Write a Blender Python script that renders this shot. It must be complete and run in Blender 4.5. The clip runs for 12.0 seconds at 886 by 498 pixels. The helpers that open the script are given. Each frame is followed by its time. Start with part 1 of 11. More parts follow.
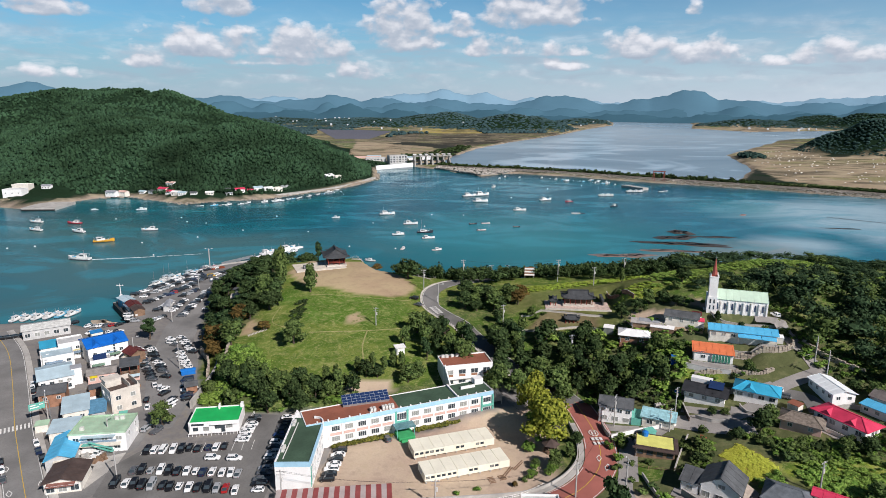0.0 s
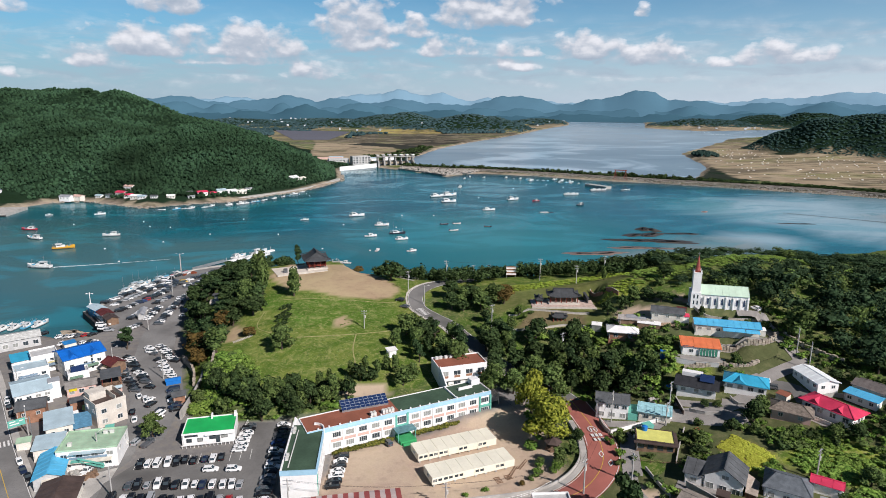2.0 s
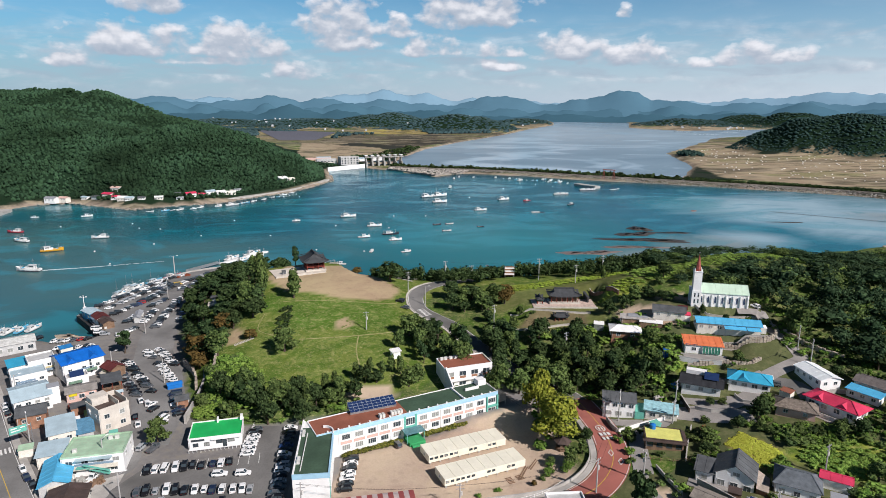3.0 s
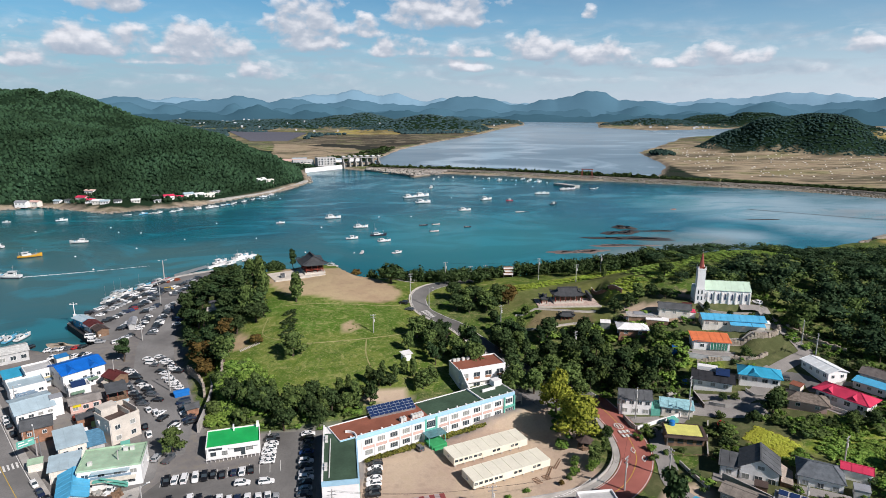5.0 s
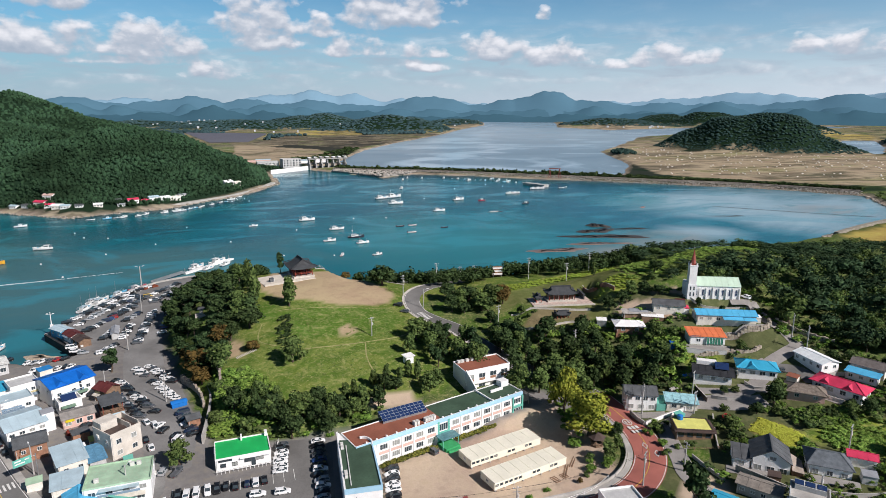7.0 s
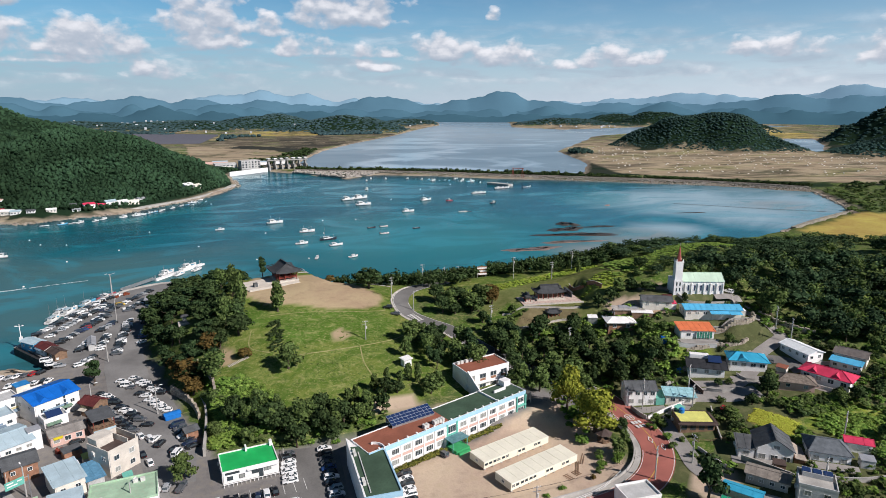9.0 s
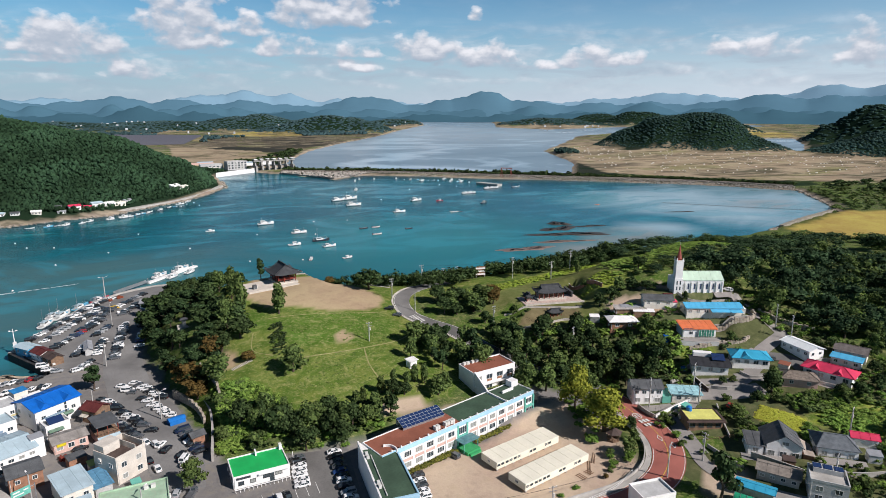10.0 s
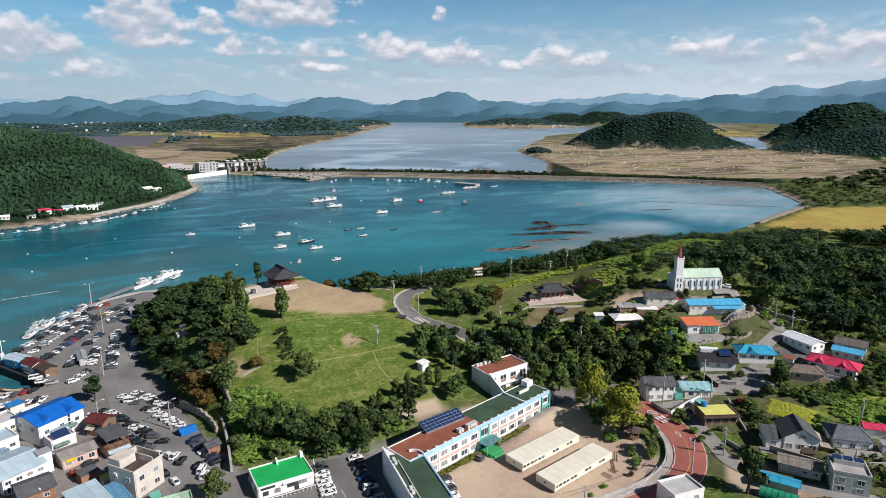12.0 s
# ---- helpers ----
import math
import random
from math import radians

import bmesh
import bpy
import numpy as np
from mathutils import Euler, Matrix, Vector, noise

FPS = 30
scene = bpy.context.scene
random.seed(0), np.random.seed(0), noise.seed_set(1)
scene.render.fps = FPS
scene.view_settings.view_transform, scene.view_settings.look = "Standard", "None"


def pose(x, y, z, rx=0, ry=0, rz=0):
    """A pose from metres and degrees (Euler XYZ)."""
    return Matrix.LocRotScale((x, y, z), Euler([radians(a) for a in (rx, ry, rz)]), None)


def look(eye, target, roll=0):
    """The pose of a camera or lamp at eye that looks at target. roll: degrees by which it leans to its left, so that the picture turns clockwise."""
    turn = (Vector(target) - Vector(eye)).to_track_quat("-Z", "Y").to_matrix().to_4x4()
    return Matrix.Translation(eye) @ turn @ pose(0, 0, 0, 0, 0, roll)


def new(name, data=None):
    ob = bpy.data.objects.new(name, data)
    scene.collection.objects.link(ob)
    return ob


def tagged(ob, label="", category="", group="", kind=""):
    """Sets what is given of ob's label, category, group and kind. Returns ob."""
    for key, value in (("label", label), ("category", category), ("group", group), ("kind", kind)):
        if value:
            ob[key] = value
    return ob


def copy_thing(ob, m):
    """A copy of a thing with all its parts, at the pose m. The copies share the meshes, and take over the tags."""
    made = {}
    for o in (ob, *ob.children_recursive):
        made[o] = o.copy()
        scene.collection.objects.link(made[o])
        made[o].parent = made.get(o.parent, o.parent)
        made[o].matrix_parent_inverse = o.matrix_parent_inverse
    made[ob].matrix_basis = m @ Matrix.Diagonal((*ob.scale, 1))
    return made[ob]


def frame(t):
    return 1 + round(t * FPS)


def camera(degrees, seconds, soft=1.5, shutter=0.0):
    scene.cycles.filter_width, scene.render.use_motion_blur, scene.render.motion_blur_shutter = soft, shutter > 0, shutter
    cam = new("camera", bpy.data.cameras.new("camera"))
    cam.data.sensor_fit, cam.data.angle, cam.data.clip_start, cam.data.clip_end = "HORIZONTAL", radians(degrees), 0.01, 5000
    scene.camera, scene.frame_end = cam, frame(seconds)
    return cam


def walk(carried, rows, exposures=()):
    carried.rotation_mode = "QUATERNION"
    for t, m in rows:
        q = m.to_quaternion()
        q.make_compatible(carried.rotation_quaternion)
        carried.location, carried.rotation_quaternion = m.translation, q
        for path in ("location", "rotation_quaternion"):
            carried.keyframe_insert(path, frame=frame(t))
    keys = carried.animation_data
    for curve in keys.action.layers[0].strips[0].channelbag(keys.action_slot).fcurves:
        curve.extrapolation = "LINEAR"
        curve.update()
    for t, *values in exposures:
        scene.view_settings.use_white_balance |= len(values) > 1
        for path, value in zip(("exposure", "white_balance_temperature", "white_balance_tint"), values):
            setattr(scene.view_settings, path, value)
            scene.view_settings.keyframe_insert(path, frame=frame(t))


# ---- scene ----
cam = camera(71.1, 12.0, soft=0.6)
# seconds, eye x, y, z, yaw, pitch, roll
PATH = [
    (0, -0.31, 0.13, 92.55, -0.33, -13.22, 0.38),
    (0.5, -2.84, 0.31, 92.57, -1.05, -13.21, 0.36),
    (1, -5.54, 0.55, 92.59, -2.20, -13.20, 0.35),
    (1.5, -8.38, 0.84, 92.61, -3.32, -13.19, 0.33),
    (2, -11.35, 1.19, 92.63, -4.34, -13.17, 0.32),
    (2.5, -14.42, 1.60, 92.65, -5.10, -13.16, 0.30),
    (3, -17.57, 2.07, 92.67, -5.78, -13.15, 0.29),
    (5, -30.69, 4.54, 92.75, -8.62, -13.12, 0.22),
    (5.5, -34.02, 5.31, 92.77, -9.31, -13.11, 0.21),
    (6, -37.35, 6.15, 92.79, -10.09, -13.10, 0.19),
    (6.5, -40.68, 7.04, 92.81, -11.25, -13.10, 0.18),
    (7, -43.99, 8.00, 92.83, -12.46, -13.09, 0.16),
    (9, -57.04, 12.45, 92.92, -16.77, -13.07, 0.10),
    (9.5, -60.25, 13.73, 92.94, -17.60, -13.06, 0.09),
    (10, -63.44, 15.07, 92.96, -18.31, -13.06, 0.07),
    (10.5, -66.63, 16.47, 92.98, -19.04, -13.06, 0.06),
    (11, -69.80, 17.94, 93.00, -19.76, -13.06, 0.04),
    (11.5, -72.99, 19.48, 93.02, -20.60, -13.05, 0.02),
    (12, -76.18, 21.08, 93.04, -21.42, -13.05, 0.01),
]
walk(cam, [(t, pose(x, y, z, 0, 0, yaw) @ pose(0, 0, 0, 90 + pitch) @ pose(0, 0, 0, 0, 0, roll)) for t, x, y, z, yaw, pitch, roll in PATH],
     [(0, 0.19, 5990, 16), (12, 0.19, 5990, 16)])

# ---- daylight: high sun behind the camera's right shoulder, blue sky with fair-weather clouds ----
SUN_TURN, SUN_HEIGHT = radians(138), radians(37)
world = bpy.data.worlds.new("sky")
scene.world = world
world.use_nodes = True
_n, _l = world.node_tree.nodes, world.node_tree.links
_n.clear()


def _node(tree, kind, **values):
    node = tree.nodes.new(kind)
    for key, value in values.items():
        if key in node.inputs:
            node.inputs[key].default_value = value
        else:
            setattr(node, key, value)
    return node


def _math(tree, op, a, b=None, clamp=False):
    node = tree.nodes.new("ShaderNodeMath")
    node.operation, node.use_clamp = op, clamp
    for slot, value in zip(node.inputs, (a, b)):
        if value is None:
            continue
        if isinstance(value, (int, float)):
            slot.default_value = value
        else:
            tree.links.new(value, slot)
    return node.outputs[0]


def _mix(tree, fac, a, b):
    node = tree.nodes.new("ShaderNodeMix")
    node.data_type = "RGBA"
    for slot, value in ((node.inputs[0], fac), (node.inputs[6], a), (node.inputs[7], b)):
        if isinstance(value, (int, float)):
            slot.default_value = value
        elif isinstance(value, tuple):
            slot.default_value = (*value[:3], 1)
        else:
            tree.links.new(value, slot)
    return node.outputs[2]


def _ramp(tree, fac, *stops):
    node = tree.nodes.new("ShaderNodeValToRGB")
    ramp = node.color_ramp
    while len(ramp.elements) < len(stops):
        ramp.elements.new(0.5)
    for el, (at, col) in zip(ramp.elements, stops):
        el.position, el.color = at, (*col, 1) if isinstance(col, tuple) else (col, col, col, 1)
    tree.links.new(fac, node.inputs[0])
    return node.outputs[0]


def _noise(tree, vector, scale, detail=4.0, rough=0.55, warp=0.0):
    node = _node(tree, "ShaderNodeTexNoise", Scale=scale, Detail=detail, Roughness=rough, Distortion=warp)
    if vector is not None:
        tree.links.new(vector, node.inputs["Vector"])
    return node.outputs[0]


_wt = world.node_tree
_sky = _node(_wt, "ShaderNodeTexSky", sky_type="NISHITA", sun_disc=False, sun_elevation=SUN_HEIGHT, sun_rotation=SUN_TURN, altitude=50, air_density=1.0, dust_density=0.4, ozone_density=3.0)
_dir = _node(_wt, "ShaderNodeTexCoord").outputs["Generated"]
_sep = _node(_wt, "ShaderNodeSeparateXYZ")
_l.new(_dir, _sep.inputs[0])
_up = _math(_wt, "MAXIMUM", _sep.outputs[2], 0.0)


# fair-weather cumulus: bearing, height of the flat base, half width, height (degrees), how solid
CUMULUS = [(-30.6, 6.6, 2.3, 1.7, 1), (-20.2, 3.9, 3.4, 2.1, 1), (-23.5, 2.9, 2.7, 1.4, 0.6), (-12.4, 4.0, 3.8, 2.2, 1), (-13.1, 3.2, 5.2, 0.9, 0.55),
           (-3.1, 5.8, 3.3, 2.6, 1), (-2.9, 4.8, 2.9, 2.0, 0.8), (-18.4, 7.3, 2.4, 1.9, 0.9), (-7.6, 2.3, 1.8, 1.5, 0.8), (-31.9, 1.8, 2.3, 1.0, 0.5),
           (8.2, 7.0, 4.2, 2.5, 1), (1.8, 5.9, 1.7, 1.5, 0.7), (4.5, 4.3, 2.2, 1.3, 0.9), (10.8, 4.2, 2.2, 1.1, 0.8)]
CUMULUS += [(10.6, 3.0, 1.7, 0.9, 0.9), (16.6, 4.1, 2.6, 1.8, 1), (21.5, 3.4, 3.6, 1.6, 0.9), (21.3, 7.2, 0.7, 0.9, 0.7), (31.9, 3.4, 2.9, 1.3, 1),
            (27.3, 3.1, 1.2, 0.7, 0.6), (43.7, 4.0, 3.7, 1.4, 0.6), (53.6, 3.1, 4.6, 2.6, 0.7)]
_az = _math(_wt, "MULTIPLY", _math(_wt, "ARCTAN2", _sep.outputs[0], _sep.outputs[1]), 57.29578)
_el = _math(_wt, "MULTIPLY", _math(_wt, "ARCSINE", _sep.outputs[2]), 57.29578)


def _clouds(lift):
    """How thick the clouds are along a direction; lift (degrees) raises the place that is asked."""
    el = _math(_wt, "ADD", _el, lift)
    com = _node(_wt, "ShaderNodeCombineXYZ")
    _l.new(_az, com.inputs[0])
    _l.new(_math(_wt, "MULTIPLY", el, 1.5), com.inputs[1])
    lumps = _noise(_wt, com.outputs[0], 0.50, 6.0, 0.47, 0.1)
    most = -1.2
    for bearing, base, wide, high, solid in CUMULUS:
        dx = _math(_wt, "DIVIDE", _math(_wt, "SUBTRACT", _az, bearing), wide * 1.25)
        dy = _math(_wt, "DIVIDE", _math(_wt, "SUBTRACT", el, base + 0.12 * high), high * 1.15)
        dy = _math(_wt, "MAXIMUM", dy, _math(_wt, "MULTIPLY", dy, -3.2))
        f = _math(_wt, "SUBTRACT", 1.0, _math(_wt, "ADD", _math(_wt, "MULTIPLY", dx, dx), _math(_wt, "MULTIPLY", dy, dy)))
        most = _math(_wt, "MAXIMUM", most, _math(_wt, "SUBTRACT", f, 0.75 * (1 - solid)))
    return _math(_wt, "ADD", _math(_wt, "MULTIPLY", most, 0.8), _math(_wt, "MULTIPLY", _math(_wt, "SUBTRACT", lumps, 0.47), 2.9))


_dens, _above = _clouds(0.0), _clouds(0.55)
_cover = _ramp(_wt, _dens, (0.05, 0.0), (0.30, 0.5), (0.62, 0.97))
# thin grey streaks low down, and scattered cloud overhead and behind
_flat = _node(_wt, "ShaderNodeCombineXYZ")
_l.new(_math(_wt, "MULTIPLY", _az, 0.22), _flat.inputs[0])
_l.new(_el, _flat.inputs[1])
_veil = _math(_wt, "MULTIPLY", _ramp(_wt, _noise(_wt, _flat.outputs[0], 0.85, 6.0, 0.6, 0.4), (0.42, 0.0), (0.70, 0.78)), _ramp(_wt, _up, (0.015, 0.25), (0.04, 1.0), (0.09, 0.8), (0.125, 0.1)))
_cell = _node(_wt, "ShaderNodeVectorMath", operation="MULTIPLY")
_l.new(_dir, _cell.inputs[0])
_cell.inputs[1].default_value = (6, 6, 17)
_high = _math(_wt, "MULTIPLY", _ramp(_wt, _noise(_wt, _cell.outputs[0], 1.6, 6.0, 0.57, 0.1), (0.58, 0.0), (0.72, 0.8)), _ramp(_wt, _up, (0.16, 0.0), (0.2, 0.9), (0.3, 0.6), (0.5, 0.05)))
_cover = _math(_wt, "MAXIMUM", _cover, _math(_wt, "MAXIMUM", _veil, _high))
_lit = _math(_wt, "ADD", _math(_wt, "MULTIPLY", _math(_wt, "SUBTRACT", _dens, _above), 0.50), 0.40)
_shade = _ramp(_wt, _lit, (0.12, (9.4, 10.8, 11.8)), (0.42, (12.2, 13.1, 13.6)), (0.62, (17.0, 17.1, 16.6)), (0.82, (20.5, 20.2, 19.2)))
_haze = _ramp(_wt, _up, (0.0, 0.92), (0.045, 0.72), (0.10, 0.34), (0.16, 0.14), (0.28, 0.0))
_blue = _node(_wt, "ShaderNodeMix", data_type="RGBA", blend_type="MULTIPLY")
_blue.inputs[0].default_value = 1.0
_l.new(_sky.outputs[0], _blue.inputs[6])
_l.new(_mix(_wt, _ramp(_wt, _up, (0.12, 0.0), (0.5, 1.0)), (0.78, 1.76, 1.97), (0.20, 0.41, 0.54)), _blue.inputs[7])
_sunward = _node(_wt, "ShaderNodeVectorMath", operation="DOT_PRODUCT")
_l.new(_dir, _sunward.inputs[0])
_sunward.inputs[1].default_value = (math.sin(SUN_TURN), math.cos(SUN_TURN), 0)
_glow = _ramp(_wt, _math(_wt, "ADD", _math(_wt, "MULTIPLY", _sunward.outputs["Value"], 0.5), 0.5), (0.0, (8.74, 11.04, 12.19)), (0.5, (16.6, 17.6, 18.0)), (1.0, (16.10, 16.56, 16.33)))
_clear = _mix(_wt, _haze, _blue.outputs[2], _glow)
_mixed = _mix(_wt, _cover, _clear, _shade)
_bg = _node(_wt, "ShaderNodeBackground", Strength=0.0380)
_l.new(_mixed, _bg.inputs[0])
_l.new(_bg.outputs[0], _node(_wt, "ShaderNodeOutputWorld").inputs[0])

sun = new("sun", bpy.data.lights.new("sun", "SUN"))
sun.data.energy, sun.data.angle, sun.data.color = 5.0, radians(0.53), (1.0, 0.92, 0.80)
_to_sun = Vector((math.sin(SUN_TURN) * math.cos(SUN_HEIGHT), math.cos(SUN_TURN) * math.cos(SUN_HEIGHT), math.sin(SUN_HEIGHT)))
sun.matrix_world = look(tuple(_to_sun * 300), (0, 0, 0))
scene.view_settings.exposure = 0.0

# ---- materials ----


def surface(name, colour, rough=0.8, vary=0.18, size=1.0, fine=12.0, bump=0.15, metal=0.0, second=None, random_tint=0.0, spec=0.25):
    """A worn surface: the colour drifts at two scales, with stains of a second colour and fine relief."""
    vary *= 1.4
    m = bpy.data.materials.new(name)
    m.use_nodes = True
    t = m.node_tree
    p = t.nodes["Principled BSDF"]
    where = _node(t, "ShaderNodeTexCoord").outputs["Object"]
    big, small = _noise(t, where, size, 3.0), _noise(t, where, size * fine, 4.0)
    dark = tuple(c * (1 - vary) for c in colour)
    light = tuple(min(1, c * (1 + vary)) for c in colour)
    col = _mix(t, _ramp(t, big, (0.3, 0.0), (0.7, 1.0)), dark, light)
    col = _mix(t, _math(t, "MULTIPLY", _ramp(t, small, (0.45, 0.0), (0.75, 1.0)), 0.5), col, second or tuple(c * (1 - 1.6 * vary) for c in colour))
    if random_tint:
        info = _node(t, "ShaderNodeObjectInfo").outputs["Random"]
        hsv = _node(t, "ShaderNodeHueSaturation")
        t.links.new(_math(t, "ADD", _math(t, "MULTIPLY", info, random_tint), 1 - random_tint / 2), hsv.inputs["Value"])
        t.links.new(_math(t, "ADD", _math(t, "MULTIPLY", info, 0.06 * random_tint), 0.5 - 0.03 * random_tint), hsv.inputs["Hue"])
        t.links.new(col, hsv.inputs["Color"])
        col = hsv.outputs[0]
    t.links.new(col, p.inputs["Base Color"])
    p.inputs["Roughness"].default_value, p.inputs["Metallic"].default_value = rough, metal
    p.inputs["Specular IOR Level"].default_value = spec
    if bump:
        b = _node(t, "ShaderNodeBump", Strength=bump, Distance=0.08)
        t.links.new(small, b.inputs["Height"])
        t.links.new(b.outputs[0], p.inputs["Normal"])
    return m


def leafage(name, colour, tip, size=0.5, stand=0.06, swing=1.1):
    """Leaves: each island its own green, a little light passing through."""
    m = bpy.data.materials.new(name)
    m.use_nodes = True
    t = m.node_tree
    p = t.nodes["Principled BSDF"]
    island = _node(t, "ShaderNodeNewGeometry").outputs["Random Per Island"]
    place = _node(t, "ShaderNodeNewGeometry").outputs["Position"]
    drift, grain = _noise(t, place, stand, 3.0), _noise(t, place, 0.9, 3.0, 0.7)
    col = _mix(t, _math(t, "ADD", _math(t, "MULTIPLY", island, 0.7), _math(t, "MULTIPLY", _ramp(t, grain, (0.4, 0.0), (0.62, 1.0)), 0.3)), colour, tip)
    hsv = _node(t, "ShaderNodeHueSaturation")
    t.links.new(_math(t, "ADD", _math(t, "MULTIPLY", drift, swing), 1.0 - swing / 2), hsv.inputs["Value"])
    t.links.new(_math(t, "ADD", _math(t, "MULTIPLY", drift, 0.04), 0.487), hsv.inputs["Hue"])
    t.links.new(col, hsv.inputs["Color"])
    t.links.new(hsv.outputs[0], p.inputs["Base Color"])
    p.inputs["Roughness"].default_value = 0.85
    p.inputs["Specular IOR Level"].default_value = 0.03
    return m


def glossy(name, colour, rough=0.25, metal=0.0, spec=0.5):
    m = bpy.data.materials.new(name)
    m.use_nodes = True
    t = m.node_tree
    p = t.nodes["Principled BSDF"]
    where = _node(t, "ShaderNodeTexCoord").outputs["Object"]
    n = _noise(t, where, 1.7, 3.0)
    t.links.new(_mix(t, n, tuple(c * 0.85 for c in colour), tuple(min(1, c * 1.1) for c in colour)), p.inputs["Base Color"])
    p.inputs["Roughness"].default_value, p.inputs["Metallic"].default_value = rough, metal
    p.inputs["Specular IOR Level"].default_value = spec
    return m


WHITE = surface("white paint", (0.82, 0.81, 0.79), 0.7, 0.06, 0.35, 9, 0.05, second=(0.66, 0.64, 0.60))
CREAM = surface("cream render", (0.74, 0.70, 0.62), 0.75, 0.08, 0.4, 9, 0.06, second=(0.5, 0.45, 0.36))
PALE_GREY = surface("pale grey render", (0.50, 0.50, 0.49), 0.8, 0.12, 0.4, 9, 0.08, second=(0.3, 0.3, 0.29))
CONCRETE = surface("weathered concrete", (0.42, 0.40, 0.37), 0.9, 0.15, 0.25, 14, 0.15, second=(0.27, 0.25, 0.22))
DARK_GREY = surface("dark grey roofing", (0.10, 0.105, 0.11), 0.7, 0.2, 0.4, 10, 0.1)
GREY_ROOF = surface("grey metal roofing", (0.30, 0.31, 0.33), 0.55, 0.14, 0.3, 10, 0.06)
BLUE_GREY = surface("pale blue metal roofing", (0.42, 0.53, 0.58), 0.5, 0.1, 0.3, 10, 0.05)
BROWN_ROOF = surface("brown sheet roofing", (0.085, 0.06, 0.052), 0.65, 0.2, 0.4, 10, 0.1)
BLUE_ROOF = surface("strong blue painted roofing", (0.012, 0.13, 0.50), 0.45, 0.12, 0.3, 9, 0.05)
SKY_ROOF = surface("sky blue painted roofing", (0.10, 0.42, 0.66), 0.5, 0.1, 0.3, 9, 0.05)
TEAL_ROOF = surface("turquoise painted roofing", (0.05, 0.36, 0.55), 0.5, 0.1, 0.3, 9, 0.05)
PINK_ROOF = surface("raspberry red painted roofing", (0.62, 0.05, 0.11), 0.5, 0.12, 0.3, 9, 0.05)
ORANGE_ROOF = surface("orange painted roofing", (0.72, 0.20, 0.08), 0.55, 0.1, 0.3, 9, 0.05)
GREEN_ROOF = surface("bright green roof coating", (0.02, 0.42, 0.10), 0.6, 0.12, 0.25, 8, 0.05, second=(0.03, 0.30, 0.09))
MINT_ROOF = surface("faded mint green coating", (0.36, 0.52, 0.36), 0.8, 0.16, 0.3, 9, 0.08, second=(0.40, 0.38, 0.30))
DARK_GREEN = surface("dark green roof coating", (0.055, 0.095, 0.06), 0.8, 0.16, 0.2, 9, 0.06)
RUST_ROOF = surface("rust red roof coating", (0.27, 0.10, 0.062), 0.85, 0.12, 0.2, 9, 0.06)
PALE_GREEN = surface("pale green metal roofing", (0.52, 0.66, 0.52), 0.55, 0.07, 0.3, 9, 0.04)
YELLOW_COAT = surface("pale yellow roof coating", (0.68, 0.66, 0.18), 0.75, 0.1, 0.4, 9, 0.05)
TILE_ROOF = surface("charcoal clay tile", (0.055, 0.058, 0.062), 0.75, 0.2, 0.8, 10, 0.2)
RED_WOOD = surface("red painted timber", (0.22, 0.045, 0.03), 0.7, 0.2, 1.0, 10, 0.1)
WOOD = surface("weathered timber", (0.22, 0.14, 0.09), 0.8, 0.25, 1.0, 12, 0.15)
BRICK = surface("brown brickwork", (0.30, 0.16, 0.10), 0.85, 0.2, 1.0, 14, 0.2)
STONE = surface("pale granite", (0.52, 0.48, 0.42), 0.85, 0.14, 0.5, 12, 0.15)
BEIGE = surface("pinkish plaster", (0.62, 0.42, 0.36), 0.8, 0.08, 0.4, 9, 0.05)
LIGHT_BLUE = surface("light blue painted band", (0.36, 0.58, 0.72), 0.7, 0.08, 0.4, 9, 0.04)
SEA_GREEN = surface("sea green paint", (0.14, 0.42, 0.34), 0.6, 0.1, 0.5, 9, 0.04)
GREEN_MAT = surface("green mat", (0.05, 0.33, 0.12), 0.9, 0.1, 0.5, 9, 0.05)
SHEET = surface("ivory prefab panels", (0.80, 0.76, 0.62), 0.6, 0.04, 0.3, 8, 0.03, second=(0.66, 0.62, 0.50))
STEEL = surface("galvanised steel", (0.45, 0.46, 0.47), 0.4, 0.12, 0.8, 9, 0.05, metal=0.7)
POLE_GREY = surface("concrete pole", (0.40, 0.39, 0.37), 0.85, 0.12, 0.6, 9, 0.05)
RUBBER = surface("black rubber", (0.02, 0.02, 0.02), 0.85, 0.2, 2.0, 9, 0.05)
GLASS = glossy("window glass", (0.045, 0.06, 0.07), 0.08, 0.0, 0.7)
CURTAIN = glossy("curtained window glass", (0.30, 0.31, 0.29), 0.12, 0.0, 0.6)
SOLAR = glossy("solar cells", (0.02, 0.04, 0.11), 0.15, 0.0, 0.6)
SOLAR_FRAME = surface("anodised frame", (0.55, 0.57, 0.60), 0.4, 0.05, 1, 8, 0.0, metal=0.5)
BARK = surface("bark", (0.10, 0.075, 0.055), 0.9, 0.3, 2.0, 10, 0.4)
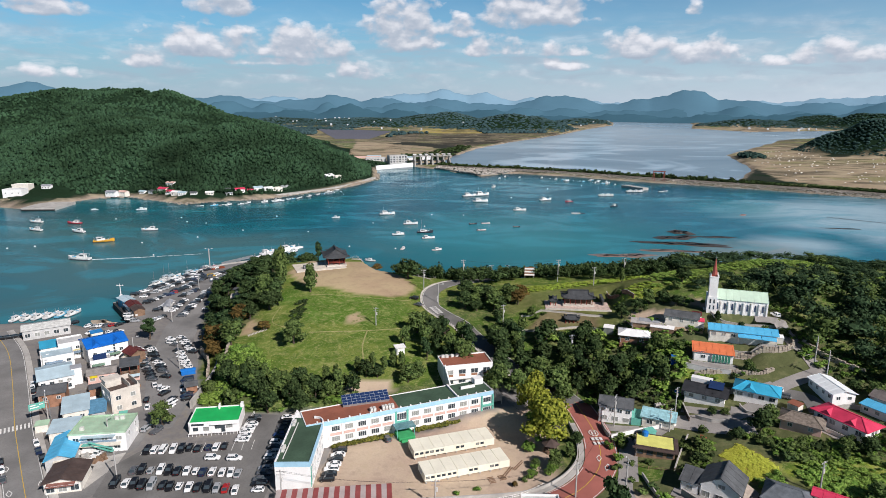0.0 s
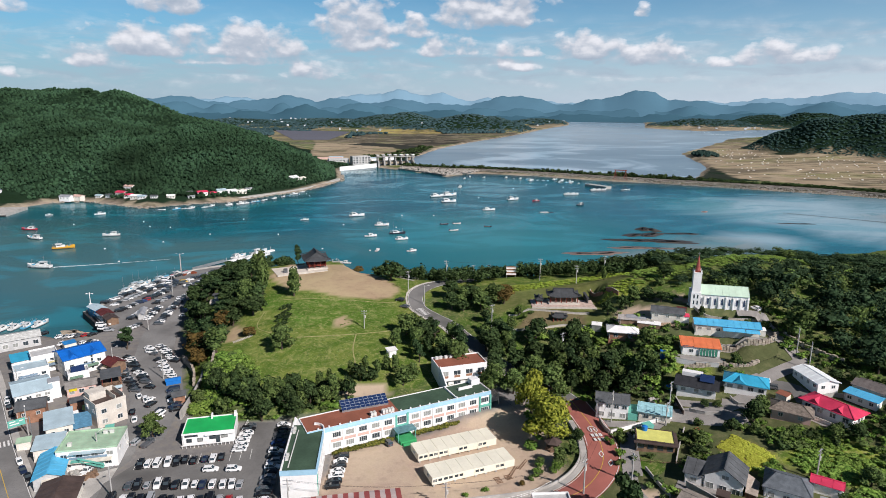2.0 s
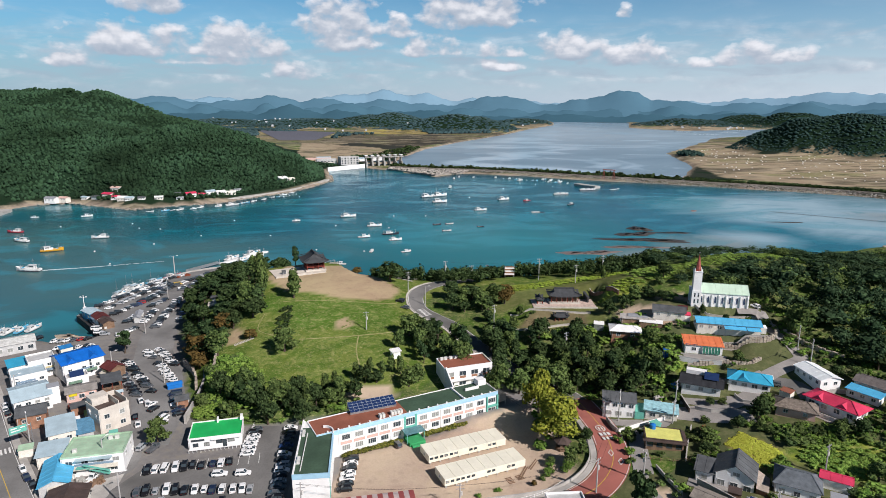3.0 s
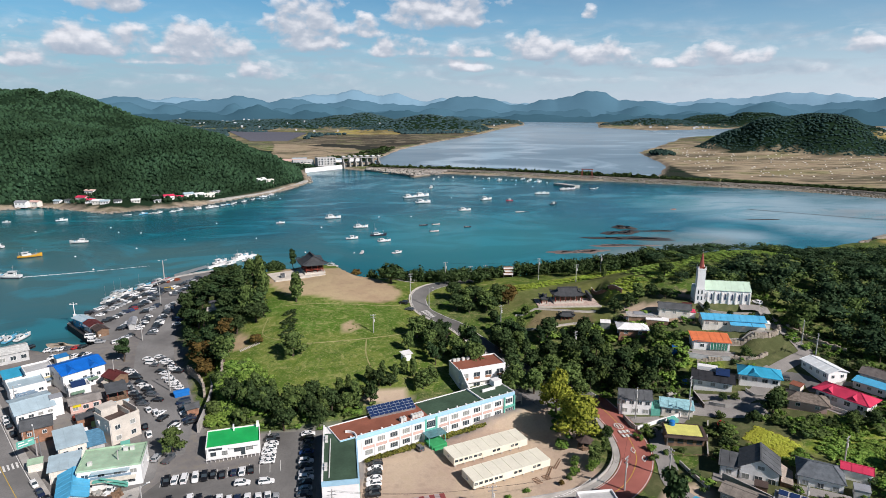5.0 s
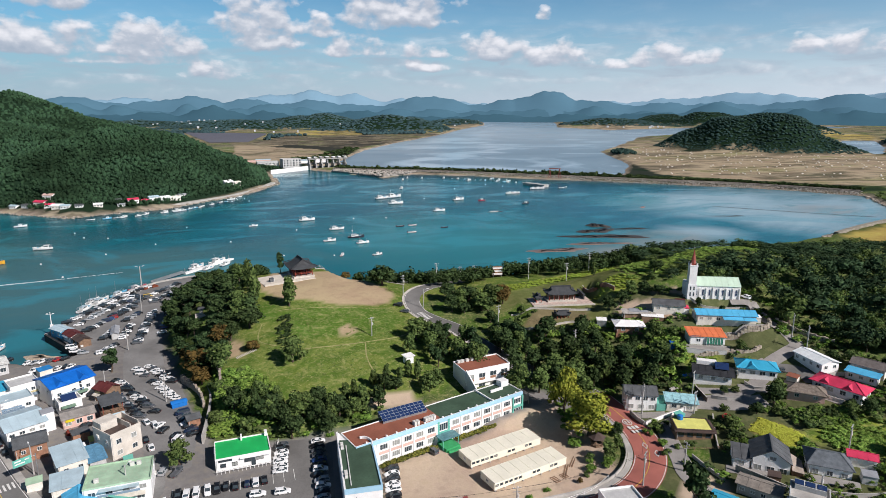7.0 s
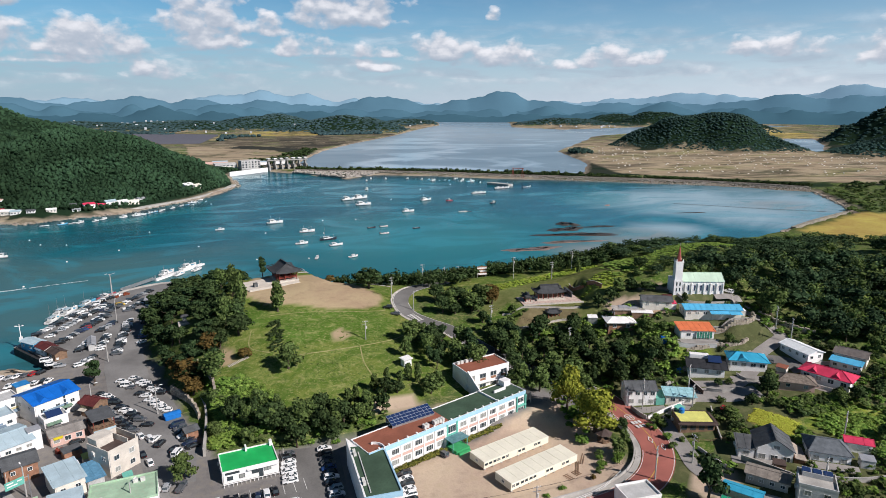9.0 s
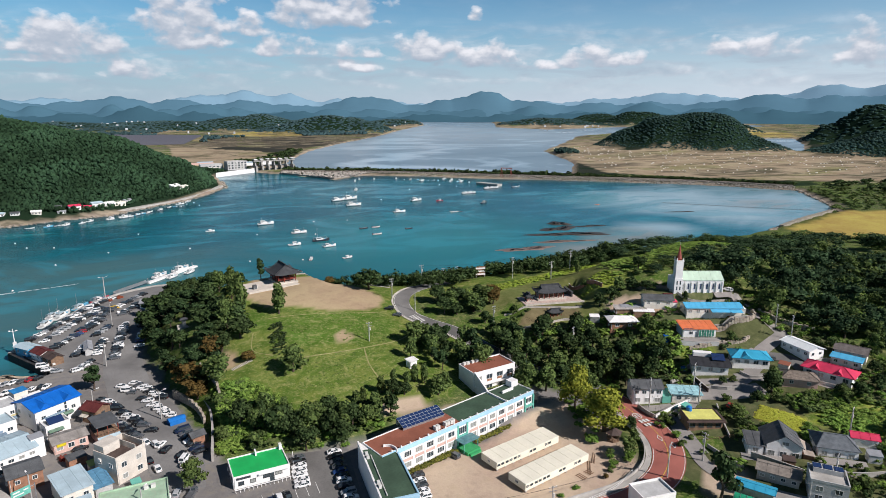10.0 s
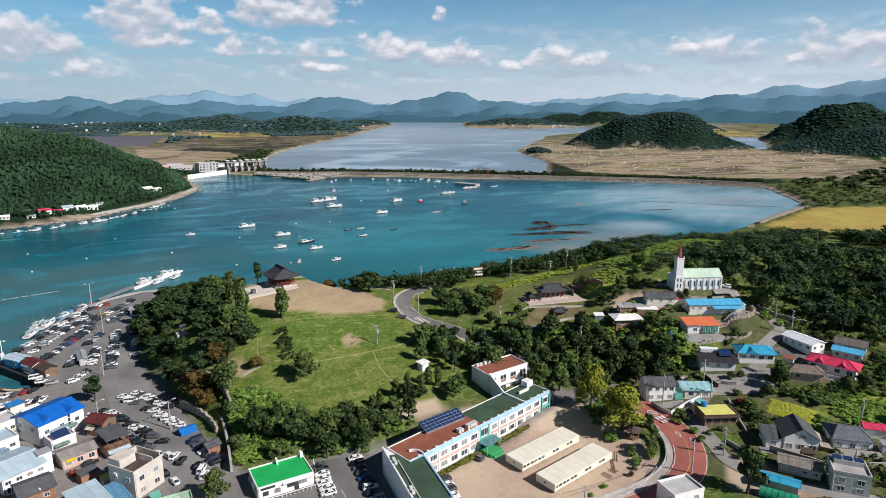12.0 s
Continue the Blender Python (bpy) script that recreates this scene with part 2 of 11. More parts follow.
# ---- the lie of the land: shores, hills and levels, all in metres ----
SEA = [(-900, 212), (-420, 222), (-192, 246), (-160, 249), (-143, 243), (-131, 249), (-149, 271), (-135, 324), (-123, 342), (-108, 351), (-90, 349),
       (-78, 336), (-60, 329), (-30, 322), (0, 318), (60, 322), (120, 331), (200, 346), (262, 362), (315, 374), (439, 425),
       (468, 448), (532, 548), (459, 627), (339, 706), (245, 760), (165, 815), (97, 848), (53, 811), (-8, 896), (-44, 943),
       (-92, 890), (-84, 830), (-78, 771), (-98, 712), (-118, 668), (-168, 606), (-205, 588), (-236, 568), (-272, 590),
       (-306, 610), (-336, 602), (-364, 536), (-398, 553), (-470, 566), (-900, 566)]
LAKE = [(-40, 985), (5, 1000), (21, 1111), (80, 1330), (176, 1555), (353, 1910), (560, 2400), (792, 2890), (1060, 3900), (1500, 3900),
        (1260, 3150), (1014, 2535), (1112, 2246), (1510, 2398), (2300, 2500), (2300, 2300), (1500, 2050), (948, 1737), (720, 1420),
        (545, 1190), (505, 1050), (463, 923), (392, 803), (352, 742), (185, 848), (110, 893), (20, 930)]
CREEK = [(1010, 1075), (1048, 1005), (1250, 1190), (1475, 1425), (1400, 1458), (1190, 1265)]
# bumps of the near headland: centre, spread, height
BUMPS = [
    (-50, 268, 34, 30, 12.1), (-80, 268, 22, 30, 3.0), (-45, 235, 26, 24, 4.1), (-60, 205, 22, 22, 3.8), (-15, 235, 28, 30, 1.2),
    (-15, 195, 24, 22, 3.6), (15, 260, 34, 34, 4.6), (25, 205, 22, 26, 2.1), (52, 225, 24, 24, 3.9), (62, 262, 36, 36, 6.9),
    (60, 185, 24, 26, -1.7), (92, 205, 24, 26, 10.6), (115, 180, 28, 26, -1.6), (98, 150, 26, 26, 1.1), (120, 225, 36, 36, 7.2),
    (165, 255, 44, 44, 12.2), (220, 235, 52, 50, 11.2), (165, 180, 46, 44, 5.3)]
BUMPS += [
    (150, 125, 46, 44, 7.1), (70, 120, 28, 30, 2.3), (-20, 295, 40, 26, 2.8), (70, 300, 44, 26, 3.0), (130, 300, 44, 28, 4.8),
    (132, 250, 26, 17, 5.5), (184, 249, 30, 18, -1.5), (225, 245, 34, 24, -5), (88, 236, 15, 11, 4.0), (-70, 300, 26, 24, 1.5), (45, 148, 20, 22, 0.6), (300, 250, 50, 50, 8.3)]
# wooded hills further off: centre, spread along and across, turn in degrees, height
HILLS = [
    (-203, 805, 70, 75, 12, 37), (-274, 752, 80, 75, 18, 17), (-350, 774, 80, 90, 23, 25), (-100, 793, 32, 45, 8, 6),
    (-689, 1347, 150, 260, 30, 61), (-673, 1350, 110, 220, 25, 34), (-863, 1222, 170, 300, 34, 38), (-1038, 1225, 150, 260, 34, 45),
    (-456, 1271, 90, 160, 20, 35), (-331, 1268, 60, 120, 16, 21), (-452, 981, 120, 150, 0, 19), (-421, 799, 90, 110, 27, 18), (-495, 813, 80, 110, 31, 19)]
# wooded hills that stand clear of the flats with a plain foot: centre, spread along and across, turn, height
DOMES = [
    (915, 1135, 62, 72, -40, 79), (850, 1188, 62, 62, -40, 77), (797, 1232, 52, 45, -40, 46), (972, 1085, 54, 58, -40, 27),
    (1491, 1182, 80, 110, -51, 96), (1415, 1262, 66, 80, -49, 38), (1562, 1088, 90, 110, -54, 62), (1650, 960, 110, 110, -58, 60),
    (1180, 830, 120, 95, -55, 46), (1090, 900, 66, 60, -52, 26), (1330, 760, 150, 110, -58, 58),
    (1470, 1860, 90, 70, -38, 58), (1560, 1780, 70, 60, -40, 34), (1819, 2654, 120, 90, -36, 62), (1700, 2850, 110, 80, -34, 48), (2145, 2654, 120, 90, -40, 44), (535, 1100, 34, 20, -70, 9)]
HILLS += [
    (255, 2236, 130, 70, -7, 57), (361, 2119, 70, 50, -10, 14), (29, 2600, 150, 80, -1, 48), (-182, 2494, 150, 70, 4, 24),
    (-402, 2417, 170, 60, 9, 12), (-657, 2722, 150, 80, 14, 28), (1317, 2639, 150, 50, -27, 35), (-357, 2979, 200, 70, 7, 25), (664, 2926, 120, 60, -13, 27)]
# flat building plots: centre, half size along and across, turn in degrees, level
PLOTS = [(-52, 274, 17, 10, 20, 20.2), (53, 229, 14, 9, -4, 16.2), (103, 204, 13, 6, -18, 23.0), (99, 190, 13, 5.5, -19, 18.5), (87, 182, 9, 5, -18, 14.3)]


def _inside(poly, x, y):
    """Signed distance to an outline: above zero inside."""
    d = np.full(x.shape, 1e9)
    odd = np.zeros(x.shape, bool)
    n = len(poly)
    for i in range(n):
        (ax, ay), (bx, by) = poly[i], poly[(i + 1) % n]
        ex, ey = bx - ax, by - ay
        t = np.clip(((x - ax) * ex + (y - ay) * ey) / (ex * ex + ey * ey), 0, 1)
        d = np.minimum(d, np.hypot(x - ax - t * ex, y - ay - t * ey))
        if ey:
            odd ^= ((ay > y) != (by > y)) & (x < ex * (y - ay) / ey + ax)
    return np.where(odd, d, -d)


def _ease(a, b, v):
    t = np.clip((v - a) / (b - a), 0, 1)
    return t * t * (3 - 2 * t)


def _waves(x, y, size):
    """A cheap rolling unevenness between -1 and 1."""
    return (np.sin(x / size + 1.3 * np.sin(y / size * 0.7)) + np.sin(y / size * 1.1 + 1.7 * np.sin(x / size * 0.6 + 2))) * 0.5


def ground_level(x, y):
    """Height of the land, and of the sea bed, at x, y (arrays)."""
    x, y = np.asarray(x, float), np.asarray(y, float)
    near = np.zeros(x.shape)
    for cx, cy, sx, sy, h in BUMPS:
        near += h * np.exp(-0.5 * (((x - cx) / sx) ** 2 + ((y - cy) / sy) ** 2))
    # the town, the quay and the school yard are level
    foot = np.interp(y, [100, 160, 172, 195, 215, 240, 270, 300, 340], [20, 20, -66, -80, -86, -95, -103, -106, -100])
    near *= _ease(-1, 9, x - foot)
    shore = _inside(SEA, x, y)
    near *= np.where((x > -45) & (y > 240), _ease(4, 52, -shore), 1)
    for cx, cy, a, b, turn, level in PLOTS:
        c, s = np.cos(np.radians(turn)), np.sin(np.radians(turn))
        u, v = (x - cx) * c + (y - cy) * s, (y - cy) * c - (x - cx) * s
        w = 1 - _ease(0, 5, np.maximum(np.abs(u) - a, np.abs(v) - b))
        near += (level - 2.6 - near) * w
    far = np.zeros(x.shape)
    for cx, cy, a, b, turn, h in HILLS:
        c, s = np.cos(np.radians(turn)), np.sin(np.radians(turn))
        u, v = (x - cx) * c + (y - cy) * s, (y - cy) * c - (x - cx) * s
        far += h * np.exp(-0.5 * ((u / a) ** 2 + (v / b) ** 2))
    dome = np.zeros(x.shape)
    for cx, cy, a, b, turn, h in DOMES:
        c, s = np.cos(np.radians(turn)), np.sin(np.radians(turn))
        u, v = (x - cx) * c + (y - cy) * s, (y - cy) * c - (x - cx) * s
        dome += (h * np.exp(-0.5 * ((u / a) ** 2 + (v / b) ** 2) ** 1.5)) ** 3
    far += np.cbrt(dome)
    # gullies run down the big hills
    far -= np.where(x < 0, 0.13, 0.06) * far * _ease(6, 40, far) * (1 - _ease(0.0, 0.55, np.abs(_waves(x + 0.5 * y, y - 0.4 * x, 62))))
    far *= 1 + (0.10 * _waves(x, y, 45) + 0.03 * _waves(y + 300, x, 19)) * _ease(8, 30, far)
    far = np.where(far < 1.2, 0, far - 1.2)
    z = 2.6 + near + far
    wet = np.maximum(np.maximum(shore, _inside(LAKE, x, y)), _inside(CREEK, x, y))
    wet = wet + np.where(y > 420, 2.5 * _waves(x, y, 14), 0)
    bank = np.clip(-wet * np.where(y > 420, 0.45, 0.9) + 0.03 * np.maximum(0, -wet - 22) ** 2, -3, None)
    return np.minimum(z, bank)

# ---- building helpers ----


def mesh_object(name, verts, faces, material, parent=None, label="", smooth=False):
    me = bpy.data.meshes.new(name)
    me.from_pydata([tuple(v) for v in verts], [], faces)
    me.materials.append(material)
    if smooth:
        me.polygons.foreach_set("use_smooth", [True] * len(me.polygons))
    me.update()
    ob = new(name, me)
    if parent is not None:
        ob.parent = parent
    return tagged(ob, label)


def empty(name, x, y, z, turn=0.0):
    ob = new(name)
    ob.empty_display_size = 0.5
    ob.matrix_world = pose(x, y, z, 0, 0, turn)
    return ob


SEAM_MESH = {}


class Shape:
    """Collects faces for one mesh."""

    def __init__(self):
        self.v, self.f, self.seams = [], [], []

    def add(self, verts, faces):
        k = len(self.v)
        self.v += [tuple(v) for v in verts]
        self.f += [tuple(i + k for i in f) for f in faces]
        return self

    def box(self, x0, y0, z0, x1, y1, z1, taper=0.0):
        t = taper
        v = [(x0, y0, z0), (x1, y0, z0), (x1, y1, z0), (x0, y1, z0), (x0 + t, y0 + t, z1), (x1 - t, y0 + t, z1), (x1 - t, y1 - t, z1), (x0 + t, y1 - t, z1)]
        return self.add(v, [(3, 2, 1, 0), (4, 5, 6, 7), (0, 1, 5, 4), (1, 2, 6, 5), (2, 3, 7, 6), (3, 0, 4, 7)])

    def beam(self, a, b, width, height=None):
        """A square bar from a to b."""
        a, b = Vector(a), Vector(b)
        height = height or width
        along = (b - a).normalized()
        side = along.cross(Vector((0, 0, 1)))
        side = side.normalized() if side.length > 1e-4 else Vector((1, 0, 0))
        up = side.cross(along).normalized()
        v = [p + side * sx * width / 2 + up * sz * height / 2 for p in (a, b) for sx, sz in ((-1, -1), (1, -1), (1, 1), (-1, 1))]
        return self.add(v, [(3, 2, 1, 0), (4, 5, 6, 7), (0, 1, 5, 4), (1, 2, 6, 5), (2, 3, 7, 6), (3, 0, 4, 7)])

    def rod(self, a, b, r0, r1=None, n=8):
        a, b = Vector(a), Vector(b)
        r1 = r0 if r1 is None else r1
        along = (b - a).normalized()
        side = along.orthogonal().normalized()
        up = along.cross(side)
        v = []
        for p, r in ((a, r0), (b, r1)):
            v += [p + (side * math.cos(i * math.tau / n) + up * math.sin(i * math.tau / n)) * r for i in range(n)]
        return self.add(v, [(i, (i + 1) % n, n + (i + 1) % n, n + i) for i in range(n)] + [tuple(range(n))[::-1], tuple(range(n, 2 * n))])

    def prism(self, outline, z0, z1):
        """An upright prism over a flat outline."""
        n = len(outline)
        v = [(x, y, z0) for x, y in outline] + [(x, y, z1) for x, y in outline]
        return self.add(v, [(i, (i + 1) % n, n + (i + 1) % n, n + i) for i in range(n)] + [tuple(range(n))[::-1], tuple(range(n, 2 * n))])

    def seam(self, a, b):
        """A raised roofing seam, which becomes a piece of its own under the part."""
        self.seams.append((Vector(a), Vector(b)))
        return self

    def part(self, name, material, parent=None, label="", smooth=False):
        ob = mesh_object(name, self.v, self.f, material, parent, label, smooth)
        for a, b in self.seams:
            if material.name not in SEAM_MESH:
                bar = Shape().box(-0.035, -0.04, 0, 0.035, 0.04, 1)
                SEAM_MESH[material.name] = bpy.data.meshes.new("seam")
                SEAM_MESH[material.name].from_pydata(bar.v, [], bar.f)
                SEAM_MESH[material.name].materials.append(material)
            piece = new("seam", SEAM_MESH[material.name])
            piece.parent = ob
            turn = (b - a).to_track_quat("Z", "X").to_matrix().to_4x4()
            piece.matrix_basis = Matrix.Translation(a) @ turn @ Matrix.Diagonal((1, 1, (b - a).length, 1))
        return ob


def level(x, y):
    return float(ground_level(np.array([float(x)]), np.array([float(y)]))[0])


# ---- the ground: one sheet to the horizon ----
FOREST, GRASS, DRY, TARMAC, EARTH, REED, RICE, MUD, SHORE, TOWN, PADDY, LUSH, BLACK, STUBBLE, SCRUB = range(15)
COLOURS = {
    SCRUB: (0.060, 0.085, 0.042),
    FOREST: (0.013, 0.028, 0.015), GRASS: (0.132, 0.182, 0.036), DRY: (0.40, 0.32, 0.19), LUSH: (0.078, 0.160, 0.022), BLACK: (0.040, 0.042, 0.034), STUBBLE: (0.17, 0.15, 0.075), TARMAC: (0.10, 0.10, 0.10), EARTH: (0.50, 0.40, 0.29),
    REED: (0.33, 0.27, 0.175), RICE: (0.40, 0.33, 0.085), MUD: (0.085, 0.075, 0.055), SHORE: (0.30, 0.25, 0.19), TOWN: (0.21, 0.20, 0.19), PADDY: (0.27, 0.34, 0.05)}
REED_MARSH = [(420, 760), (470, 700), (560, 620), (700, 560), (900, 640), (1000, 760), (1010, 1010), (960, 1100), (700, 1130), (860, 1520), (700, 1390), (548, 1190), (470, 930)]
ZONES = [
    # level ground of the town, the quay and the school
    (TOWN, [(-900, 60), (22, 60), (22, 118), (30, 150), (36, 172), (18, 182), (-15, 172), (-45, 168), (-70, 168), (-82, 196), (-96, 240), (-105, 272),
            (-107, 300), (-98, 336), (-88, 356), (-900, 356)]),
    (EARTH, [(-31, 108), (20, 108), (30, 135), (30, 152), (26, 172), (14, 166), (-28, 149), (-31, 130)]),
    (DRY, [(-67, 262), (-54, 246), (-34, 241), (-14, 243), (-10, 252), (-18, 266), (-34, 281), (-60, 284)]),
    (EARTH, [(-5, 176), (-30, 166), (-20, 163), (2, 172)]), (EARTH, [(-33, 177.5), (-24, 174), (-15, 176), (-16, 181), (-25, 181.5), (-31, 181)]),
    (LUSH, [(-57, 238), (-36, 238.5), (-14, 239), (-9, 230), (-17, 219), (-34, 217), (-50, 217), (-53, 226)]), (LUSH, [(-62, 250), (-56, 243), (-57, 232), (-66, 236)]),
    (DRY, [(-75, 229), (-67, 222), (-66, 211), (-73, 214)]), (LUSH, [(-77, 206), (-64, 204), (-58, 192), (-62, 184), (-76, 190)]),
    (STUBBLE, [(26, 214), (31, 224), (44, 226), (60, 217), (57, 209), (49, 214)]),
    (EARTH, [(69, 205.5), (73.7, 210), (79, 208.5), (75, 201.5)]), (LUSH, [(30, 214), (27, 226), (36, 231), (40, 222)]),
    (EARTH, [(84, 214), (97, 206), (104, 208), (92, 217)]), (EARTH, [(70, 214), (86, 206), (82, 198), (66, 206)]),
    (EARTH, [(36, 118), (46, 112), (50, 122), (44, 128)]), (DRY, [(-36, 223), (-31, 226.5), (-28, 220), (-34, 216.5)]), (LUSH, [(46, 138), (55.5, 136), (51.5, 130), (41, 132)]),
    (REED, REED_MARSH),
    (REED, [(-100, 985), (-30, 1010), (18, 1120), (60, 1340), (-60, 1480), (-200, 1500), (-160, 1100)]),
    (BLACK, [(18, 1120), (60, 1340), (100, 1420), (176, 1560), (353, 1920), (300, 1900), (60, 1620), (-80, 1500), (-120, 1420), (-20, 1330)]),
    (MUD, [(60, 1340), (176, 1560), (353, 1920), (430, 2140), (330, 2000), (-100, 1900), (-180, 1520), (-60, 1480)]),
    (RICE, [(-90, 1960), (110, 1900), (150, 2000), (90, 2200), (-60, 2200)]), (REED, [(560, 2420), (800, 2920), (700, 2900), (330, 2220)]),
    (REED, [(1014, 2545), (1112, 2250), (1500, 2400), (1500, 2560), (1250, 2640)]),
    (RICE, [(323, 368), (440, 416), (560, 380), (470, 250), (330, 262)]), (RICE, [(1405, 1470), (1520, 1445), (1740, 1700), (1600, 1780)]),
    (SCRUB, [(440, 430), (540, 560), (700, 560), (900, 640), (1000, 560), (760, 380), (560, 380)]),
    (REED, [(-620, 640), (-450, 660), (-430, 700), (-640, 860)]),
    (PADDY, [(21, 245), (34, 249), (52, 250), (66, 252), (66, 262), (46, 258), (22, 256)]), (PADDY, [(62, 250), (90, 252), (92, 266), (64, 262)]),
    (PADDY, [(66, 228), (80, 236), (86, 226), (76, 220)]),
    (RICE, [(70, 139.5), (77.4, 142.8), (81, 133), (73.3, 128.8)]), (PADDY, [(80, 132), (98, 138), (110, 126), (92, 118)]),
    (PADDY, [(76, 178), (86, 174), (84, 169), (74, 172)]),
]


def ground_colours(x, y, z):
    col = np.empty((len(x), 3))
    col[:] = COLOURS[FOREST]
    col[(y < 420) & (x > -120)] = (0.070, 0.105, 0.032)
    grass = (_inside([(-84, 205), (-66, 180), (-30, 172), (-4, 182), (8, 214), (-8, 240), (22, 262), (100, 262), (120, 232), (60, 214), (60, 292), (-20, 300), (-62, 288), (-78, 258), (-70, 226)], x, y) > 0)
    col[grass] = COLOURS[GRASS]
    village = _inside([(44, 172), (60, 208), (80, 220), (120, 206), (128, 160), (124, 96), (40, 96), (34, 140)], x, y) > 0
    col[village] = (0.095, 0.112, 0.048)
    court = _inside([(30, 212), (26, 240), (34, 250), (80, 250), (92, 236), (72, 214), (50, 208)], x, y) > 0
    col[court] = (0.13, 0.155, 0.05)
    # far lowland: a patchwork of small fields
    cu, cv = np.floor((x * 0.93 + y * 0.37 + 22 * _waves(x, y, 130)) / 95), np.floor((y * 0.93 - x * 0.37) / 62)
    pick = np.mod(np.sin(cu * 12.9898 + cv * 78.233) * 43758.5453, 1.0)
    fields = np.array([(0.08, 0.11, 0.045), (0.15, 0.145, 0.08), (0.055, 0.085, 0.04), (0.22, 0.19, 0.115), (0.045, 0.07, 0.035), (0.26, 0.235, 0.10), (0.09, 0.10, 0.065)])
    far = (y > 1250) & (z < 7)
    col[far] = fields[(pick[far] * 7).astype(int)]
    for kind, outline in ZONES:
        d = _inside(outline, x, y) + 1.2 * _waves(x, y, 5 if max(p[1] for p in outline) < 420 else 25)
        w = (_ease(-0.8, 0.8, d) * (z < 7 if kind in (REED, MUD, RICE) and max(p[1] for p in outline) > 420 else 1))[:, None]
        col += (np.array(COLOURS[kind]) - col) * w
    # the marsh is streaked with reed, dark mud and green
    marsh = (y > 560) & (z < 7) & (x > -60)
    streak = _waves(x * 0.35, y, 21) + 0.7 * _waves(x, y * 1.3, 47) + 0.5 * _waves(x, y, 9)
    for kind, low, most in ((BLACK, 0.75, 0.55), (GRASS, 0.35, 0.0)):
        w = (_ease(0.15, 0.7, streak if kind == BLACK else -streak - 0.25) * (0.6 if kind == BLACK else 0.45) * marsh)[:, None]
        col += (np.array(COLOURS[kind]) - col) * w
    # bare banks along the water
    wet = np.maximum(np.maximum(_inside(SEA, x, y), _inside(LAKE, x, y)), _inside(CREEK, x, y))
    w = _ease(-7, -2.5, wet)[:, None] * (y > 415)[:, None] * (z < 9)[:, None]
    col += (np.array(COLOURS[SHORE]) - col) * w
    return col


def _lines(*runs):
    out = []
    for a, b, step in runs:
        out += list(np.arange(a, b, step))
    return np.array(out)


_xs = _lines((-4900, -1500, 170), (-1500, -520, 22), (-520, -210, 6), (-210, 170, 2.2), (170, 560, 8), (560, 1900, 22), (1900, 2600, 36), (2600, 5000, 170))
_ys = _lines((-900, 40, 94), (40, 350, 2.2), (350, 600, 9), (600, 860, 4.5), (860, 1000, 9), (1000, 1500, 17), (1500, 3100, 36), (3100, 5000, 95))
_gx, _gy = (a.ravel() for a in np.meshgrid(_xs, _ys))
_gz = ground_level(_gx, _gy)
_nx, _ny = len(_xs), len(_ys)
_i = (np.arange(_ny - 1)[:, None] * _nx + np.arange(_nx - 1)[None, :]).ravel()
_quads = np.stack([_i, _i + 1, _i + _nx + 1, _i + _nx], 1)
_me = bpy.data.meshes.new("ground")
_me.vertices.add(len(_gx))
_me.vertices.foreach_set("co", np.stack([_gx, _gy, _gz], 1).ravel())
_me.loops.add(_quads.size)
_me.loops.foreach_set("vertex_index", _quads.ravel().astype(np.int32))
_me.polygons.add(len(_quads))
_me.polygons.foreach_set("loop_start", np.arange(0, _quads.size, 4, dtype=np.int32))
_me.polygons.foreach_set("use_smooth", np.ones(len(_quads), bool))
_me.update(calc_edges=True)
_attr = _me.color_attributes.new("cover", "FLOAT_COLOR", "POINT")
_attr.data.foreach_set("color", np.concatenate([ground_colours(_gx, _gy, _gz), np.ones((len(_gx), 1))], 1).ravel())


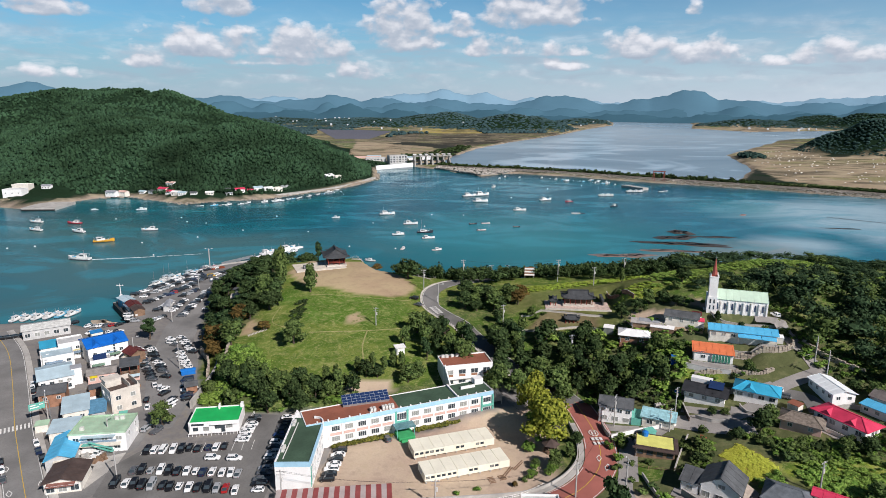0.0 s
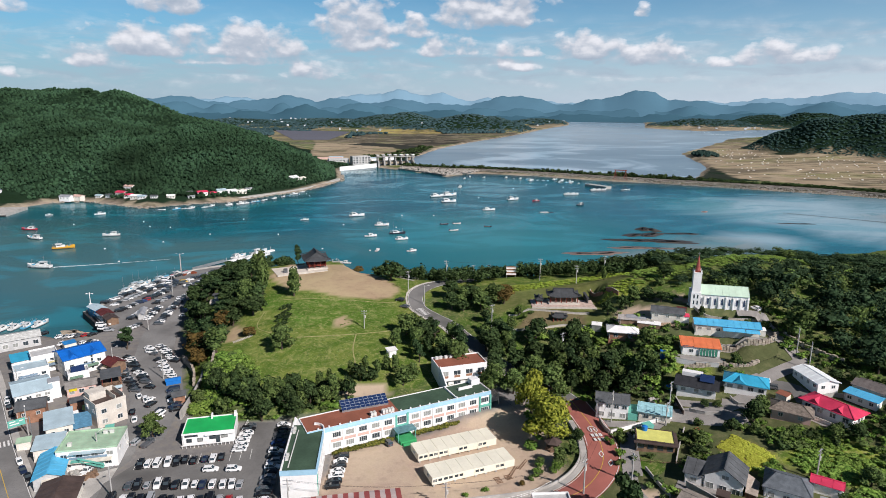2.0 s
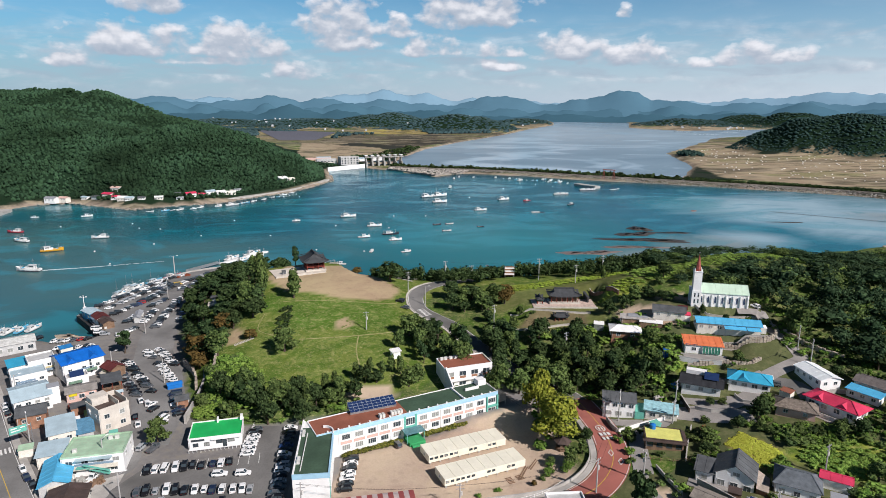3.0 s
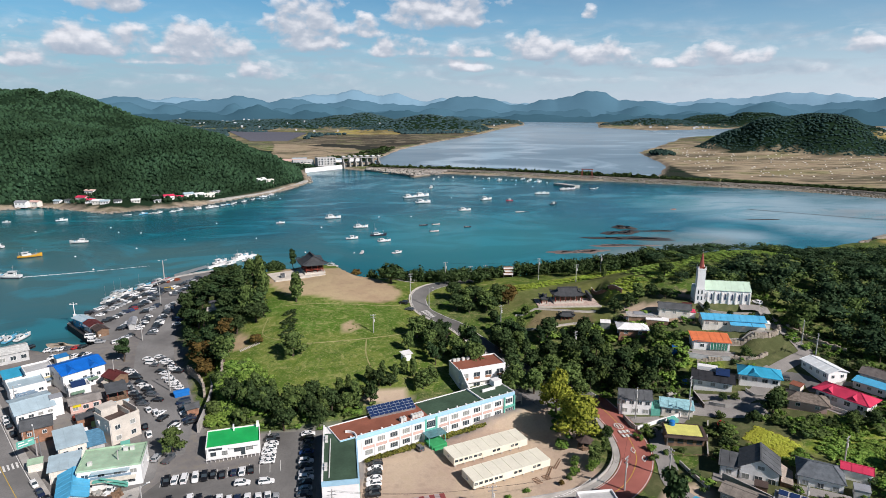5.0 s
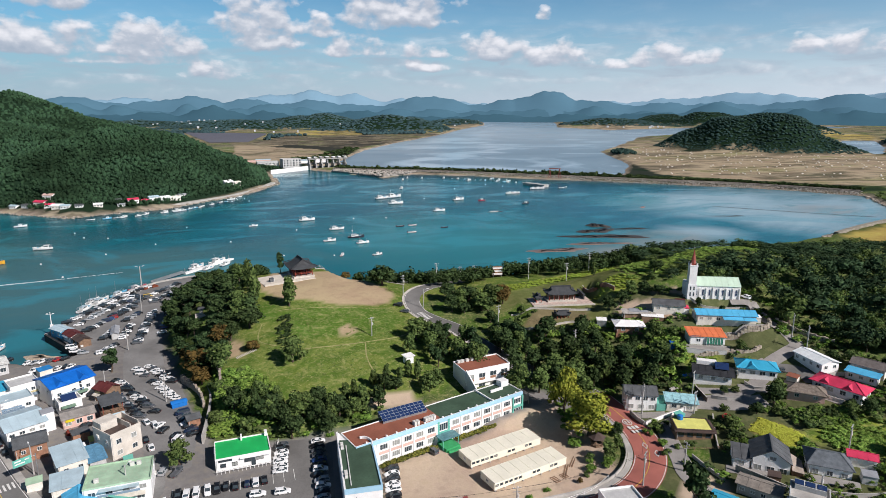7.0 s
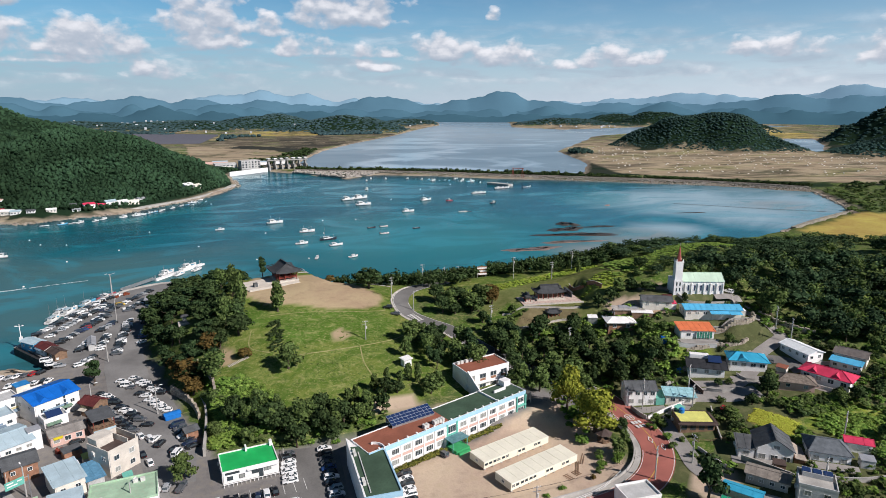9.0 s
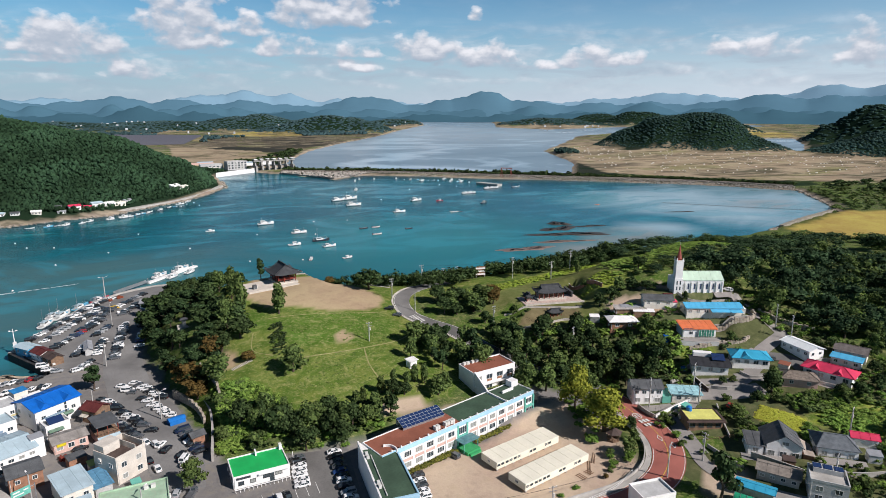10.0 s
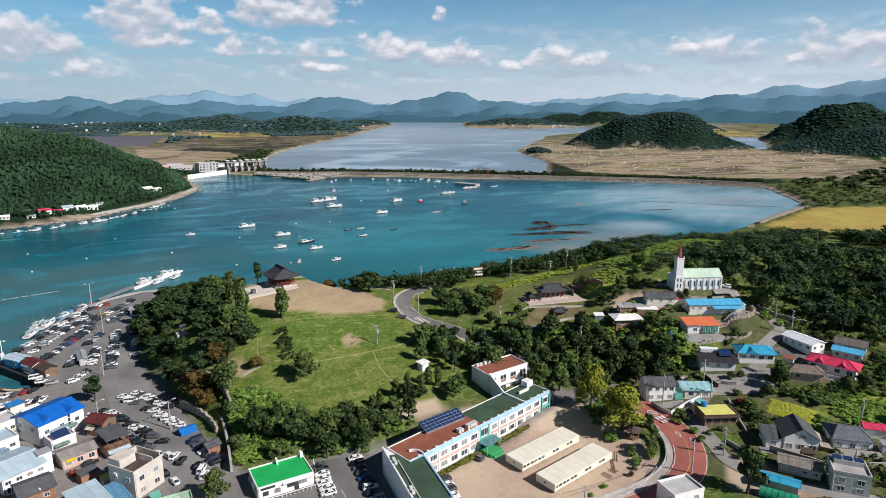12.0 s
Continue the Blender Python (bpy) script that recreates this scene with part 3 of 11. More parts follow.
def ground_material():
    m = bpy.data.materials.new("ground cover")
    m.use_nodes = True
    t = m.node_tree
    p = t.nodes["Principled BSDF"]
    cover = _node(t, "ShaderNodeVertexColor", layer_name="cover").outputs[0]
    place = _node(t, "ShaderNodeNewGeometry").outputs["Position"]
    a, b, c = _noise(t, place, 0.035, 5.0, 0.6, 0.6), _noise(t, place, 0.35, 5.0, 0.65), _noise(t, place, 2.6, 3.0)
    hsv = _node(t, "ShaderNodeHueSaturation")
    t.links.new(cover, hsv.inputs["Color"])
    v = _math(t, "ADD", _math(t, "MULTIPLY", a, 0.7), _math(t, "MULTIPLY", b, 0.75))
    v = _math(t, "ADD", v, _math(t, "MULTIPLY", c, 0.25))
    t.links.new(_math(t, "ADD", v, 0.15), hsv.inputs["Value"])
    t.links.new(_math(t, "ADD", _math(t, "MULTIPLY", a, 0.07), 0.455), hsv.inputs["Hue"])
    tint = _node(t, "ShaderNodeSeparateColor")
    t.links.new(cover, tint.inputs[0])
    open_land = _math(t, "GREATER_THAN", tint.outputs[1], 0.06)
    dry = _mix(t, _math(t, "MULTIPLY", _math(t, "MULTIPLY", _ramp(t, b, (0.5, 0.0), (0.68, 1.0)), 0.30), open_land), hsv.outputs[0], (0.24, 0.20, 0.11))
    # grassland: straw coloured mown streaks and lush patches
    rgb = _node(t, "ShaderNodeSeparateColor")
    t.links.new(cover, rgb.inputs[0])
    green = _math(t, "MULTIPLY", open_land, _math(t, "GREATER_THAN", _math(t, "SUBTRACT", rgb.outputs[1], _math(t, "MULTIPLY", rgb.outputs[0], 1.18)), 0.008))
    turn = _node(t, "ShaderNodeMapping")
    turn.inputs["Rotation"].default_value, turn.inputs["Scale"].default_value = (0, 0, 0.5), (0.8, 1.05, 1)
    t.links.new(place, turn.inputs["Vector"])
    straw, lush = _noise(t, turn.outputs[0], 0.30, 7.0, 0.75, 0.7), _noise(t, place, 0.11, 6.0, 0.68, 0.8)
    dry = _mix(t, _math(t, "MULTIPLY", _math(t, "MULTIPLY", _ramp(t, lush, (0.46, 0.0), (0.56, 1.0)), 0.75), green), dry, (0.062, 0.118, 0.016))
    dry = _mix(t, _math(t, "MULTIPLY", _math(t, "MULTIPLY", _ramp(t, straw, (0.51, 0.0), (0.66, 1.0)), 0.58), green), dry, (0.34, 0.32, 0.13))
    speck, weed = _noise(t, turn.outputs[0], 1.3, 6.0, 0.75, 0.4), _noise(t, place, 0.55, 6.0, 0.7)
    dry = _mix(t, _math(t, "MULTIPLY", _math(t, "MULTIPLY", _ramp(t, weed, (0.52, 0.0), (0.60, 1.0)), 0.55), green), dry, (0.070, 0.130, 0.020))
    dry = _mix(t, _math(t, "MULTIPLY", _math(t, "MULTIPLY", _ramp(t, speck, (0.55, 0.0), (0.64, 1.0)), 0.55), green), dry, (0.40, 0.37, 0.17))
    # the marsh beyond the dam: long streaks of dark wet ground and bleached reed
    apart = _node(t, "ShaderNodeSeparateXYZ")
    t.links.new(place, apart.inputs[0])
    beyond = _math(t, "MULTIPLY", _math(t, "GREATER_THAN", apart.outputs[1], 560.0), open_land)
    long = _node(t, "ShaderNodeMapping")
    long.inputs["Scale"].default_value = (0.35, 1.0, 1.0)
    t.links.new(place, long.inputs["Vector"])
    wet, pale = _noise(t, long.outputs[0], 0.022, 6.0, 0.68, 1.5), _noise(t, long.outputs[0], 0.05, 5.0, 0.65, 1.0)
    dry = _mix(t, _math(t, "MULTIPLY", _math(t, "MULTIPLY", _ramp(t, pale, (0.48, 0.0), (0.62, 1.0)), 0.55), beyond), dry, (0.46, 0.39, 0.27))
    dry = _mix(t, _math(t, "MULTIPLY", _math(t, "MULTIPLY", _ramp(t, wet, (0.52, 0.0), (0.60, 1.0)), 0.75), beyond), dry, (0.075, 0.075, 0.045))
    t.links.new(dry, p.inputs["Base Color"])
    p.inputs["Roughness"].default_value = 0.95
    p.inputs["Specular IOR Level"].default_value = 0.03
    bump = _node(t, "ShaderNodeBump", Strength=0.5, Distance=0.5)
    t.links.new(b, bump.inputs["Height"])
    t.links.new(bump.outputs[0], p.inputs["Normal"])
    return m


_me.materials.append(ground_material())
tagged(new("ground", _me), "uneven land with grass, earth, reed marsh and wooded hills", "ground", kind="structure")


# ---- water ----
def water_material(name, deep, pale, shallow, patches, rough, chop=0.35, gloss=0.34, streaks=0.0, ior=1.333, grain=1.0):
    """Open water with drifting colour, shallows and tinted patches (x, y, radius), pale streaks and small waves."""
    m = bpy.data.materials.new(name)
    m.use_nodes = True
    t = m.node_tree
    p = t.nodes["Principled BSDF"]
    place = _node(t, "ShaderNodeNewGeometry").outputs["Position"]
    stretch = _node(t, "ShaderNodeMapping")
    stretch.inputs["Scale"].default_value = (0.55 * grain, grain, 1.0)
    t.links.new(place, stretch.inputs["Vector"])
    drift = _noise(t, stretch.outputs[0], 0.011, 6.0, 0.6, 1.2)
    col = _mix(t, _ramp(t, drift, (0.36, 0.0), (0.66, 1.0)), deep, pale)
    for x, y, r, *tint in patches:
        d = _node(t, "ShaderNodeVectorMath", operation="DISTANCE")
        t.links.new(place, d.inputs[0])
        d.inputs[1].default_value = (x, y, 0)
        near = _math(t, "DIVIDE", d.outputs["Value"], r)
        near = _math(t, "ADD", near, _math(t, "MULTIPLY", _math(t, "SUBTRACT", drift, 0.5), 1.6))
        col = _mix(t, _ramp(t, near, (0.1, 0.8), (1.0, 0.0)), col, tint[0] if tint else shallow)
    calm = _ramp(t, _noise(t, stretch.outputs[0], 0.016, 4.0, 0.55, 2.2), (0.50, 0.0), (0.60, 1.0))
    # paler streaks stand for reflected sky, put into the base colour
    if streaks:
        col = _mix(t, _math(t, "MULTIPLY", calm, streaks), col, tuple(min(1, c * 2.0 + 0.02) for c in pale))
    t.links.new(col, p.inputs["Base Color"])
    t.links.new(_math(t, "SUBTRACT", rough, _math(t, "MULTIPLY", calm, rough * 0.45)), p.inputs["Roughness"])
    p.inputs["IOR"].default_value = ior
    p.inputs["Specular IOR Level"].default_value = gloss
    gust = _noise(t, stretch.outputs[0], 0.03, 3.0, 0.5, 0.8)
    wave = _noise(t, stretch.outputs[0], 0.9, 3.0, 0.6)
    if not chop:
        return m
    ripple = _node(t, "ShaderNodeBump", Distance=0.3)
    t.links.new(_math(t, "ADD", _math(t, "MULTIPLY", gust, chop), 0.05 * chop), ripple.inputs["Strength"])
    t.links.new(wave, ripple.inputs["Height"])
    t.links.new(ripple.outputs[0], p.inputs["Normal"])
    return m


# the palest tint puts the clouds' reflection into the water colour
CLOUD_SHEEN, TURQUOISE, SILT, OLIVE, BLUE = (0.34, 0.46, 0.51), (0.030, 0.205, 0.225), (0.25, 0.25, 0.23), (0.060, 0.135, 0.125), (0.020, 0.150, 0.220)
SEA_WATER = water_material("sea water", (0.002, 0.052, 0.078), (0.006, 0.125, 0.155), SILT,
                           [(330, 470, 240, BLUE), (60, 420, 150, TURQUOISE), (-195, 320, 170, (0.062, 0.142, 0.150)), (-330, 380, 180, (0.036, 0.105, 0.118)), (-130, 370, 110, (0.072, 0.150, 0.142)), (-270, 430, 120, OLIVE), (190, 350, 90, TURQUOISE), (300, 560, 80, TURQUOISE), (450, 500, 170, CLOUD_SHEEN), (350, 500, 110, CLOUD_SHEEN), (390, 560, 80, CLOUD_SHEEN), (340, 440, 70, CLOUD_SHEEN), (250, 415, 40, CLOUD_SHEEN), (200, 386, 46), (150, 368, 30), (420, 480, 50)],
                           0.24, 0.50, 0.30, 0.34, 1.22)
# sky reflection is painted into the lake's pale base and brighter far patches
LAKE_WATER = water_material("lake water", (0.16, 0.215, 0.255), (0.23, 0.285, 0.32), (0.33, 0.38, 0.40), [(560, 1900, 700), (640, 2500, 700)], 0.26, 0.0, 0.4, 0.6, 1.333, 0.3)
Shape().add([(-4900, 150, 0), (700, 150, 0), (560, 590, 0), (-20, 950, 0), (-4900, 950, 0)], [(0, 1, 2, 3, 4)]).part("water", SEA_WATER)
tagged(bpy.data.objects["water"], "calm teal sea water of a sheltered harbour bay", "sea", kind="structure")
Shape().add([(-300, 955, 0), (-20, 955, 0), (560, 595, 0), (4800, 595, 0), (4800, 4950, 0), (-300, 4950, 0)], [(0, 1, 2, 3, 4, 5)]).part("water", LAKE_WATER)
tagged(bpy.data.objects["water.001"], "still grey-blue water of a broad lake", "lake", kind="structure")


# ---- far ridges against the sky ----
def ridge(distance, peaks, base, depth, material, seed, label, rugged=1.0):
    """A mountain range round the horizon: peaks are (bearing in degrees from +y, half width in degrees, height)."""
    rng = np.random.RandomState(seed)
    angle = np.radians(np.arange(-42, 66.1, 0.22))
    h = np.full(angle.shape, float(base))
    for b, wdt, top in peaks:
        h = np.maximum(h, base + (top - base) * np.exp(-np.abs((np.degrees(angle) - b) / (wdt * 1.25)) ** 1.9))
    k = np.arange(len(angle))
    for f, a in ((0.11, 6), (0.31, 4)):
        h += rugged * a * np.sin(k * f + rng.rand() * 6.28) * np.minimum(1.0, h / (base + 40))
    crest = h.copy()
    for f, a in ((0.73, 2.2), (1.7, 1.2)):
        crest += rugged * a * np.sin(k * f + rng.rand() * 6.28)
    verts, faces = [], []
    rows = ((-1.0, 0.0), (-0.6, 0.35), (-0.3, 0.70), (-0.08, 0.93), (0.0, 1.0), (0.5, 0.5))
    for dr, part_h in rows:
        for j, a in enumerate(angle):
            wob = 1 + 0.07 * np.sin(j * 0.09 + dr * 7 + seed) * (part_h not in (0.0, 1.0))
            top = crest[j] if part_h == 1.0 else h[j]
            r = distance + dr * depth
            verts.append((r * np.sin(a), r * np.cos(a), max(0.5, top * part_h * wob)))
    n = len(angle)
    for q in range(len(rows) - 1):
        faces += [(q * n + j, q * n + j + 1, (q + 1) * n + j + 1, (q + 1) * n + j) for j in range(n - 1)]
    ob = mesh_object("backdrop", verts, faces, material, smooth=True)
    return tagged(ob, label, "mountain range", kind="structure")


def haze_material(name, colour, glow):
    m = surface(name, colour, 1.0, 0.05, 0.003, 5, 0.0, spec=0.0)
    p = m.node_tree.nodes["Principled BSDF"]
    # aerial haze is put into the bluish colour and this faint glow
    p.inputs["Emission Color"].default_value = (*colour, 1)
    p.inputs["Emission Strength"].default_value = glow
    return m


# haze painted into the ridges: bluer and paler the farther they stand
HAZE_A = haze_material("hazed far woods", (0.036, 0.082, 0.108), 0.52)
HAZE_B = haze_material("blue far mountains", (0.060, 0.122, 0.162), 0.58)
HAZE_C = haze_material("pale far mountains", (0.13, 0.21, 0.265), 0.62)
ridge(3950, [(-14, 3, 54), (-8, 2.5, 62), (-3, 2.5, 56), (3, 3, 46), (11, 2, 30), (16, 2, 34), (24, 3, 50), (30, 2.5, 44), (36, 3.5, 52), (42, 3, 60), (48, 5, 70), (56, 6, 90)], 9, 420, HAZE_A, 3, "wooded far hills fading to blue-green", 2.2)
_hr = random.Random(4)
ridge(4230, [(b + _hr.uniform(-1, 1), _hr.uniform(0.9, 2.2), _hr.uniform(46, 100)) for b in range(-40, 64, 3)], 30, 160, haze_material("blue hills", (0.047, 0.101, 0.134), 0.55), 11, "row of low blue hills", 1.6)
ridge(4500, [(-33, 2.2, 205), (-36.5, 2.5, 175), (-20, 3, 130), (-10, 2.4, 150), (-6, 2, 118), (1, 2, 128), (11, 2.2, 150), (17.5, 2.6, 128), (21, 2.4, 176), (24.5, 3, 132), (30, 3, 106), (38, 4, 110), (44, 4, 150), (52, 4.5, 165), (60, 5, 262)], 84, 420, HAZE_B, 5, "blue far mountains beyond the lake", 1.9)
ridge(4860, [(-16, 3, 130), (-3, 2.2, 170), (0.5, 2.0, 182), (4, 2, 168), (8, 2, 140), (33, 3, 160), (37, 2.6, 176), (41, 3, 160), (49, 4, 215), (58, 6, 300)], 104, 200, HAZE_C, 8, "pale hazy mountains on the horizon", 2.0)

# ---- trees ----
LEAF_DARK = leafage("dark broad leaves", (0.007, 0.016, 0.006), (0.082, 0.118, 0.042))
LEAF_HILL = leafage("hill wood leaves", (0.007, 0.017, 0.009), (0.070, 0.110, 0.050))
LEAF_IVY = leafage("sunlit creeper leaves", (0.07, 0.13, 0.020), (0.27, 0.36, 0.075))
LEAF_MID = leafage("mid green leaves", (0.014, 0.030, 0.009), (0.160, 0.210, 0.062))
LEAF_PINE = leafage("pine needles", (0.008, 0.020, 0.009), (0.070, 0.108, 0.042))
LEAF_GOLD = leafage("yellowing ginkgo leaves", (0.07, 0.09, 0.012), (0.34, 0.335, 0.045))
LEAF_RUST = leafage("browning leaves", (0.06, 0.045, 0.018), (0.16, 0.10, 0.03))
LEAF_BRIGHT = leafage("bright shrub leaves", (0.04, 0.085, 0.014), (0.20, 0.29, 0.055))

_t = (1 + 5 ** 0.5) / 2
ICO_V = np.array([(-1, _t, 0), (1, _t, 0), (-1, -_t, 0), (1, -_t, 0), (0, -1, _t), (0, 1, _t), (0, -1, -_t), (0, 1, -_t), (_t, 0, -1), (_t, 0, 1), (-_t, 0, -1), (-_t, 0, 1)]) / (1 + _t * _t) ** 0.5
ICO_F = np.array([(0, 11, 5), (0, 5, 1), (0, 1, 7), (0, 7, 10), (0, 10, 11), (1, 5, 9), (5, 11, 4), (11, 10, 2), (10, 7, 6), (7, 1, 8),
                  (3, 9, 4), (3, 4, 2), (3, 2, 6), (3, 6, 8), (3, 8, 9), (4, 9, 5), (2, 4, 11), (6, 2, 10), (8, 6, 7), (9, 8, 1)])


def mesh_from_arrays(name, verts, tris, quads, material, smooth=False):
    """A mesh from arrays of corners, triangles and quads."""
    me = bpy.data.meshes.new(name)
    tris, quads = np.asarray(tris, np.int32).reshape(-1, 3), np.asarray(quads, np.int32).reshape(-1, 4)
    me.vertices.add(len(verts))
    me.vertices.foreach_set("co", np.asarray(verts, np.float32).ravel())
    me.loops.add(tris.size + quads.size)
    me.loops.foreach_set("vertex_index", np.concatenate([tris.ravel(), quads.ravel()]))
    me.polygons.add(len(tris) + len(quads))
    me.polygons.foreach_set("loop_start", np.concatenate([np.arange(len(tris)) * 3, tris.size + np.arange(len(quads)) * 4]).astype(np.int32))
    me.polygons.foreach_set("use_smooth", np.full(len(tris) + len(quads), smooth))
    me.update(calc_edges=True)
    me.materials.append(material)
    return me


def crown_arrays(rng, kind, leaves, leaf):
    """A crown about 1 m across and 1 m high above its lowest leaves: lumps of leaves round dark cores, with gaps."""
    lumps = []
    if kind == "broad":
        for i in range(17):
            a, h = i * 2.4 + rng.rand(), 0.20 + 0.62 * rng.rand()
            r = (0.40 - 0.55 * max(0, h - 0.45)) * (0.35 + 0.65 * rng.rand())
            s = 0.11 + 0.09 * rng.rand()
            lumps.append((r * np.cos(a), r * np.sin(a), h, s, s * 0.85))
        lumps.append((0, 0, 0.46, 0.30, 0.32))
    elif kind == "wood":
        for i in range(7):
            a, h = i * 2.4 + rng.rand(), 0.25 + 0.5 * rng.rand()
            r = 0.34 * (0.4 + 0.6 * rng.rand()) * (1.2 - 0.6 * h)
            s = 0.17 + 0.09 * rng.rand()
            lumps.append((r * np.cos(a), r * np.sin(a), h, s, s * 0.9))
    elif kind == "tall":
        for i in range(10):
            h = 0.10 + 0.085 * i
            r, a = 0.14 * rng.rand(), rng.rand() * 6.28
            s = 0.25 - 0.15 * abs(h - 0.4)
            lumps.append((r * np.cos(a), r * np.sin(a), h, s, 0.13))
    elif kind == "pine":
        for i in range(9):
            h = 0.25 + 0.07 * i
            r, a = (0.34 - 0.30 * (h - 0.25)) * rng.rand() ** 0.6, rng.rand() * 6.28
            lumps.append((r * np.cos(a), r * np.sin(a), h, 0.20 - 0.08 * (h - 0.25), 0.07 + 0.03 * rng.rand()))
    else:
        for i in range(4):
            a, r = i * 1.6 + rng.rand(), 0.28 * rng.rand() ** 0.5
            s = 0.20 + 0.10 * rng.rand()
            lumps.append((r * np.cos(a), r * np.sin(a), 0.25 + 0.35 * rng.rand(), s, s))
    V, T, Q, n = [], [], [], 0
    total = sum(p[3] ** 2 for p in lumps)
    for x, y, z, s, sz in lumps:
        core = ICO_V * (0.72 + 0.25 * rng.rand(12, 1)) * np.array((s, s, sz)) * (0.66 if kind == "wood" else 0.86) + (x, y, z)
        V.append(core), T.append(ICO_F + n)
        n += 12
        k = max(6, int(leaves * s ** 2 / total))
        d = rng.normal(size=(k, 3))
        d[:, 2] = d[:, 2] * 0.9 + 0.25
        d /= np.linalg.norm(d, axis=1)[:, None]
        c = d * (s, s, sz) * (0.85 + 0.3 * rng.rand(k, 1)) + (x, y, z)
        nrm = d + 0.55 * rng.normal(size=(k, 3)) + (0, 0, 0.4 if kind == "bush" else 0.25)
        nrm /= np.linalg.norm(nrm, axis=1)[:, None]
        u = np.cross(nrm, rng.normal(size=(k, 3)))
        u /= np.linalg.norm(u, axis=1)[:, None]
        w = np.cross(nrm, u)
        size = leaf * (0.6 + 0.8 * rng.rand(k, 1))
        q = np.stack([c - u * size - w * size * 0.5, c + u * size * 0.3 - w * size, c + u * size + w * size * 0.5, c - u * size * 0.3 + w * size], 1).reshape(-1, 3)
        V.append(q), Q.append(np.arange(k * 4).reshape(-1, 4) + n)
        n += k * 4
    return np.concatenate(V), np.concatenate(T), np.concatenate(Q)


def trunk_shape(rng, crown_low, spread):
    """A tapered trunk with limbs, for a crown 1 m across."""
    s = Shape()
    p = Vector((0, 0, -0.04))
    top = Vector((rng.normal() * 0.03, rng.normal() * 0.03, crown_low + 0.28))
    mid = (p + top) / 2 + Vector((rng.normal() * 0.02, rng.normal() * 0.02, 0))
    s.rod(p, mid, 0.045, 0.034, 7).rod(mid, top, 0.034, 0.018, 7)
    for i in range(5):
        a = i * 1.26 + rng.rand()
        b = mid.lerp(top, 0.3 + 0.15 * i)
        s.rod(b, b + Vector((math.cos(a) * spread, math.sin(a) * spread, 0.16 + 0.1 * rng.rand())), 0.016, 0.006, 5)
    return s


TREES = {}


def tree_kind(key, kind, material, low, label, category="tree", leaves=700, leaf=0.040, count=2):
    """Makes the meshes for a kind of tree once; crowns sit above a trunk as high as low."""
    made = []
    for i in range(count):
        rng = np.random.RandomState(len(TREES) * 17 + i)
        v, t, q = crown_arrays(rng, kind, leaves, leaf)
        crown = mesh_from_arrays("crown", v + (0, 0, low), t, q, material)
        s = trunk_shape(rng, low, 0.28)
        trunk = bpy.data.meshes.new("trunk")
        trunk.from_pydata(s.v, [], s.f)
        trunk.materials.append(BARK)
        made.append((trunk, crown))
    TREES[key] = (made, label, category)


tree_kind("dark", "broad", LEAF_DARK, 0.18, "dense dark green broadleaf tree on the slope", count=3)
tree_kind("mid", "broad", LEAF_MID, 0.18, "rounded mid green broadleaf tree", count=3)
tree_kind("poplar", "tall", LEAF_MID, 0.15, "slender upright green tree", leaf=0.045)
tree_kind("pine", "pine", LEAF_PINE, 0.12, "spreading dark pine tree with layered boughs", leaf=0.04)
tree_kind("gold", "broad", LEAF_GOLD, 0.12, "large ginkgo tree turning yellow beside the school yard", leaves=2400, leaf=0.024, count=2)
tree_kind("rust", "broad", LEAF_RUST, 0.18, "broadleaf tree with browning autumn leaves")
tree_kind("bush", "bush", LEAF_BRIGHT, 0.0, "low bright green bush", "bush", leaves=220, leaf=0.06)
tree_kind("shrub", "bush", LEAF_MID, 0.0, "low dark green shrub", "bush", leaves=220, leaf=0.06)
_treeseed = np.random.RandomState(77)


def tree(key, x, y, wide, high, group="", z=None):
    """A tree of that kind at x, y, so wide and so high."""
    made, label, category = TREES[key]
    trunk, crown = made[_treeseed.randint(len(made))]
    low = z if z is not None else level(x, y)
    root = empty("bush" if category == "bush" else "tree", x, y, low - 0.1)
    tall = {"dark": 1.1, "mid": 1.1, "rust": 1.1, "gold": 1.02, "poplar": 1.12, "pine": 1.0}.get(key, 0.8)
    m = Matrix.Diagonal((wide, wide, high / tall, 1)) @ Matrix.Rotation(_treeseed.rand() * 6.28, 4, "Z")
    for name, data in (("trunk", trunk), ("crown", crown)):
        if name == "trunk" and category == "bush":
            continue
        ob = new(name, data)
        ob.parent, ob.matrix_basis = root, m
    return tagged(root, label, category, group)


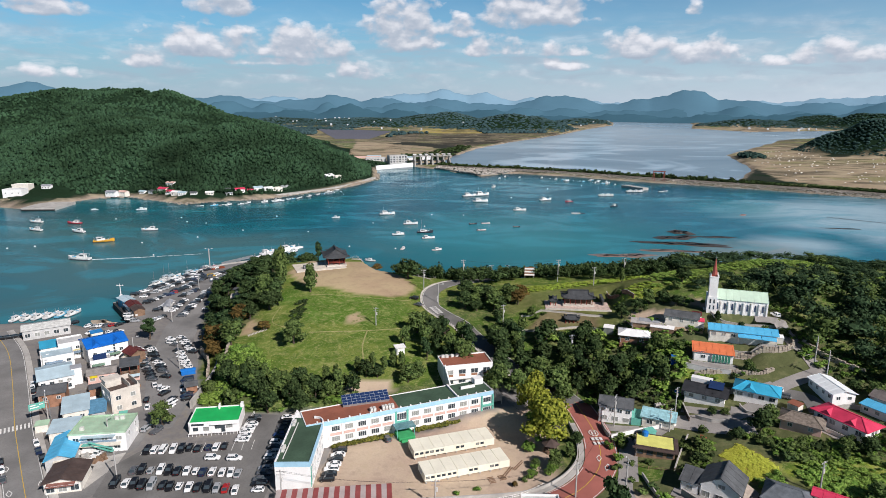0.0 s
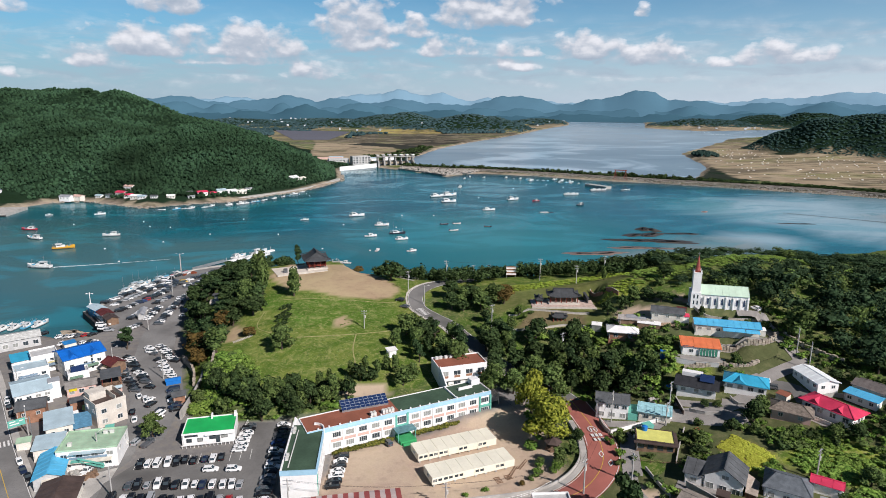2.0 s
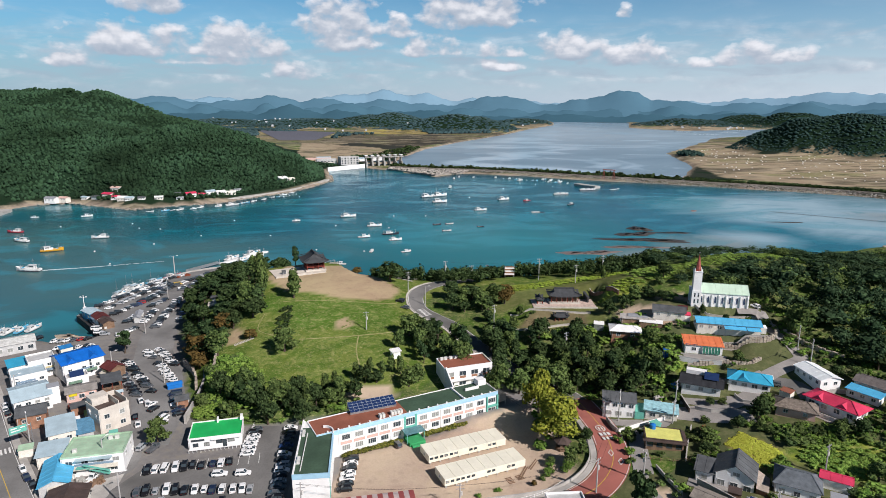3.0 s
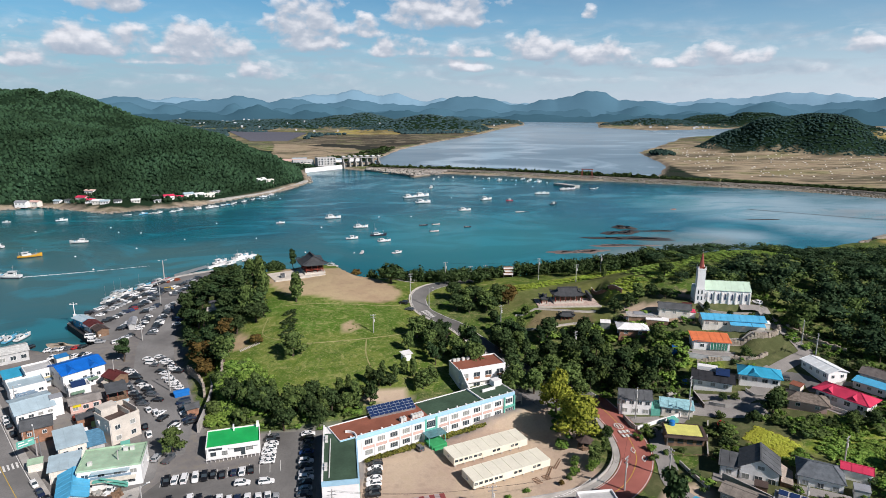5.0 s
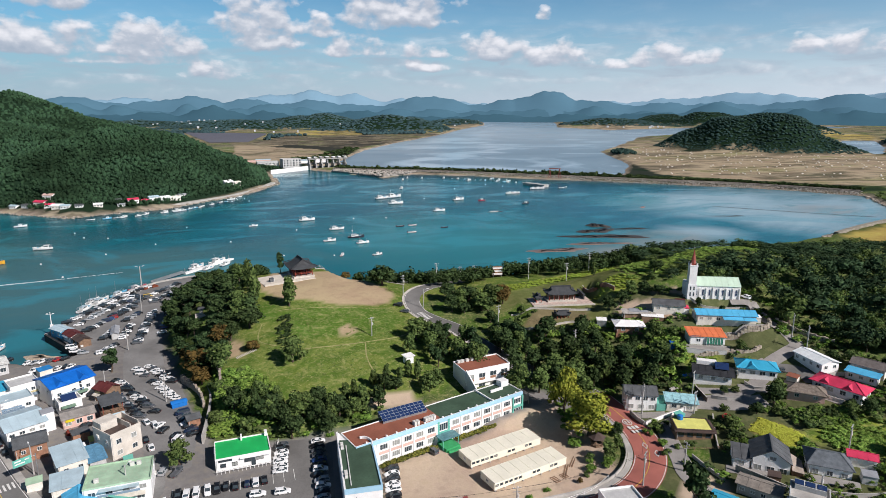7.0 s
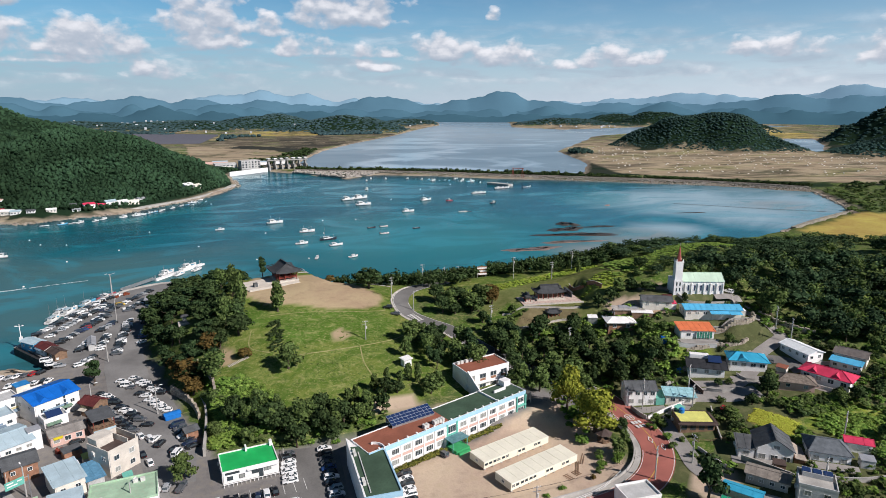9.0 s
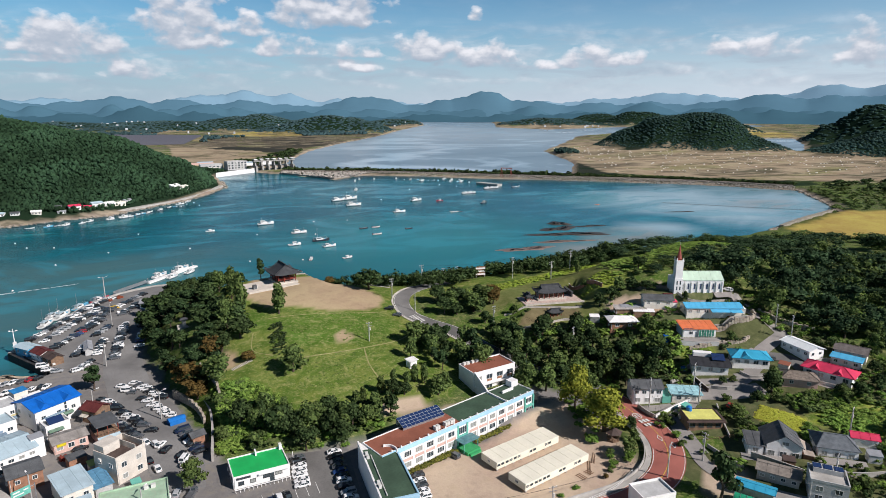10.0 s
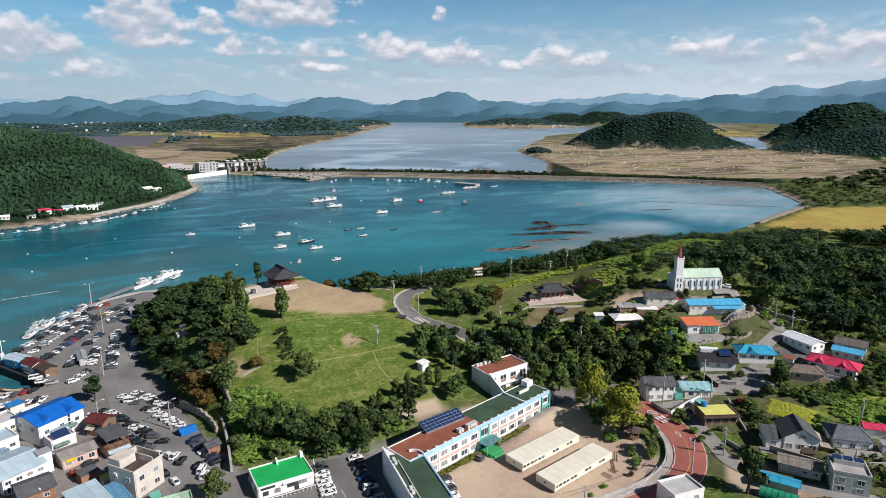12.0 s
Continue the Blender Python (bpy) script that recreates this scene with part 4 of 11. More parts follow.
# trees that stand alone
for key, x, y, wide, high in [
    ("poplar", -52.5, 241, 8.5, 11.5), ("mid", -51, 203.5, 9.5, 8.6), ("gold", 29, 151, 16, 12.5), ("gold", 27, 163, 10, 15), ("mid", -79, 161, 7, 7.5),
    ("pine", -112.6, 226.6, 8, 9), ("dark", -14, 264, 13, 10), ("pine", -57, 283, 5, 9), ("mid", 120, 184, 13, 11), ("dark", 99, 192.5, 3.6, 5), ("mid", 106, 190.5, 4, 4.4),
    ("poplar", -66, 247, 9, 16), ("mid", -71, 240, 9, 11), ("rust", -82, 214, 12, 9), ("rust", -86, 224, 8, 7), ("rust", -80, 206, 8, 6), ("poplar", -69, 262, 7, 13), ("mid", -74, 276, 8, 9), ("rust", -76, 224, 9, 8), ("mid", -74, 207, 11, 9), ("mid", 18, 178, 9, 9), ("mid", 8, 190, 9, 10), ("mid", 24, 176, 8, 8.5), ("dark", 31, 178, 8, 7), ("mid", 37, 171, 7, 7), ("dark", 20, 187, 8, 8), ("rust", 31, 236, 8, 7),
    ("rust", -29, 276, 6, 3.4), ("mid", 29, 139, 5, 4.4), ("mid", 33.4, 143, 3.4, 4), ("poplar", -35.3, 179.6, 4.5, 6.5), ("poplar", -32.7, 182.5, 3.6, 5.5), ("poplar", -26.7, 186.1, 4.2, 5.5), ("dark", -23.5, 184, 5.6, 6), ("dark", -19.9, 183.5, 5, 4.4),
    ("poplar", -22, 189, 3.6, 5.5), ("poplar", -18.1, 187.6, 3.8, 5), ("poplar", -15.1, 189.3, 4.2, 6), ("poplar", -12.4, 187.8, 4.2, 6.4), ("shrub", -29.5, 179, 4, 4), ("mid", -10, 181, 7, 6), ("mid", -7, 184, 6, 5.5),
    ("dark", -39.5, 174, 7, 8), ("dark", -57, 176, 10, 8), ("mid", -48, 175, 8, 8), ("dark", -44, 171, 7, 7.5), ("mid", -34, 173, 6, 6), ("shrub", -63, 174, 5, 4), ("mid", -72.6, 180, 6, 5), ("shrub", -68, 186, 5, 3), ("shrub", -73, 196, 5, 3), ("bush", -66, 195, 5, 2.4), ("bush", -70, 201, 6, 2.4), ("dark", 84, 147, 7, 7), ("mid", 88, 150, 6, 6),
]:
    tree(key, x, y, wide, high)


# woods: outline, spacing, width, height, kinds
def scatter(outline, step, rng, keep_off=()):
    xs, ys = [p[0] for p in outline], [p[1] for p in outline]
    gx, gy = np.meshgrid(np.arange(min(xs), max(xs), step), np.arange(min(ys), max(ys), step))
    x = gx.ravel() + (rng.rand(gx.size) - 0.5) * step * 0.95
    y = gy.ravel() + (rng.rand(gx.size) - 0.5) * step * 0.95
    ok = _inside(outline, x, y) > 0
    for cx, cy, r in keep_off:
        ok &= np.hypot(x - cx, y - cy) > r
    return x[ok], y[ok]


KNOLL_WOOD = [(-103, 262), (-95, 240), (-88, 222), (-80, 210), (-70, 214), (-64, 228), (-64, 240), (-69, 256), (-72, 268), (-76, 290), (-64, 316), (-85, 328), (-97, 322), (-104, 300)]
SCHOOL_WOOD = [(-66, 172), (-70, 190), (-58, 186), (-48, 183), (-38, 178), (-24, 176), (-20, 172), (-40, 167), (-52, 168)]
SLOPE_WOOD = [(-14, 206), (-8, 222), (0, 218), (4, 208), (14, 214), (24, 214), (34, 208), (42, 209), (58, 206), (66, 204), (74, 192), (71, 178), (60, 170), (46, 170), (38, 174), (26, 184), (14, 196), (2, 192), (-8, 194)]
ROAD_WOOD = [(10, 232), (9, 246), (16, 252), (30, 246), (34, 238), (28, 228), (16, 226)]
SHORE_WOOD = [(-22, 276), (20, 262), (60, 264), (84, 256), (98, 254), (112, 276), (135, 296), (135, 322), (60, 315), (0, 311), (-22, 314)]
HILL_WOOD = [(114, 204), (126, 176), (128, 150), (140, 136), (186, 160), (250, 196), (338, 246), (300, 330), (210, 338), (130, 318), (112, 300), (100, 250), (92, 224), (100, 214)]
_rng = np.random.RandomState(5)
_count = 0
# the knoll's all-dark kinds put a cloud's shade into the leaf colour
for outline, step, wide, high, kinds, solid in [
    (SCHOOL_WOOD, 5.6, 6.4, 7.5, ("dark", "mid", "dark", "poplar"), True), (KNOLL_WOOD, 6.4, 9.0, 7.4, ("dark", "pine", "pine", "dark", "pine", "dark"), True),
    (SLOPE_WOOD, 6.1, 8.0, 7.6, ("dark", "mid", "mid", "dark", "pine"), True), (ROAD_WOOD, 5.6, 8, 6.5, ("dark", "mid"), True)]:
    for x, y in zip(*scatter(outline, step, _rng, [(66, 199, 9.5), (60, 204, 5), (75, 196, 7), (-86.3, 251, 5.0), (-84, 245, 3.5)])):
        s = 0.55 + 0.75 * _rng.rand()
        tree(kinds[_rng.randint(len(kinds))], x, y, wide * s, high * (0.45 + 0.4 * s + 0.3 * _rng.rand()), "trees of the wooded slopes")


def joined_woods(name, places, material, label, leaves=200, leaf=0.042, kind="wood", seed=1):
    """Many crowns on one mesh, for woods where no tree can be told from the next. places: x, y, z, width, height."""
    rng = np.random.RandomState(seed)
    kit = [crown_arrays(np.random.RandomState(seed * 31 + i), kind, leaves, leaf) for i in range(5)]
    V, T, Q, n = [], [], [], 0
    for x, y, z, wide, high in places:
        v, t, q = kit[rng.randint(5)]
        a = rng.rand() * 6.28
        c, s = np.cos(a), np.sin(a)
        V.append(np.stack([(v[:, 0] * c - v[:, 1] * s) * wide + x, (v[:, 0] * s + v[:, 1] * c) * wide + y, v[:, 2] * high + z], 1))
        T.append(t + n), Q.append(q + n)
        n += len(v)
    me = mesh_from_arrays(name, np.concatenate(V), np.concatenate(T), np.concatenate(Q), material)
    return tagged(new(name, me), label, "woodland", kind="stuff")


def places(outline, step, wide, high, rng, keep_off=()):
    x, y = scatter(outline, step, rng, keep_off)
    s = 0.55 + 0.95 * rng.rand(len(x)) ** 1.3
    return np.stack([x, y, ground_level(x, y) + 0.06 * high, wide * s, high * (0.45 + 0.45 * s + 0.25 * rng.rand(len(x)))], 1)


CLEAR = [(102, 200, 15), (99, 187, 15), (121, 184, 8), (110, 170, 12), (116, 160, 10)]
_hill = places(HILL_WOOD, 7.4, 11.5, 9.0, _rng, CLEAR)
CREST = [(80, 226), (96, 224), (112, 236), (132, 241), (160, 243), (200, 238), (250, 224), (252, 234), (204, 250), (165, 256), (134, 258), (108, 248), (94, 254), (82, 240)]
_hill = _hill[_inside(CREST, _hill[:, 0], _hill[:, 1]) < 0]
# behind the ridge the trees stand in loose groups
_lee = _inside([(96, 252), (134, 259), (204, 251), (252, 235), (330, 240), (300, 330), (110, 312)], _hill[:, 0], _hill[:, 1]) > 0
_hill = _hill[~_lee | (_waves(_hill[:, 0] * 1.0, _hill[:, 1], 9) + 0.6 * _rng.rand(len(_hill)) > 0.25)]
_fall = np.clip(0.30 - _inside(CREST, _hill[:, 0], _hill[:, 1]) / 34, 0.3, 1.0)
_hill[:, 4] *= np.where(_hill[:, 1] < 262, _fall, 0.25 + 0.3 * _fall)
_hill[:, 3] *= 0.5 + 0.5 * _fall
_pick = _rng.rand(len(_hill))
joined_woods("woodland", _hill[_pick < 0.84], LEAF_HILL, "dense dark green wood on the hill behind the church", 400, 0.032, seed=2)
joined_woods("woodland", _hill[_pick >= 0.84], LEAF_MID, "lighter green trees mixed into the hill wood", 400, 0.032, seed=3)
joined_woods("woodland", places(SHORE_WOOD, 4.6, 6.4, 6.0, _rng, [(41, 268, 6), (40, 274, 5)]), LEAF_DARK, "belt of dark green trees along the shore", 130, 0.05, seed=4)
# low growth: creepers over the crest, hedges and scrub
_crest = places(CREST, 2.3, 3.0, 0.8, _rng)
_scrub = places([(34, 210), (74, 206), (80, 196), (74, 170), (66, 166), (60, 196), (36, 200)], 3.2, 3.6, 2.2, _rng)
joined_woods("undergrowth", np.concatenate([_crest, _scrub]), LEAF_IVY, "bright green creepers and scrub over the ridge", 44, 0.085, "bush", 6)
_vill = np.concatenate([
    places([(44, 172), (60, 206), (78, 218), (122, 208), (132, 160), (140, 96), (60, 90), (44, 130)], 2.5, 2.6, 1.7, _rng,
           [(104, 148, 9), (89, 160, 9), (110, 161, 8), (87, 181, 9), (99, 188, 14), (102, 199, 14), (52, 161, 10), (60, 156, 7), (54, 141, 8), (62, 126, 10), (77, 120, 8), (58, 107, 8), (47, 114, 6), (53, 117, 6),
            (80, 169, 9), (95, 147, 8), (75.5, 136, 9), (105, 170, 9), (68, 151, 7), (78, 151, 7), (52, 134, 7), (60, 150, 5), (89, 126, 9), (95, 128, 8), (74, 158, 7), (98, 162, 8), (66, 158, 6), (84, 155, 7), (118, 152, 9), (92, 206, 6), (78, 206, 9)]),
    places([(78.6, 146.4), (80.6, 146.0), (86.6, 134.8), (84.6, 132.6)], 1.5, 2.6, 1.9, _rng),
    places([(84, 143), (90, 141.4), (98, 140.8), (103, 136), (97, 131), (87, 134)], 1.9, 3.0, 2.2, _rng),
    places([(56, 131), (64, 133), (69.6, 137), (69, 142), (62, 138)], 1.9, 2.6, 1.5, _rng),
    places([(-66, 172), (-72, 190), (-78, 204), (-66, 206), (-58, 188), (-36, 178), (-22, 174), (-40, 167)], 2.6, 3.0, 1.6, _rng)])
_veg = places([(86, 130), (90, 135), (96, 136), (112, 126), (150, 118), (150, 90), (100, 96), (88, 112)], 2.4, 2.8, 1.1, _rng)
joined_woods("undergrowth", _veg, LEAF_IVY, "bright green vegetable gardens on the slope", 64, 0.070, "bush", 23)
_pick = _rng.rand(len(_vill))
joined_woods("undergrowth", _vill[_pick < 0.16], LEAF_DARK, "dark garden shrubs and hedges among the village houses", 64, 0.070, "bush", 7)
joined_woods("undergrowth", _vill[(_pick >= 0.16) & (_pick < 0.55)], LEAF_MID, "green garden shrubs and weeds among the village houses", 64, 0.070, "bush", 21)
joined_woods("undergrowth", _vill[_pick >= 0.55], LEAF_BRIGHT, "bright garden plants among the village houses", 64, 0.070, "bush", 22)


# far wooded hills: canopy of rounded crowns
def canopy(name, x, y, r, material, label, lift=0.35, tall=1.0):
    rng = np.random.RandomState(len(x))
    z = ground_level(x, y)
    V = ICO_V[None] * (0.55 + 0.75 * rng.rand(len(x), 12, 1)) * np.stack([r, r, r * tall], 1)[:, None, :] + np.stack([x, y, z + r * lift], 1)[:, None, :]
    shown = ICO_F[ICO_V[ICO_F].mean(1)[:, 2] > -0.5]
    F = (shown[None] + 12 * np.arange(len(x))[:, None, None]).reshape(-1, 3)
    me = mesh_from_arrays(name, V.reshape(-1, 3), F, [], material)
    return tagged(new(name, me), label, "forest", kind="stuff")


def hill_points(x0, x1, y0, y1, step, least, rng):
    gx, gy = np.meshgrid(np.arange(x0, x1, step), np.arange(y0, y1, step))
    x = gx.ravel() + (rng.rand(gx.size) - 0.5) * step * 1.5
    y = gy.ravel() + (rng.rand(gx.size) - 0.5) * step * 1.5
    z = ground_level(x, y)
    ok = z > least + 0.8 * _waves(x, y, 30)
    return x[ok], y[ok]


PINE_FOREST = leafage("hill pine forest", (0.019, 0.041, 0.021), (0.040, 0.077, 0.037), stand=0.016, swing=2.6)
# the second, bluish leaf colour has the haze of distance painted in
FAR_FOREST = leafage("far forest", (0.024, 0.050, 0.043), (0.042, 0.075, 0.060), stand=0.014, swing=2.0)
_x, _y = hill_points(-640, -80, 600, 940, 2.8, 2.0, _rng)
_keep = (_inside(SEA, _x, _y) < -24) & (_inside(LAKE, _x, _y) < -20) & (ground_level(_x, _y) > np.where((_x > -150) & (_y > 820), 4.2, 2.0)) & (_x > -350 + 0.35 * (700 - _y)) | (ground_level(_x, _y) > 3.9)
_x, _y = _x[_keep], _y[_keep]
_size = (1.0 + 1.3 * _rng.rand(len(_x)) ** 2.0) * (1.0 + 0.12 * _waves(_x, _y, 11))
canopy("forest", _x, _y, _size, PINE_FOREST, "dense green forest covering the near shore hill", 0.5 + 0.7 * _rng.rand(len(_x)), 1.15)
_x, _y = np.concatenate([hill_points(-1250, -240, 1010, 1480, 6.6, 8, _rng), hill_points(-760, -640, 600, 1010, 6.0, 4, _rng), hill_points(-640, -80, 940, 1010, 6.0, 4, _rng)], 1)
canopy("forest", _x, _y, 1.9 + 1.6 * _rng.rand(len(_x)), PINE_FOREST, "dense green forest covering the main hill", 0.25, 1.1)
_x, _y = hill_points(650, 1300, 600, 1400, 5.2, 5.0, _rng)
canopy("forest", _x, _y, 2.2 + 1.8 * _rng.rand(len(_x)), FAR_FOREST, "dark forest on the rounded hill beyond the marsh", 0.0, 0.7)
_x, _y = hill_points(500, 570, 1050, 1150, 5.0, 4.5, _rng)
canopy("forest", _x, _y, 2.6 + 1.5 * _rng.rand(len(_x)), FAR_FOREST, "small wooded knoll at the marsh edge")
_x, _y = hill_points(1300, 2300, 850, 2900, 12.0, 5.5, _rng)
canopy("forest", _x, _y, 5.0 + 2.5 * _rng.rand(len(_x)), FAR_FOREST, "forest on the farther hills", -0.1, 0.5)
# farther woods: still more haze put into the leaf colours, bluer and flatter
HAZY_FOREST = leafage("dim far forest", (0.034, 0.066, 0.070), (0.050, 0.088, 0.088), stand=0.006, swing=1.6)
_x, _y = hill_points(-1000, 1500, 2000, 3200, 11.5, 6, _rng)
canopy("forest", _x, _y, 7 + 3.0 * _rng.rand(len(_x)), HAZY_FOREST, "dark forest on low far hills", -0.25, 0.5)
# woods between the fields of the far lowland
gx, gy = np.meshgrid(np.arange(-900, 700, 12.0), np.arange(1250, 3250, 12.0))
_x, _y = gx.ravel() + 9 * _rng.rand(gx.size), gy.ravel() + 9 * _rng.rand(gx.size)
_keep = (_waves(_x, _y * 0.7, 105) + 0.5 * _waves(_y, _x, 41) > 0.14) & (np.maximum(_inside(LAKE, _x, _y), _inside(CREEK, _x, _y)) < -12) & (ground_level(_x, _y) < 7)
for kind, outline in ZONES:
    if kind in (REED, MUD, BLACK, RICE):
        _keep &= _inside(outline, _x, _y) < 4
_keep &= _inside([(-300, 1560), (-150, 1560), (-140, 1900), (-430, 2160)], _x, _y) < 0
_x, _y = _x[_keep], _y[_keep]
canopy("forest", _x, _y, 5 + 4.0 * _rng.rand(len(_x)), HAZY_FOREST, "belts of dark woodland between far fields", 0.3, 0.7)

# ---- building kit ----
FRAME_WHITE = surface("white window frame", (0.70, 0.70, 0.68), 0.5, 0.05, 1.0, 8, 0.0)
FRAME_DARK = surface("dark window frame", (0.06, 0.06, 0.06), 0.5, 0.05, 1.0, 8, 0.0)
DOOR_BROWN = surface("brown door", (0.10, 0.06, 0.04), 0.6, 0.15, 1.0, 8, 0.05)
AC_GREY = surface("air conditioner casing", (0.62, 0.61, 0.57), 0.6, 0.08, 1.0, 8, 0.0)
TANK_BLUE = surface("blue plastic", (0.02, 0.16, 0.50), 0.4, 0.1, 1.0, 8, 0.0)
TANK_YELLOW = surface("yellow plastic", (0.62, 0.50, 0.02), 0.45, 0.1, 1.0, 8, 0.0)


def footprint(fl, fr, depth):
    """Centre, turn in degrees and width of a building from its front corners and its depth."""
    dx, dy = fr[0] - fl[0], fr[1] - fl[1]
    w = math.hypot(dx, dy)
    return ((fl[0] + fr[0]) / 2 - dy / w * depth / 2, (fl[1] + fr[1]) / 2 + dx / w * depth / 2, math.degrees(math.atan2(dy, dx)), w)


_window_cache, _window_seed = {}, random.Random(6)


def lattice(ww, hh, bars, t=0.09, bar=0.06, front=-0.07, back=0.02):
    """A window frame with upright mullions, in one piece."""
    xs, solid = [-ww / 2 - t, -ww / 2], [True]
    for i in range(bars):
        x = -ww / 2 + ww * (i + 1) / (bars + 1)
        xs += [x - bar / 2, x + bar / 2]
        solid += [False, True]
    xs += [ww / 2, ww / 2 + t]
    solid += [False, True]
    zs = [-hh / 2 - t, -hh / 2, hh / 2, hh / 2 + t]
    full = lambda i, k: 0 <= i < len(solid) and 0 <= k < 3 and (solid[i] or k != 1)
    nx = len(xs)
    at = lambda i, k, deep: (deep * 4 + k) * nx + i
    faces = []
    for i in range(len(solid)):
        for k in range(3):
            if not full(i, k):
                continue
            faces += [(at(i, k, 0), at(i + 1, k, 0), at(i + 1, k + 1, 0), at(i, k + 1, 0)), (at(i, k, 1), at(i, k + 1, 1), at(i + 1, k + 1, 1), at(i + 1, k, 1))]
            for di, dk, p, q in ((-1, 0, (i, k), (i, k + 1)), (1, 0, (i + 1, k + 1), (i + 1, k)), (0, -1, (i + 1, k), (i, k)), (0, 1, (i, k + 1), (i + 1, k + 1))):
                if not full(i + di, k + dk):
                    faces.append((at(*p, 0), at(*q, 0), at(*q, 1), at(*p, 1)))
    return Shape().add([(x, y, z) for y in (front, back) for z in zs for x in xs], faces)


def window(parent, side, u, z, ww, hh, w, d, frame=FRAME_WHITE, bars=1):
    """A window on one side of a block (f, b, l, r): a frame standing proud, a mullion and a set-back pane."""
    key = (round(ww, 2), round(hh, 2), frame.name, bars)
    if key not in _window_cache:
        s = lattice(ww, hh, bars)
        a = bpy.data.meshes.new("window")
        a.from_pydata(s.v, [], s.f)
        a.materials.append(frame)
        g = Shape().box(-ww / 2, -0.025, -hh / 2, ww / 2, 0.0, hh / 2)
        panes = []
        for glass in (GLASS, CURTAIN):
            b = bpy.data.meshes.new("pane")
            b.from_pydata(g.v, [], g.f)
            b.materials.append(glass)
            panes.append(b)
        _window_cache[key] = (a, panes)
    a, panes = _window_cache[key]
    b = panes[int(_window_seed.random() < 0.42)]
    spot = {"f": pose(u, -d / 2, z), "b": pose(u, d / 2, z, 0, 0, 180), "l": pose(-w / 2, u, z, 0, 0, -90), "r": pose(w / 2, u, z, 0, 0, 90)}[side]
    ob = new("window", a)
    ob.parent, ob.matrix_basis = parent, spot
    pane = new("pane", b)
    pane.parent = ob
    return ob


def door(parent, side, u, ww, hh, w, d, material=DOOR_BROWN, base=0.0):
    s = Shape().box(-ww / 2 - 0.08, -0.09, 0, -ww / 2, 0.02, hh + 0.08).box(ww / 2, -0.09, 0, ww / 2 + 0.08, 0.02, hh + 0.08).box(-ww / 2, -0.09, hh, ww / 2, 0.02, hh + 0.08)
    s.box(-ww / 2, -0.05, 0, ww / 2, 0.01, hh)
    ob = s.part("door", material, parent)
    ob.matrix_basis = {"f": pose(u, -d / 2, base), "b": pose(u, d / 2, base, 0, 0, 180), "l": pose(-w / 2, u, base, 0, 0, -90), "r": pose(w / 2, u, base, 0, 0, 90)}[side]
    h = Shape().box(ww * 0.32, -0.11, hh * 0.45, ww * 0.38, -0.05, hh * 0.52).part("door_handle", STEEL, ob)
    return ob


def gable_roof(w, d, h, rise, over=0.45, thick=0.14, along="x", ribs=True, at=0.0):
    """Two slopes on a ridge along x or y, with standing seams; at shifts the ridge off the middle."""
    s = Shape()
    a, b = (w / 2 + over, d / 2 + over) if along == "x" else (d / 2 + over, w / 2 + over)
    flip = (lambda p: p) if along == "x" else (lambda p: (-p[1], p[0], p[2]))
    slope = rise / (b - over)
    low = h - over * slope
    for sign in (-1, 1):
        run = b - sign * at if sign > 0 else b + at
        v = [(-a, sign * b, low), (a, sign * b, low), (a, at, h + rise), (-a, at, h + rise)]
        v += [(x, y, z + thick) for x, y, z in v]
        s.add([flip(p) for p in v], [(0, 1, 2, 3), (4, 5, 6, 7), (0, 1, 5, 4), (1, 2, 6, 5), (2, 3, 7, 6), (3, 0, 4, 7)])
        if ribs:
            n = max(3, int(2 * a / 2.0))
            for i in range(n + 1):
                x = -a + 0.04 + (2 * a - 0.08) * i / n
                p, q = flip((x, sign * b, low + thick + 0.02)), flip((x, at, h + rise + thick + 0.02))
                s.seam(p, q)
    s.beam(flip((-a, at, h + rise + thick)), flip((a, at, h + rise + thick)), 0.3, 0.12)
    return s


def hip_roof(w, d, h, rise, over=0.5, thick=0.16, ridge_share=0.55):
    s = Shape()
    a, b, r = w / 2 + over, d / 2 + over, w / 2 * ridge_share
    low = h - 0.1
    for k, dz in ((0, 0.0), (1, thick)):
        s.v += [(-a, -b, low + dz), (a, -b, low + dz), (a, b, low + dz), (-a, b, low + dz), (-r, 0, h + rise + dz), (r, 0, h + rise + dz)]
    for k in (0, 6):
        s.f += [(k, k + 1, k + 5, k + 4), (k + 1, k + 2, k + 5), (k + 2, k + 3, k + 4, k + 5), (k + 3, k, k + 4)]
    s.f += [(0, 1, 7, 6), (1, 2, 8, 7), (2, 3, 9, 8), (3, 0, 6, 9)]
    for p, q in (((-r, 0, h + rise + thick), (r, 0, h + rise + thick)), ((-a, -b, low + thick), (-r, 0, h + rise + thick)), ((a, -b, low + thick), (r, 0, h + rise + thick)),
                 ((a, b, low + thick), (r, 0, h + rise + thick)), ((-a, b, low + thick), (-r, 0, h + rise + thick))):
        s.beam(p, q, 0.26, 0.16)
    return s


